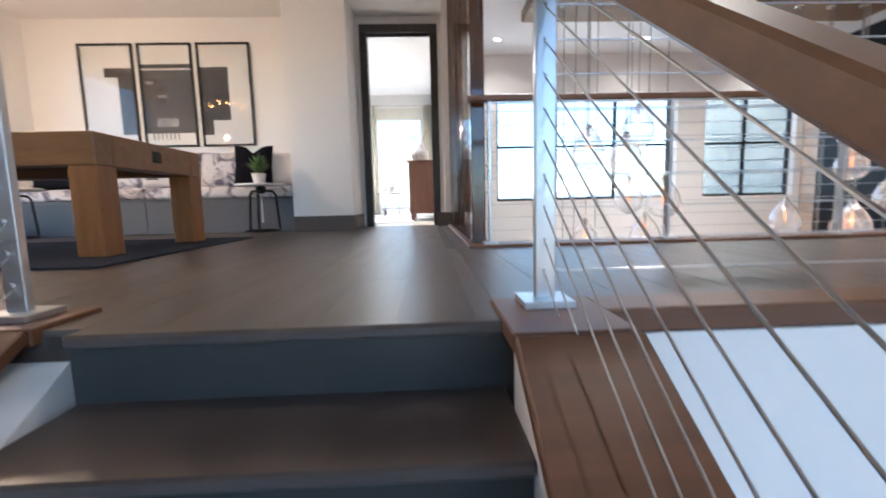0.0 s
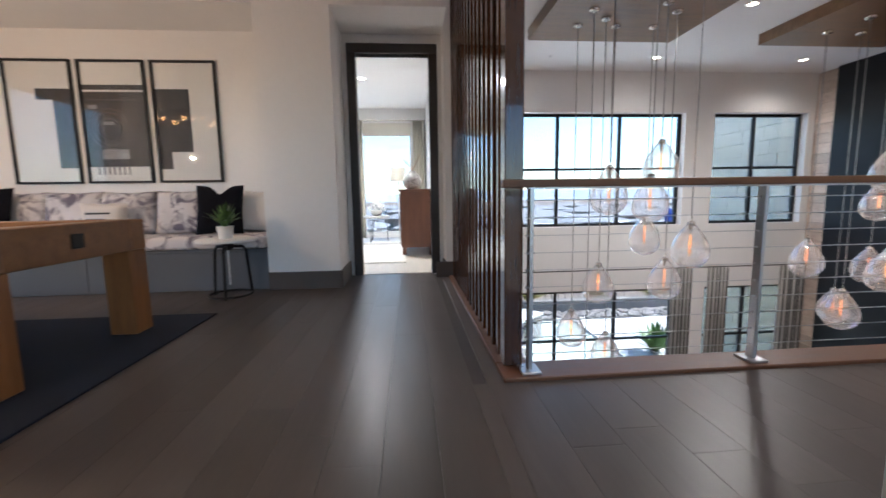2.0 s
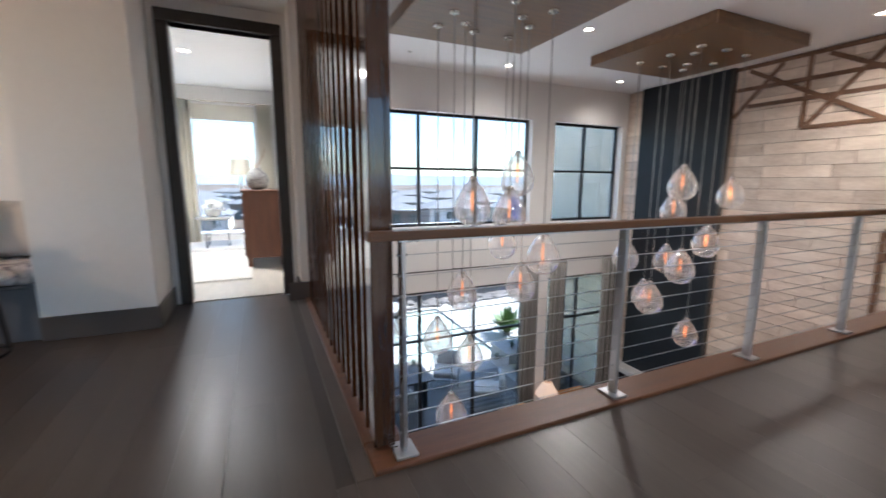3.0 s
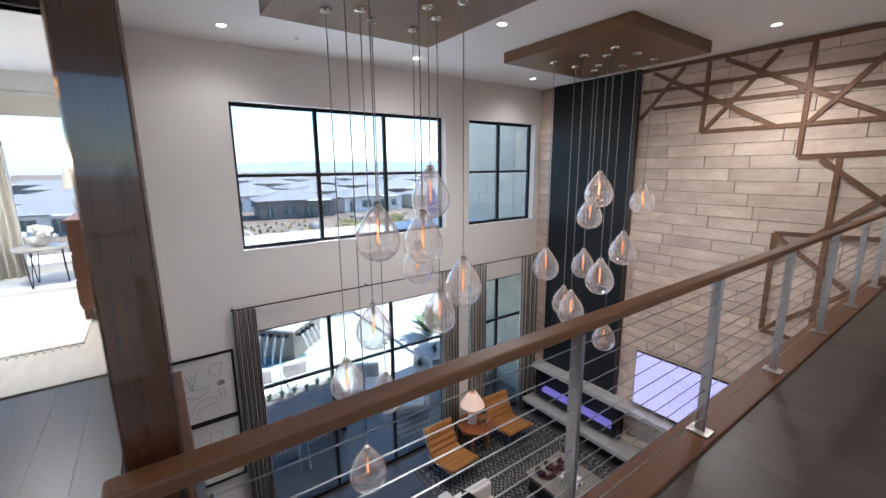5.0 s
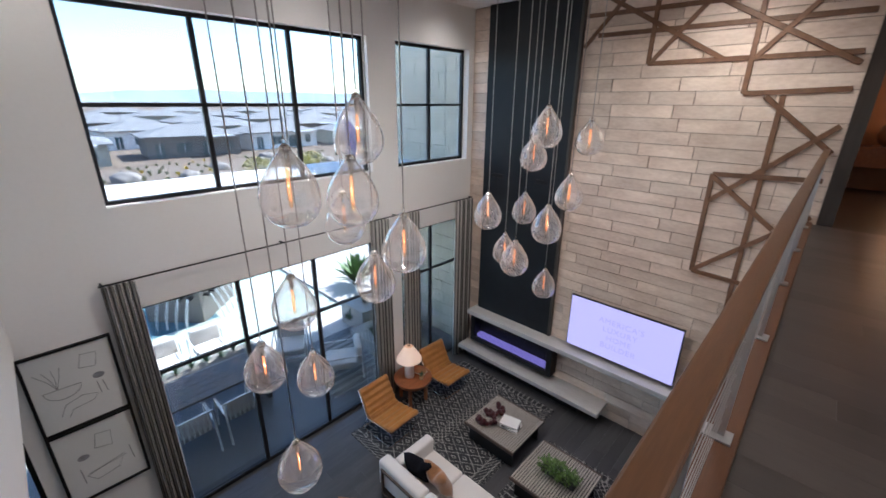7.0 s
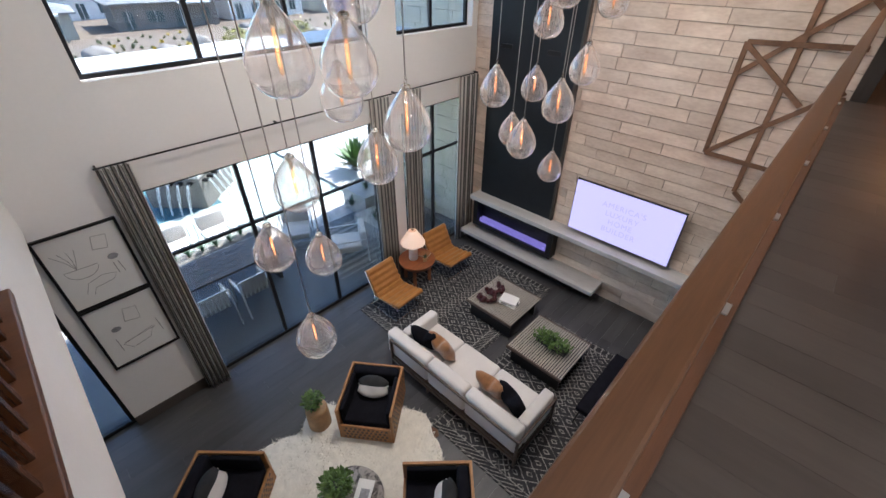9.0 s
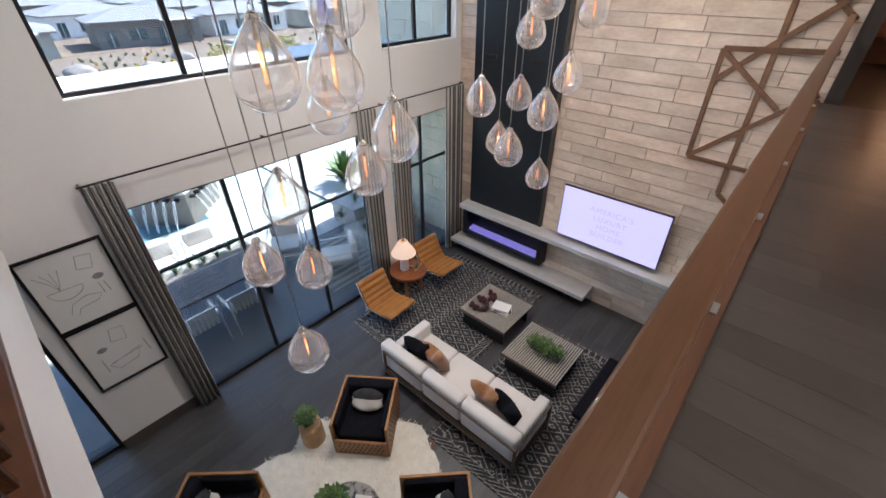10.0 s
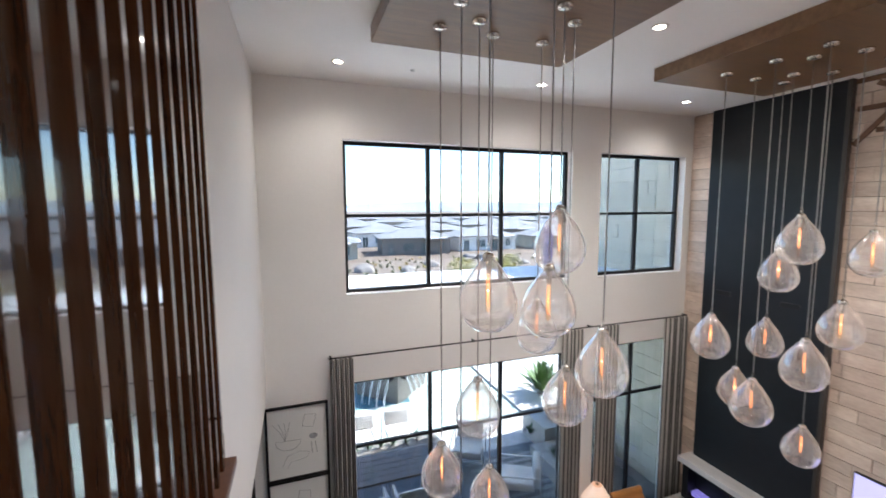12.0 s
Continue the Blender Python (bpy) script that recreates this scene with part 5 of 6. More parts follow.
def foliage(bm, rnd, n, rx, ry, rz, leaf, z0=0.0):
    for i in range(n):
        a, h, k = rnd.uniform(0, 6.283), rnd.uniform(0, 1), rnd.uniform(0.25, 1)
        rr = math.sqrt(max(1 - (2 * h - 1) ** 2, 0)) * k
        c = Vector((rx * rr * math.cos(a), ry * rr * math.sin(a), z0 + rz * h))
        d = Vector((math.cos(a + rnd.uniform(-1, 1)), math.sin(a + rnd.uniform(-1, 1)), rnd.uniform(-0.1, 0.9))).normalized()
        s = d.cross(Vector((rnd.uniform(-1, 1), rnd.uniform(-1, 1), 1))).normalized()
        ln = leaf * rnd.uniform(0.7, 1.3)
        up = d.cross(s) * ln * 0.12
        v = [bm.verts.new(q) for q in (c, c + d * ln * 0.5 + s * ln * 0.32 + up, c + d * ln, c + d * ln * 0.5 - s * ln * 0.32 + up)]
        bm.faces.new((v[0], v[1], v[2]))
        bm.faces.new((v[0], v[2], v[3]))
    return bm


fe = thing("fern_planter", "long low trough of green ferns on the coffee table", "plant", (6.23, 4.86, F + 0.409), 0)
part("trough", mkbox(-0.08, 0.08, -0.27, 0.27, 0, 0.09, bevel=0.006), M_INK, fe)
part("leaves", foliage(bmesh.new(), random.Random(7), 420, 0.17, 0.36, 0.15, 0.065, 0.06), M_LEAF, fe)


def sling_chair(x, y, rz):
    """Channelled leather lounge chair on a bent chrome base; faces -y."""
    c = thing("lounge_chair", "tan channelled leather lounge chair with chrome base", "lounge chair", (x, y, F + 0.014), rz, "tan lounge chairs")
    prof = [(-0.46, 0.40), (-0.30, 0.36), (-0.10, 0.32), (0.10, 0.30), (0.18, 0.34), (0.26, 0.48), (0.34, 0.64), (0.42, 0.80)]
    pts = []
    for (a, b), (e, f) in zip(prof, prof[1:]):
        for k in range(6):
            pts.append((a + (e - a) * k / 6, b + (f - b) * k / 6))
    pts.append(prof[-1])
    bm = bmesh.new()
    rows = []
    n = len(pts)
    for i, (py, pz) in enumerate(pts):
        q = pts[min(i + 1, n - 1)]
        p = pts[max(i - 1, 0)]
        t = Vector((0, q[0] - p[0], q[1] - p[1])).normalized()
        nrm = Vector((0, -t.z, t.y))
        puff = 0.032 * abs(math.sin(math.pi * i / 4.2)) + 0.018
        rows.append([bm.verts.new(Vector((sx * 0.325, py, pz)) + nrm * (puff * e if e > 0 else -0.022)) for e in (1, 0) for sx in (-1, -0.94, 0.94, 1)])
    for a, b in zip(rows, rows[1:]):
        for j in range(3):
            bm.faces.new((a[j], a[j + 1], b[j + 1], b[j]))
            bm.faces.new((a[4 + j + 1], a[4 + j], b[4 + j], b[4 + j + 1]))
        bm.faces.new((a[4], a[0], b[0], b[4]))
        bm.faces.new((a[3], a[7], b[7], b[3]))
    for r in (rows[0], rows[-1]):
        bm.faces.new((r[0], r[4], r[5], r[1]))
        bm.faces.new((r[1], r[5], r[6], r[2]))
        bm.faces.new((r[2], r[6], r[7], r[3]))
    bmesh.ops.recalc_face_normals(bm, faces=bm.faces)
    part("seat_shell", bm, M_LEATHER, c, "tan leather with horizontal channels", True)
    for s in (-1, 1):
        part("side_frame", tube(bmesh.new(), [(s * 0.335, 0.43, 0.80), (s * 0.335, 0.19, 0.31), (s * 0.335, -0.44, 0.365), (s * 0.335, -0.40, 0.02), (s * 0.335, 0.34, 0.015), (s * 0.335, 0.20, 0.31)], 0.012, 8), M_CHROME, c, "", True)
    part("cross_bar", rod(bmesh.new(), (-0.335, -0.40, 0.02), (0.335, -0.40, 0.02), 0.011, 8), M_CHROME, c)
    part("cross_bar", rod(bmesh.new(), (-0.335, 0.34, 0.015), (0.335, 0.34, 0.015), 0.011, 8), M_CHROME, c)
    return c


sling_chair(5.36, 7.86, 2)
sling_chair(6.98, 7.98, -2)
tb = thing("round_side_table", "round cherry wood side table", "side table", (6.22, 8.12, F + 0.014), 0)
part("top", lathe(bmesh.new(), [(0.37, 0.50), (0.385, 0.505), (0.385, 0.535), (0.37, 0.54)], 36), M_WOODRED, tb, "", True)
part("apron", lathe(bmesh.new(), [(0.32, 0.42), (0.33, 0.42), (0.33, 0.50), (0.32, 0.50)], 32), M_WOODRED, tb, "", True)
for k in range(4):
    a = k * 1.5708 + 0.6
    part("leg", mkbox(0.26 * math.cos(a) - 0.03, 0.26 * math.cos(a) + 0.03, 0.26 * math.sin(a) - 0.03, 0.26 * math.sin(a) + 0.03, 0, 0.42, bevel=0.006), M_WOODRED, tb)
lm = thing("table_lamp", "white mushroom table lamp, lit", "table lamp", (6.17, 8.17, F + 0.554), 0)
part("base", lathe(bmesh.new(), [(0.085, 0), (0.095, 0.01), (0.09, 0.40), (0.05, 0.46)], 24), M_WHITE, lm, "", True)
part("shade", lathe(bmesh.new(), [(0.255, 0.41), (0.25, 0.43), (0.095, 0.69), (0.08, 0.70)], 28, cap=False), mat("lamp_shade", (0.75, 0.68, 0.6), 0.8, vary=0.03, bump=0.1, emit=((1.0, 0.55, 0.34), 0.05)), lm, "glowing white shade", True)
part("finial", lathe(bmesh.new(), [(0.03, 0.698), (0.03, 0.72)], 12), M_NICKEL, lm)
spiky_plant("small_succulent", "small spiky succulent in a brass pot", (6.27, 7.93, F + 0.554), 26, 0.12, M_SAGE, M_LOG, 0.05, 0.08)
bx = thing("framed_photo_book", "pale book lying on the side table", "book", (6.42, 8.10, F + 0.554), 20)
part("pages", mkbox(-0.09, 0.09, -0.11, 0.11, 0.003, 0.03), M_PAPER, bx)
part("cover", mkbox(-0.095, 0.095, -0.115, 0.115, 0.03, 0.034), M_OCHRE, bx)


def cane_chair(x, y, rz):
    """Deep square armchair in a woven cane box; faces -y."""
    c = thing("cane_armchair", "square armchair of woven cane with black cushions", "armchair", (x, y, F), rz, "cane armchairs")
    W, D, H = 0.395, 0.425, 0.68
    for nm, a in (("side_panel", (-W, -W + 0.035, -D, D)), ("side_panel", (W - 0.035, W, -D, D)), ("back_panel", (-W + 0.035, W - 0.035, D - 0.035, D))):
        part(nm, mkbox(*a, 0.03, H, bevel=0.004), M_CANE, c)
    part("front_panel", mkbox(-W + 0.035, W - 0.035, -D, -D + 0.03, 0.03, 0.34, bevel=0.003), M_CANE, c)
    bm = bmesh.new()
    for i in range(11):
        for j in range(4):
            xx = -W + 0.07 + i * 0.064 + (0.03 if j % 2 else 0)
            if xx < W - 0.08:
                box(bm, xx, xx + 0.034, -D - 0.003, -D, 0.07 + j * 0.066, 0.105 + j * 0.066)
    for i in range(12):
        for j in range(9):
            yy = -D + 0.05 + i * 0.066 + (0.03 if j % 2 else 0)
            if yy < D - 0.06:
                for s in (-1, 1):
                    box(bm, s * W - 0.0015, s * W + 0.0015, yy, yy + 0.034, 0.07 + j * 0.066, 0.105 + j * 0.066)
    tagged(part("weave_gaps", bm, M_TRIM, c, "dark gaps in the cane weave"), kind="stuff")
    part("seat_cushion", mkbox(-W + 0.05, W - 0.05, -D + 0.04, D - 0.16, 0.28, 0.42, bevel=0.03, seg=2), M_NAVY, c, "", True)
    part("back_cushion", mkbox(-W + 0.05, W - 0.05, D - 0.19, D - 0.04, 0.36, 0.70, bevel=0.04, seg=2), M_NAVY, c, "", True)
    for s in (-1, 1):
        part("arm_cushion", mkbox(min(s * (W - 0.10), s * (W - 0.037)), max(s * (W - 0.10), s * (W - 0.037)), -D + 0.05, D - 0.18, 0.36, 0.655, bevel=0.02, seg=2), M_NAVY, c, "", True)
    for sx in (-1, 1):
        for sy in (-1, 1):
            part("foot", mkbox(sx * 0.35 - 0.02, sx * 0.35 + 0.02, sy * 0.37 - 0.02, sy * 0.37 + 0.02, 0, 0.03), M_BLACK, c)
    return c


for x, y, rz in ((3.53, 6.24, -53), (1.46, 6.50, 43), (3.16, 4.54, -135)):
    cane_chair(x, y, rz)
    m = pose(x, y, F, 0, 0, rz)
    at = m @ Vector((0.0, 0.10, 0.56))
    c = thing("striped_pillow", "oval pillow, half cream and half charcoal", "pillow", tuple(at), rz, "striped pillows")
    for nm, sg, m in (("pale_half", -1, M_SOFA), ("dark_half", 1, M_CHAR)):
        bm = pillow_bm(0.46, 0.36, 0.19, 14)
        for v in bm.verts:
            u = min(abs(v.co.x) / 0.23, 1)
            v.co.z *= 1 - 0.55 * u * u
        bmesh.ops.bisect_plane(bm, geom=bm.verts[:] + bm.edges[:] + bm.faces[:], plane_co=(0, 0, 0.03), plane_no=(0, 0, -sg), clear_outer=True)
        o = part(nm, bm, m, c, "charcoal upper half" if sg > 0 else "cream lower half", True)
        o.rotation_euler = (radians(-38), 0, 0)
    part("seam", tube(bmesh.new(), [(0.225 * math.cos(a), 0.09 * math.sin(a), 0.03) for a in [k * math.pi / 12 for k in range(24)]], 0.004, 5, True), M_PAPER, c, "pale piping").rotation_euler = (radians(-38), 0, 0)

hd = thing("cowhide_rug", "reddish brown cowhide under the sheepskin", "rug", (3.05, 5.95, F), -40)
bm = bmesh.new()
ring = []
for k in range(48):
    a = 2 * math.pi * k / 48
    R = 1 + 0.16 * math.sin(4 * a + 0.4) + 0.07 * math.sin(9 * a)
    ring.append((0.95 * R * math.cos(a), 0.62 * R * math.sin(a)))
lo, hi = [bm.verts.new((x, y, 0.001)) for x, y in ring], [bm.verts.new((x * 0.995, y * 0.995, 0.006)) for x, y in ring]
bm.faces.new(hi)
for k in range(48):
    bm.faces.new((lo[k], lo[(k + 1) % 48], hi[(k + 1) % 48], hi[k]))
part("hide", bm, mat("brown_hide", (0.10, 0.042, 0.022), 0.7, vary=0.35, scale=4, fine=60, bump=0.3, sheen=0.2), hd)

# shaggy sheepskin with an uneven outline
fu = thing("sheepskin_rug", "large shaggy ivory sheepskin rug", "rug", (2.6, 5.52, F), 0)
bm = bmesh.new()
NR, NA = 14, 72
grid = []
for i in range(NR + 1):
    row = []
    for k in range(NA):
        a = 2 * math.pi * k / NA
        R = 1.22 + 0.16 * math.sin(3 * a + 0.6) + 0.12 * math.sin(5 * a + 2) + 0.05 * math.sin(11 * a) + 0.02 * math.sin(23 * a)
        r = R * i / NR
        x, y = r * math.cos(a), 1.3 * r * math.sin(a)
        z = (0.028 + 0.022 * noise.noise(Vector((x * 6, y * 6, 0))) + 0.012 * noise.noise(Vector((x * 19, y * 19, 3)))) * (1 if i < NR else 0.1)
        row.append(bm.verts.new((x, y, max(z, 0.003))))
    grid.append(row)
for i in range(NR):
    for k in range(NA):
        if i == 0:
            continue
        bm.faces.new((grid[i][k], grid[i + 1][k], grid[i + 1][(k + 1) % NA], grid[i][(k + 1) % NA]))
bm.faces.new(grid[1])
part("hide", bm, M_FUR, fu, "", True)
rnd = random.Random(11)
bm = bmesh.new()
for i in range(9000):
    a, q = rnd.uniform(0, 6.283), math.sqrt(rnd.uniform(0, 1))
    R = 1.22 + 0.16 * math.sin(3 * a + 0.6) + 0.12 * math.sin(5 * a + 2) + 0.05 * math.sin(11 * a)
    x, y = R * q * math.cos(a), 1.3 * R * q * math.sin(a)
    d = Vector((rnd.uniform(-1, 1) + math.cos(a) * q, rnd.uniform(-1, 1) + math.sin(a) * q, rnd.uniform(0.25, 0.8))).normalized() * rnd.uniform(0.03, 0.07)
    s = d.cross(Vector((0, 0, 1))).normalized() * 0.007
    b = Vector((x, y, 0.015))
    v = [bm.verts.new(p) for p in (b - s, b + s, b + d)]
    bm.faces.new(v)
tagged(part("tufts", bm, M_FUR, fu), kind="stuff")

rt = thing("round_coffee_table", "round petrified wood coffee table", "coffee table", (2.50, 5.35, F + 0.03), 0)
bm = bmesh.new()
prof = [(0.33, 0.33), (0.385, 0.34), (0.395, 0.37), (0.385, 0.39)]
lathe(bm, prof, 40)
part("top", bm, M_BURL, rt, "polished grey and black burl top", True)
part("drum", lathe(bmesh.new(), [(0.26, 0), (0.28, 0.02), (0.30, 0.31), (0.33, 0.33)], 32), M_DRESSER, rt, "", True)
sc = thing("succulent_bowl", "low bowl of mixed green succulents", "plant", (2.44, 5.55, F + 0.42), 0)
part("bowl", lathe(bmesh.new(), [(0.08, 0), (0.14, 0.04), (0.16, 0.07), (0.14, 0.07)], 24), M_INK, sc, "", True)
part("leaves", foliage(bmesh.new(), random.Random(3), 480, 0.20, 0.20, 0.17, 0.06, 0.05), M_LEAF, sc)
mg = thing("magazine", "white magazine lying on the round table", "magazine", (2.66, 5.30, F + 0.42), 35)
part("pages", mkbox(-0.13, 0.13, -0.10, 0.10, 0, 0.012), M_PAPER, mg)
part("print", mkbox(-0.10, 0.02, -0.07, 0.04, 0.012, 0.0126), M_INKMID, mg, "grey printed block")
tk = thing("log_stool", "pale log stool with a small bushy plant", "stool", (2.88, 6.72, F), 0)
bm = lathe(bmesh.new(), [(0.155, 0), (0.165, 0.02), (0.16, 0.36), (0.15, 0.40), (0.13, 0.405)], 22)
for v in bm.verts:
    k = 1 + 0.06 * noise.noise(v.co * 6)
    v.co.x *= k
    v.co.y *= k
part("log", bm, M_LOG, tk, "", True)
pp = thing("bushy_plant", "small bushy dark green plant", "plant", (2.86, 6.74, F + 0.405), 0)
part("pot", lathe(bmesh.new(), [(0.06, 0), (0.075, 0.06), (0.07, 0.06)], 16), M_INK, pp, "", True)
part("leaves", foliage(bmesh.new(), random.Random(5), 340, 0.14, 0.14, 0.22, 0.05, 0.05), M_LEAF, pp)

bc = thing("black_lounge_chair", "low black lounge chair with thin legs", "lounge chair", (6.15, 3.55, F), 20)
part("seat", mkbox(-0.34, 0.34, -0.34, 0.34, 0.30, 0.42, bevel=0.04, seg=2), M_NAVY, bc, "", True)
part("backrest", mkbox(-0.34, 0.34, -0.42, -0.30, 0.34, 0.76, bevel=0.04, seg=2), M_NAVY, bc, "", True)
for sx in (-1, 1):
    for sy in (-1, 1):
        part("leg", rod(bmesh.new(), (sx * 0.28, sy * 0.28, 0.30), (sx * 0.32, sy * 0.33, 0.0), 0.011, 8), M_BLACK, bc)

for nm, z0, shapes in (("upper", -2.165, 0), ("lower", -3.20, 1)):
    fr = thing("line_drawing", "black framed line drawing of still life objects", "picture", (1.15, YW - 0.002, z0), 0, "two framed line drawings")
    w, h = 0.80, 1.03
    bm = bmesh.new()
    for a in ((0, w, 0, 0.03), (0, w, h - 0.03, h), (0, 0.03, 0.03, h - 0.03), (w - 0.03, w, 0.03, h - 0.03)):
        box(bm, a[0], a[1], -0.035, 0, a[2], a[3], 0.002)
    part("frame", bm, M_BLACK, fr)
    part("paper", mkbox(0.03, w - 0.03, -0.014, -0.004, 0.03, h - 0.03), M_PAPER, fr)

    def stroke(pts, r=0.0034):
        part("stroke", tube(bmesh.new(), [(a, -0.0145, b) for a, b in pts], r, 4), M_LINE, fr, "thin grey pencil line")

    if shapes == 0:
        for ang in (-0.45, -0.2, 0.05, 0.3):
            stroke([(0.24, 0.55), (0.24 + 0.14 * math.sin(ang), 0.68), (0.22 + 0.30 * math.sin(ang), 0.80)])
        stroke([(0.12, 0.55)] + [(0.28 - 0.16 * math.cos(k * 0.314), 0.54 - 0.13 * math.sin(k * 0.314)) for k in range(11)] + [(0.12, 0.55)])
        stroke([(0.46, 0.72), (0.50, 0.88), (0.64, 0.86), (0.60, 0.69), (0.46, 0.72)], 0.004)
        stroke([(0.20, 0.20), (0.26, 0.33), (0.42, 0.38), (0.55, 0.34), (0.50, 0.27), (0.30, 0.24), (0.26, 0.16)])
        stroke([(0.57, 0.48), (0.58, 0.32)], 0.006)
        stroke([(0.62, 0.48), (0.64, 0.32)], 0.006)
        bx0 = (0.60, 0.56)
    else:
        stroke([(0.36, 0.66), (0.40, 0.85), (0.54, 0.82), (0.52, 0.62), (0.36, 0.66)], 0.004)
        stroke([(0.18, 0.46), (0.19, 0.24)], 0.006)
        stroke([(0.66, 0.50), (0.68, 0.28)], 0.006)
        stroke([(0.22, 0.33), (0.60, 0.42), (0.52, 0.26), (0.30, 0.22), (0.22, 0.33)])
        stroke([(0.24, 0.35), (0.62, 0.39)])
        bx0 = (0.24, 0.60)
    bm = bmesh.new()
    bmesh.ops.create_circle(bm, cap_ends=True, segments=20, radius=0.055, matrix=Matrix.Translation((bx0[0], -0.0148, bx0[1])) @ pose(0, 0, 0, 90, 0, 0) @ Matrix.Diagonal((1, 0.7, 1, 1)))
    part("oval", bm, M_INKMID, fr, "grey shaded oval")


# ---------- outdoors ----------
G = F - 0.14
DIP = 3.0            # the desert falls away behind the garden


def ground_z(y):
    return G - DIP * min(max((y - 27) / 46, 0), 1)


bm = bmesh.new()
prev = None
for y in (-600, 27, 73, 2600):
    cur = [bm.verts.new((x, y, ground_z(y))) for x in (-1800, 1800)]
    if prev:
        bm.faces.new((prev[0], prev[1], cur[1], cur[0]))
    prev = cur
tagged(part("ground", bm, M_SAND, None, "sandy desert ground reaching the horizon"), "sandy desert ground reaching the horizon", "ground", "", "structure")
bm = bmesh.new()
box(bm, -6.0, 2.2, YW2 + 0.1, 18.6, G - 0.1, F - 0.03)
box(bm, 2.2, 7.6, YW2 + 0.1, 12.7, G - 0.1, F - 0.03)
box(bm, 7.6, 14.0, 12.2, 18.6, G - 0.1, F - 0.03)
box(bm, 7.6, 8.58, YW2 + 0.1, 12.2, G - 0.1, F - 0.03)
box(bm, 2.2, 7.6, 17.6, 18.6, G - 0.1, F - 0.03)
tagged(part("pavement", bm, M_DECK), "pale stone pool deck", "pavement", "", "structure")
# dark sheet laid on the deck as painted shade under the roof
tagged(part("pavement_patio", mkbox(-6.0, 8.58, YW2 + 0.11, 11.5, F - 0.04, F - 0.024), M_PATIOSHADE), "thin paving sheet, the patio roof's shade in its dark colour", "pavement", "", "structure")
tagged(part("water", mkbox(2.2, 7.6, 12.7, 17.6, G - 0.1, F - 0.12), M_WATER), "blue green pool water", "water", "", "structure")
tagged(part("water_shelf", box(mkbox(2.22, 7.58, 12.72, 14.75, F - 0.12, F - 0.10), 4.75, 7.58, 14.75, 17.58, F - 0.12, F - 0.10), M_SHALLOW), "pale shallow pool shelf under water", "water", "", "structure")
setting("roof_patio", mkbox(-6.0, 8.58, YW2, 11.7, -0.28, 0.05), M_ROOFCOAT, "white coated patio roof")
setting("wall_wing", mkbox(8.62, 9.2, YW2 + 0.01, 12.2, G, 3.4), M_JOINT, "pale stone block wall of the next wing")
# raised water feature
wf = thing("water_feature", "raised stone pool wall with water spouts", "fountain", (4.35, 14.72, 0), 43)
part("wall", mkbox(0, 1.7, 0, 1.6, G, -3.55, bevel=0.02), M_TAUPE, wf)
part("coping", mkbox(-0.05, 1.75, -0.05, 1.65, -3.55, -3.48, bevel=0.01), M_DECK, wf)
for side in range(2):
    for i in range(4):
        q = 0.22 + i * 0.27
        turn = pose(0, 0, 0) if side == 0 else Matrix(((0, 1, 0, 0), (1, 0, 0, 0), (0, 0, 1, 0), (0, 0, 0, 1)))
        part("spout", box(bmesh.new(), q - 0.06, q + 0.06, -0.17, 0.0, -3.72, -3.66, m=turn), M_BLACK, wf)
        bm = bmesh.new()
        for k in range(3):
            tube(bm, [turn @ Vector((q - 0.035 + 0.03 * k + 0.012 * math.sin(9 * t + k), -0.17 - 0.30 * t * t ** 0.3, -3.67 - 0.78 * t * t)) for t in [v / 6 for v in range(7)]], 0.007, 5)
        part("falling_water", bm, M_FOAM, wf, "white falling water")
pl = thing("stone_planter", "long grey stone planter with agaves", "planter", (0, 0, 0), 0)
part("trough", mkbox(1.9, 4.65, 11.62, 12.05, F - 0.03, -3.97, bevel=0.008), M_CONC, pl)
part("soil", mkbox(1.96, 4.59, 11.67, 12.0, -3.975, -3.965), M_ROCK, pl)
for i in range(9):
    spiky_plant("agave", "spiky grey green agave in the planter", (2.1 + i * 0.29, 11.83 + 0.04 * math.sin(i * 3), -3.97), 22 + i % 3, 0.24, M_SAGE, M_ROCK, 0.05, 0.02)
pr = thing("stepped_planter", "low stepped stone planter with succulents", "planter", (0, 0, 0), 0)
part("lower_box", mkbox(6.6, 8.2, 9.9, 10.9, F - 0.03, -4.05, bevel=0.01), M_CONC, pr)
part("upper_box", mkbox(7.0, 8.2, 10.9, 11.9, F - 0.03, -3.75, bevel=0.01), M_CONC, pr)
for i in range(6):
    spiky_plant("agave", "spiky grey green agave in the planter", (6.85 + (i % 3) * 0.5, 10.3 + (i // 3) * 1.0, (-4.05, -3.75)[i // 3] if i % 3 else -4.05), 24, 0.30, M_SAGE, M_ROCK, 0.05, 0.02)
dt = thing("patio_dining_table", "long dark wooden patio dining table", "dining table", (3.1, 10.66, F - 0.03), 0)
for i in range(5):
    part("plank", mkbox(-1.3, 1.3, -0.45 + i * 0.18, -0.275 + i * 0.18, 0.70, 0.74, bevel=0.003), M_SOFAFRAME, dt)
for sx in (-1.1, 1.1):
    part("leg", mkbox(sx - 0.04, sx + 0.04, -0.38, 0.38, 0.0, 0.70, bevel=0.004), M_BLACK, dt)


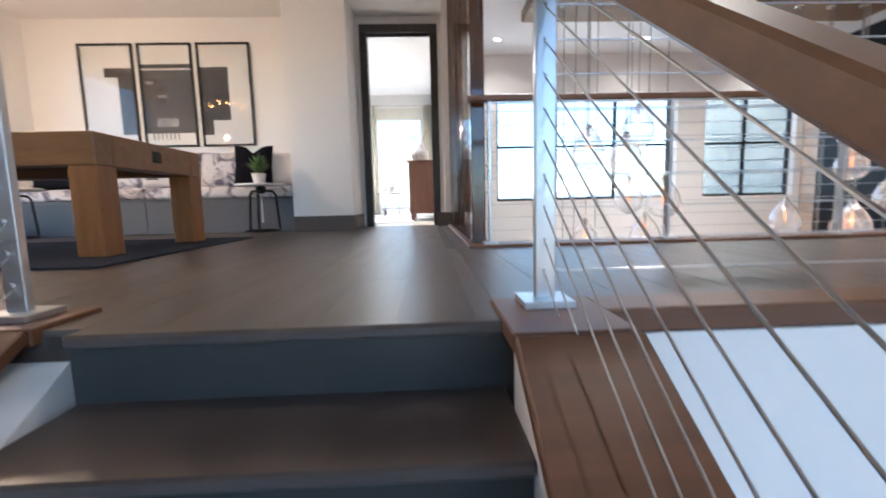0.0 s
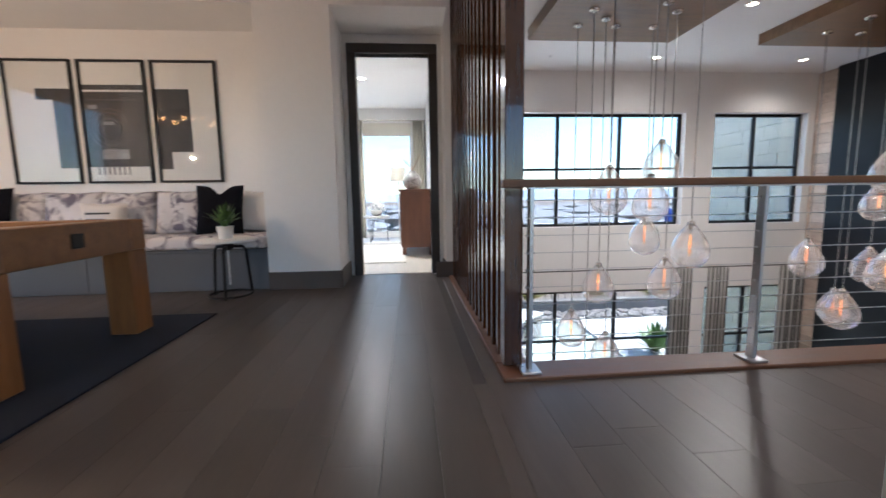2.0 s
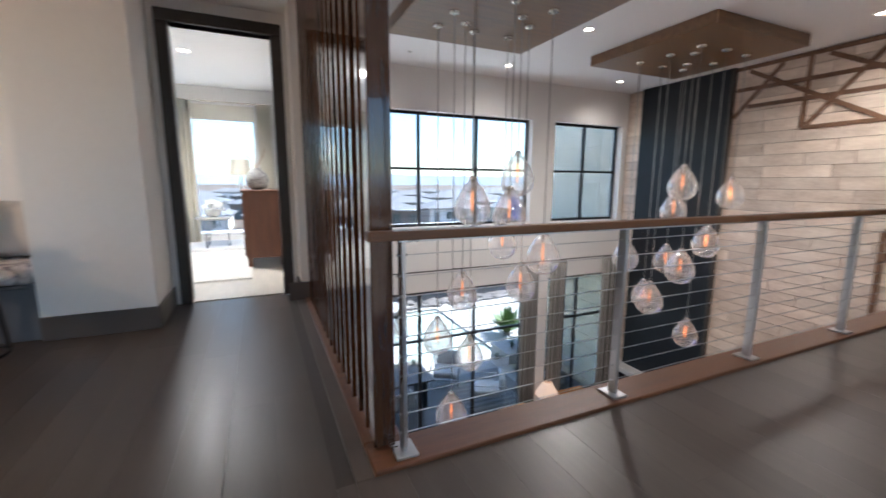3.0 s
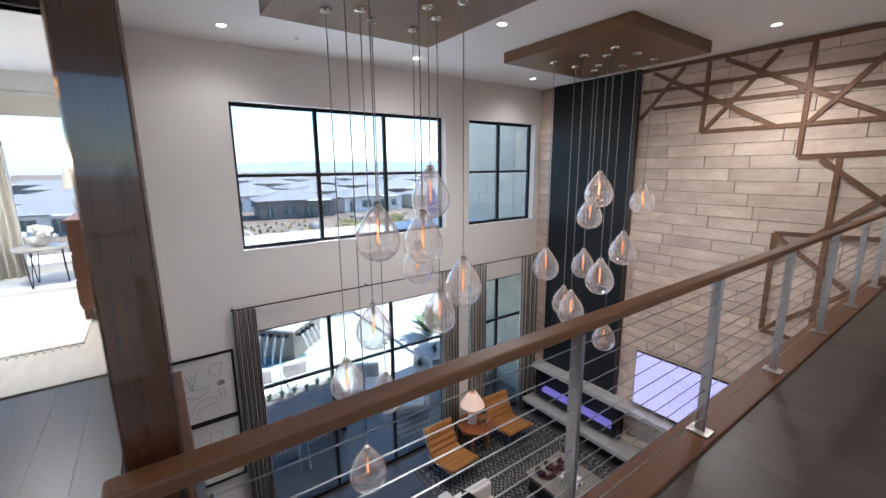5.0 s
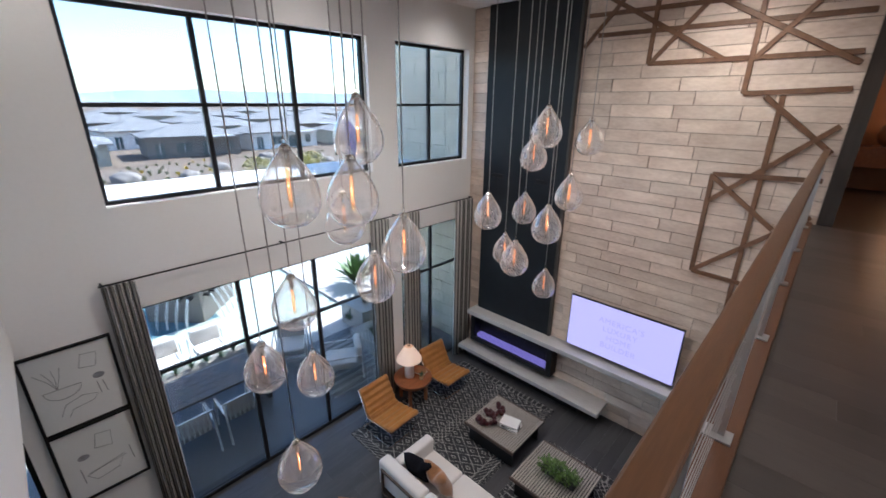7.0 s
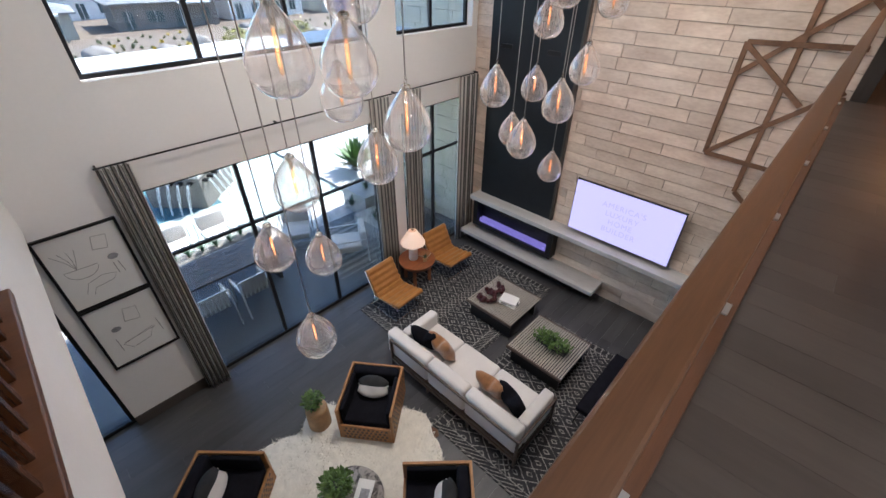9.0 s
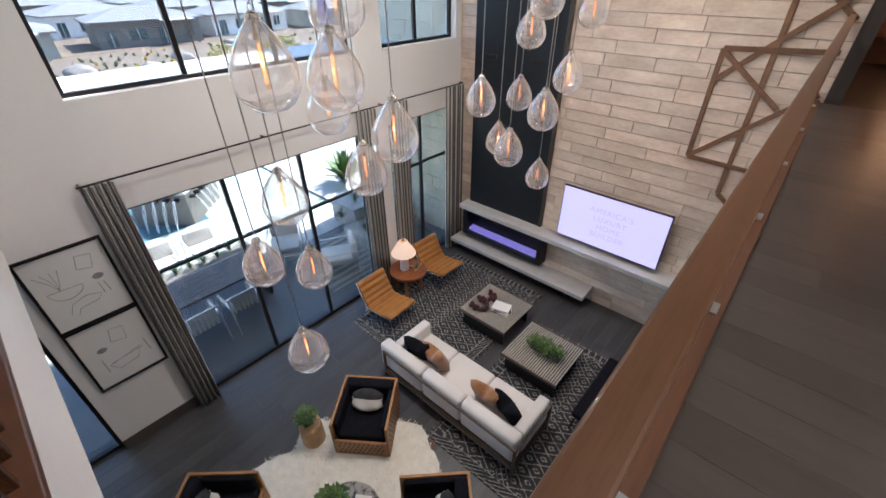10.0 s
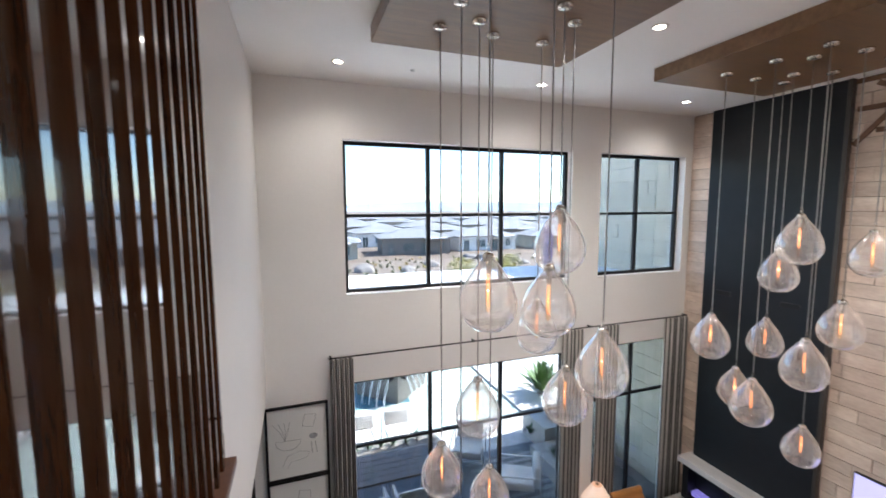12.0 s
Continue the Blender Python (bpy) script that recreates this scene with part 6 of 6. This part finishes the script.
def patio_chair(x, y, rz):
    c = thing("patio_chair", "pale metal patio chair with grey cushions", "chair", (x, y, F - 0.03), rz, "patio dining chairs")
    part("seat", mkbox(-0.25, 0.25, -0.25, 0.25, 0.40, 0.47, bevel=0.02, seg=2), M_INKMID, c, "", True)
    part("back_cushion", mkbox(-0.24, 0.24, -0.28, -0.20, 0.50, 0.80, bevel=0.025, seg=2), M_SOFA, c, "", True)
    for k in range(6):
        part("back_slat", mkbox(-0.22 + 0.08 * k, -0.19 + 0.08 * k, -0.30, -0.285, 0.45, 0.82), M_WHITE, c)
    part("top_rail", mkbox(-0.28, 0.28, -0.31, -0.28, 0.80, 0.84, bevel=0.004), M_WHITE, c)
    for s in (-1, 1):
        part("arm", mkbox(s * 0.28 - 0.025, s * 0.28 + 0.025, -0.30, 0.26, 0.62, 0.645, bevel=0.004), M_WHITE, c)
        part("leg", bar(bmesh.new(), (s * 0.28, 0.24, 0.62), (s * 0.28, 0.30, 0.0), 0.03, 0.03), M_WHITE, c)
        part("leg", bar(bmesh.new(), (s * 0.28, -0.28, 0.82), (s * 0.28, -0.40, 0.0), 0.03, 0.03), M_WHITE, c)
    return c


for x in (1.95, 2.72, 3.46):
    patio_chair(x, 9.96, 0)


def patio_lounge(x, y, rz):
    c = thing("patio_lounge_chair", "white framed patio armchair with pale cushions", "armchair", (x, y, F - 0.03), rz, "patio armchairs")
    part("seat", mkbox(-0.32, 0.32, -0.30, 0.36, 0.26, 0.42, bevel=0.04, seg=2), M_SOFA, c, "", True)
    part("back", mkbox(-0.32, 0.32, -0.42, -0.28, 0.34, 0.78, bevel=0.05, seg=2), M_SOFA, c, "", True)
    for s in (-1, 1):
        part("side_frame", tube(bmesh.new(), [(s * 0.37, -0.42, 0.0), (s * 0.37, -0.40, 0.60), (s * 0.37, 0.38, 0.58), (s * 0.37, 0.40, 0.0)], 0.018, 6), M_WHITE, c)
    part("cross_bar", rod(bmesh.new(), (-0.37, 0.38, 0.22), (0.37, 0.38, 0.22), 0.015, 6), M_WHITE, c)
    return c


patio_lounge(5.75, 9.95, 60)
patio_lounge(5.2, 11.3, 150)
patio_lounge(2.95, 12.48, 180)
patio_lounge(3.85, 12.48, 180)
prg = thing("patio_rug", "grey striped outdoor rug", "rug", (6.2, 10.2, F - 0.03), 0)
part("pile", mkbox(-1.1, 0.9, -0.9, 1.0, 0, 0.01), striped("outdoor_stripe", (0.16, 0.16, 0.16), (0.36, 0.35, 0.34), 0.10, "Y"), prg)
spiky_plant("yucca", "tall bright green yucca beside the pool deck", (8.75, 13.7, F - 0.03), 60, 1.15, M_LEAF, M_ROCK, 0.16, 0.10)
# garden bank with boulders and shrubs
rb = thing("garden_wall", "low taupe retaining wall behind the pool", "wall", (0, 0, 0), 0)
part("wall", mkbox(-6, 16, 18.9, 19.3, G, -3.85, bevel=0.02), M_TAUPE, rb)
bm = bmesh.new()
rnd = random.Random(21)
for i in range(420):
    x, y = rnd.uniform(4.5, 13), rnd.uniform(17.8, 18.85)
    s = rnd.uniform(0.06, 0.16)
    bmesh.ops.create_icosphere(bm, subdivisions=1, radius=s, matrix=Matrix.Translation((x, y, F + 0.02)) @ Matrix.Diagonal((1, rnd.uniform(0.6, 1.2), 0.6, 1)))
tagged(part("river_stones", bm, M_ROCK), "bed of grey river stones by the pool", "stones", "", "stuff")
fc = bmesh.new()
for i in range(260):
    x = -30 + i * 0.35
    box(fc, x, x + 0.03, 21.0, 21.03, G, G + 1.5)
box(fc, -30, 61, 21.0, 21.03, G + 1.42, G + 1.47)
box(fc, -30, 61, 21.0, 21.03, G + 0.15, G + 0.2)
tagged(part("iron_fence", fc, M_ROCK), "thin dark iron fence round the garden", "fence", "", "stuff")
for i in range(26):
    x, y = rnd.uniform(0, 42), rnd.uniform(24, 68)
    s = rnd.uniform(0.5, 1.3)
    bm = bmesh.new()
    bmesh.ops.create_icosphere(bm, subdivisions=3, radius=s)
    for v in bm.verts:
        v.co *= 1 + 0.35 * noise.noise(v.co * 1.3 / s + Vector((i * 3.1, 0, 0)))
        v.co.z *= 0.6
    b = part("boulder", bm, M_ROCK, None, "", True)
    tagged(b, "brown desert boulder on sandy ground", "boulder", "desert boulders")
    b.location = (x, y, ground_z(y) + 0.1 * s)
for nm, m, cnt, size in (("desert_shrubs", M_SHRUB, 280, 0.55), ("yellow_shrubs", M_FLOWER, 44, 0.5)):
    bm = bmesh.new()
    for i in range(cnt):
        x, y = rnd.uniform(-30, 55), rnd.uniform(22, 74)
        for k in range(34):
            a, e = rnd.uniform(0, 6.283), rnd.uniform(0.1, 1.4)
            d = Vector((math.cos(a) * math.cos(e), math.sin(a) * math.cos(e), math.sin(e))) * size * rnd.uniform(0.5, 1.1)
            s = d.cross(Vector((0, 0, 1))).normalized() * 0.06
            c0 = Vector((x, y, ground_z(y))) + d * 0.25
            v = [bm.verts.new(p) for p in (c0 - s, c0 + s, Vector((x, y, ground_z(y))) + d)]
            bm.faces.new(v)
    tagged(part(nm, bm, m), "low dry desert shrubs", "shrubs", "", "stuff")


def house(x, y, w, d, h, m, rz=0.0, two=False):
    c = thing("house", "low stucco house with a hipped grey tile roof", "house", (x, y, ground_z(y)), rz, "far houses")
    part("wall", mkbox(-w / 2, w / 2, -d / 2, d / 2, 0, h), m, c)
    bm = bmesh.new()
    o, rise = 0.7, 1.5
    e = [bm.verts.new((sx * (w / 2 + o), sy * (d / 2 + o), h)) for sx, sy in ((-1, -1), (1, -1), (1, 1), (-1, 1))]
    r0, r1 = bm.verts.new((-(w / 2 - d / 2) - 0.01, 0, h + rise)), bm.verts.new(((w / 2 - d / 2) + 0.01, 0, h + rise))
    e2 = [bm.verts.new((v.co.x, v.co.y, h - 0.18)) for v in e]
    bm.faces.new((e[0], e[1], r1, r0))
    bm.faces.new((e[1], e[2], r1))
    bm.faces.new((e[2], e[3], r0, r1))
    bm.faces.new((e[3], e[0], r0))
    for i in range(4):
        j = (i + 1) % 4
        bm.faces.new((e[j], e[i], e2[i], e2[j]))
    bm.faces.new(e2[::-1])
    part("roof", bm, M_TILEROOF, c)
    n = max(3, int(w / 3.2))
    for i in range(n):
        xa = -w / 2 + (i + 0.5) * w / n
        ww = (0.6, 1.1, 0.8)[i % 3]
        win = part("window", mkbox(xa - ww, xa + ww, -d / 2 - 0.03, -d / 2, 0.8 if i % 2 else 0.1, 2.3), M_FARGLASS, c)
        part("window_frame", mkbox(xa - 0.04, xa + 0.04, -d / 2 - 0.06, -d / 2 - 0.03, 0.8 if i % 2 else 0.1, 2.3), M_WHITE, win)
    part("porch_roof", mkbox(w * 0.1, w * 0.42, -d / 2 - 2.2, -d / 2, h - 0.25, h - 0.05), M_ROOFCOAT, c)
    part("porch_post", mkbox(w * 0.4, w * 0.42, -d / 2 - 2.1, -d / 2 - 1.9, 0, h - 0.25), m, c)
    return c


HROWS = ((84, 17, 3.1), (108, 18, 3.3), (134, 19, 3.5), (166, 20, 3.8), (215, 23, 4.2))
for r, (y, step, h) in enumerate(HROWS):
    n = 8 + r * 2
    for i in range(n):
        x = -45 - r * 14 + i * step + (r % 2) * 7
        house(x + rnd.uniform(-1.5, 1.5), y + rnd.uniform(-4, 4), step * 0.80, 10 + rnd.uniform(-1, 1.5), h + rnd.uniform(-0.2, 0.3), (M_STUCCO, M_TAUPE, M_ROOFCOAT)[(i + r) % 3], rnd.uniform(-8, 8))
for i in range(4):
    house(-46, -16 + i * 19, 15, 10, 3.3, (M_STUCCO, M_TAUPE)[i % 2], 90)
flag = thing("feather_flag", "tall blue feather flag on a thin pole", "flag", (19.55, 30.0, ground_z(30.0)), 0)
part("pole", rod(bmesh.new(), (-0.02, 0, 0), (-0.02, 0, 4.9), 0.03, 8), M_STEEL, flag)
bm = bmesh.new()
prev = None
for k in range(13):
    q = k / 12
    wdt = 0.85 * math.sin(math.pi * min(0.5, 0.14 + q * 0.9)) * (1 if q < 0.75 else math.sqrt(max(1 - ((q - 0.75) / 0.25) ** 2, 0.02)))
    cur = [bm.verts.new((wdt * u, 0.07 * math.sin(4 * q + 3 * u), 1.3 + 3.5 * q)) for u in (0, 0.5, 1)]
    if prev:
        for a in (0, 1):
            bm.faces.new((prev[a], prev[a + 1], cur[a + 1], cur[a]))
    prev = cur
part("cloth", bm, mat("flag_blue", (0.02, 0.07, 0.36), 0.8, vary=0.15, scale=2), flag, "", True)
for i, (x, y) in enumerate(((17.5, 33.0), (15.2, 36.0), (21.0, 38.0), (3.2, 20.5), (6.4, 20.2), (9.8, 20.4), (12.6, 20.1))):
    bush = thing("desert_tree", "low yellow green desert bush in bloom", "shrub", (x, y, ground_z(y)), i * 70, "yellow green bushes")
    bm = bmesh.new()
    for k in range(7):
        a = k * 0.9
        tube(bm, [(0, 0, 0), (0.3 * math.cos(a), 0.3 * math.sin(a), 0.6), (0.7 * math.cos(a), 0.7 * math.sin(a), 1.3)], 0.03, 5)
    part("trunk", bm, M_LOG, bush)
    part("crown", foliage(bmesh.new(), random.Random(60 + i), 900, 1.3, 1.3, 1.7, 0.16, 0.5), M_PALO, bush, "airy yellow green leaves")
# far hills, with the blue of distance haze put into their colour
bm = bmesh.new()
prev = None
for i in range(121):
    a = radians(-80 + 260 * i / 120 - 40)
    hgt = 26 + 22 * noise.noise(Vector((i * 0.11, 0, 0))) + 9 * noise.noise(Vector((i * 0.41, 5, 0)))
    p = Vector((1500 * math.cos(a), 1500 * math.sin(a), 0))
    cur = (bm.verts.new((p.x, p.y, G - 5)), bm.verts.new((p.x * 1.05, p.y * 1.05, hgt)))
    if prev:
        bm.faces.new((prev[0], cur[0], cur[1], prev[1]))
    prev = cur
tagged(part("backdrop", bm, M_HILLHAZE), "hills on the horizon, distance haze painted as pale blue", "backdrop", "", "structure")

# ---------- pieces: stone tiles, planks ----------
def unit_piece(name, bev, m):
    bm = bmesh.new()
    box(bm, -0.5, 0.5, -0.5, 0.5, -0.5, 0.5)
    top = [e for e in bm.edges if all(v.co.x < 0 for v in e.verts)] if bev == "x" else [e for e in bm.edges if all(v.co.z > 0 for v in e.verts)]
    bmesh.ops.bevel(bm, geom=top, offset=0.012, segments=1, affect="EDGES")
    me = bpy.data.meshes.new(name)
    bm.to_mesh(me)
    bm.free()
    me.materials.append(m)
    return me


east = bpy.data.objects["wall_east"]
me = unit_piece("stone_tile", "x", M_STONE)
rnd = random.Random(8)
RH = 0.186
rows = int((C - F) / RH) + 1
for r in range(rows):
    z0 = F + r * RH
    z1 = min(z0 + RH - 0.009, C - 0.002)
    if z1 - z0 < 0.03:
        continue
    y = YW - 0.004
    first = True
    while y > 3.0:
        ln = rnd.uniform(0.55, 1.25) * (rnd.uniform(0.3, 1) if first else 1)
        first = False
        ya = max(y - ln, 2.953)
        if ya < 3.25:
            ya = 2.953
        o = new("stone_tile", me)
        o.parent = east
        dep = 0.022 + rnd.uniform(0, 0.012)
        o.matrix_basis = Matrix.Translation((XW + 0.012 - dep / 2, (y + ya) / 2, (z0 + z1) / 2)) @ Matrix.Diagonal((dep, y - ya - 0.009, z1 - z0, 1))
        y = ya
        if ya <= 2.954:
            break

wing = bpy.data.objects["wall_wing"]
me = unit_piece("stone_block", "x", M_BLOCK)
for r in range(25):
    z0 = G + 0.02 + r * 0.31
    y = YW2 + 0.012 - rnd.uniform(0, 0.6)
    while y < 12.19:
        yb = min(y + rnd.uniform(0.55, 1.0), 12.2)
        ya = max(y, YW2 + 0.012)
        if yb - ya > 0.05:
            o = new("stone_block", me)
            o.parent = wing
            dep = 0.030 + rnd.uniform(0, 0.008)
            o.matrix_basis = Matrix.Translation((8.622 - dep / 2, (ya + yb) / 2, z0 + 0.15)) @ Matrix.Diagonal((dep, yb - ya - 0.010, 0.30, 1))
        y = yb

floor_ob = bpy.data.objects["floor"]
me = unit_piece("plank", "z", M_PLANK)
PW = 0.19
x = -3.99
k = 0
while x < XW - 0.05:
    xb = min(x + PW, XW - 0.022)
    ytop = 5.86 if xb < 1.05 else 2.985
    if x < 1.0 and xb >= 1.05:
        xb = 1.02
    ybot = -2.95 if xb <= -0.22 else (Y0 + 0.055 if x < 1.02 else 1.60)
    y = ybot
    first = True
    while y < ytop - 0.01:
        ln = rnd.uniform(1.5, 2.3) * (rnd.uniform(0.25, 1) if first else 1)
        first = False
        yb = min(y + ln, ytop)
        if ytop - yb < 0.3:
            yb = ytop
        o = new("plank", me)
        o.parent = floor_ob
        o.matrix_basis = Matrix.Translation(((x + xb) / 2, (y + yb) / 2, -0.007)) @ Matrix.Diagonal((xb - x - 0.0012, yb - y - 0.0012, 0.014, 1))
        y = yb
    x = xb
living = bpy.data.objects["floor_living"]
me = unit_piece("plank", "z", M_FLOOR2)
y = -0.55
while y < YW - 0.01:
    yb = min(y + 0.2, YW)
    x = -3.19 - rnd.uniform(0, 1.5)
    while x < XW - 0.01:
        xb = x + rnd.uniform(1.5, 2.5)
        a, b = max(x, -3.19), min(xb, XW)
        if b > a + 0.01:
            o = new("plank", me)
            o.parent = living
            o.matrix_basis = Matrix.Translation(((a + b) / 2, (y + yb) / 2, F - 0.007)) @ Matrix.Diagonal((b - a - 0.002, yb - y - 0.002, 0.014, 1))
        x = xb
    y = yb
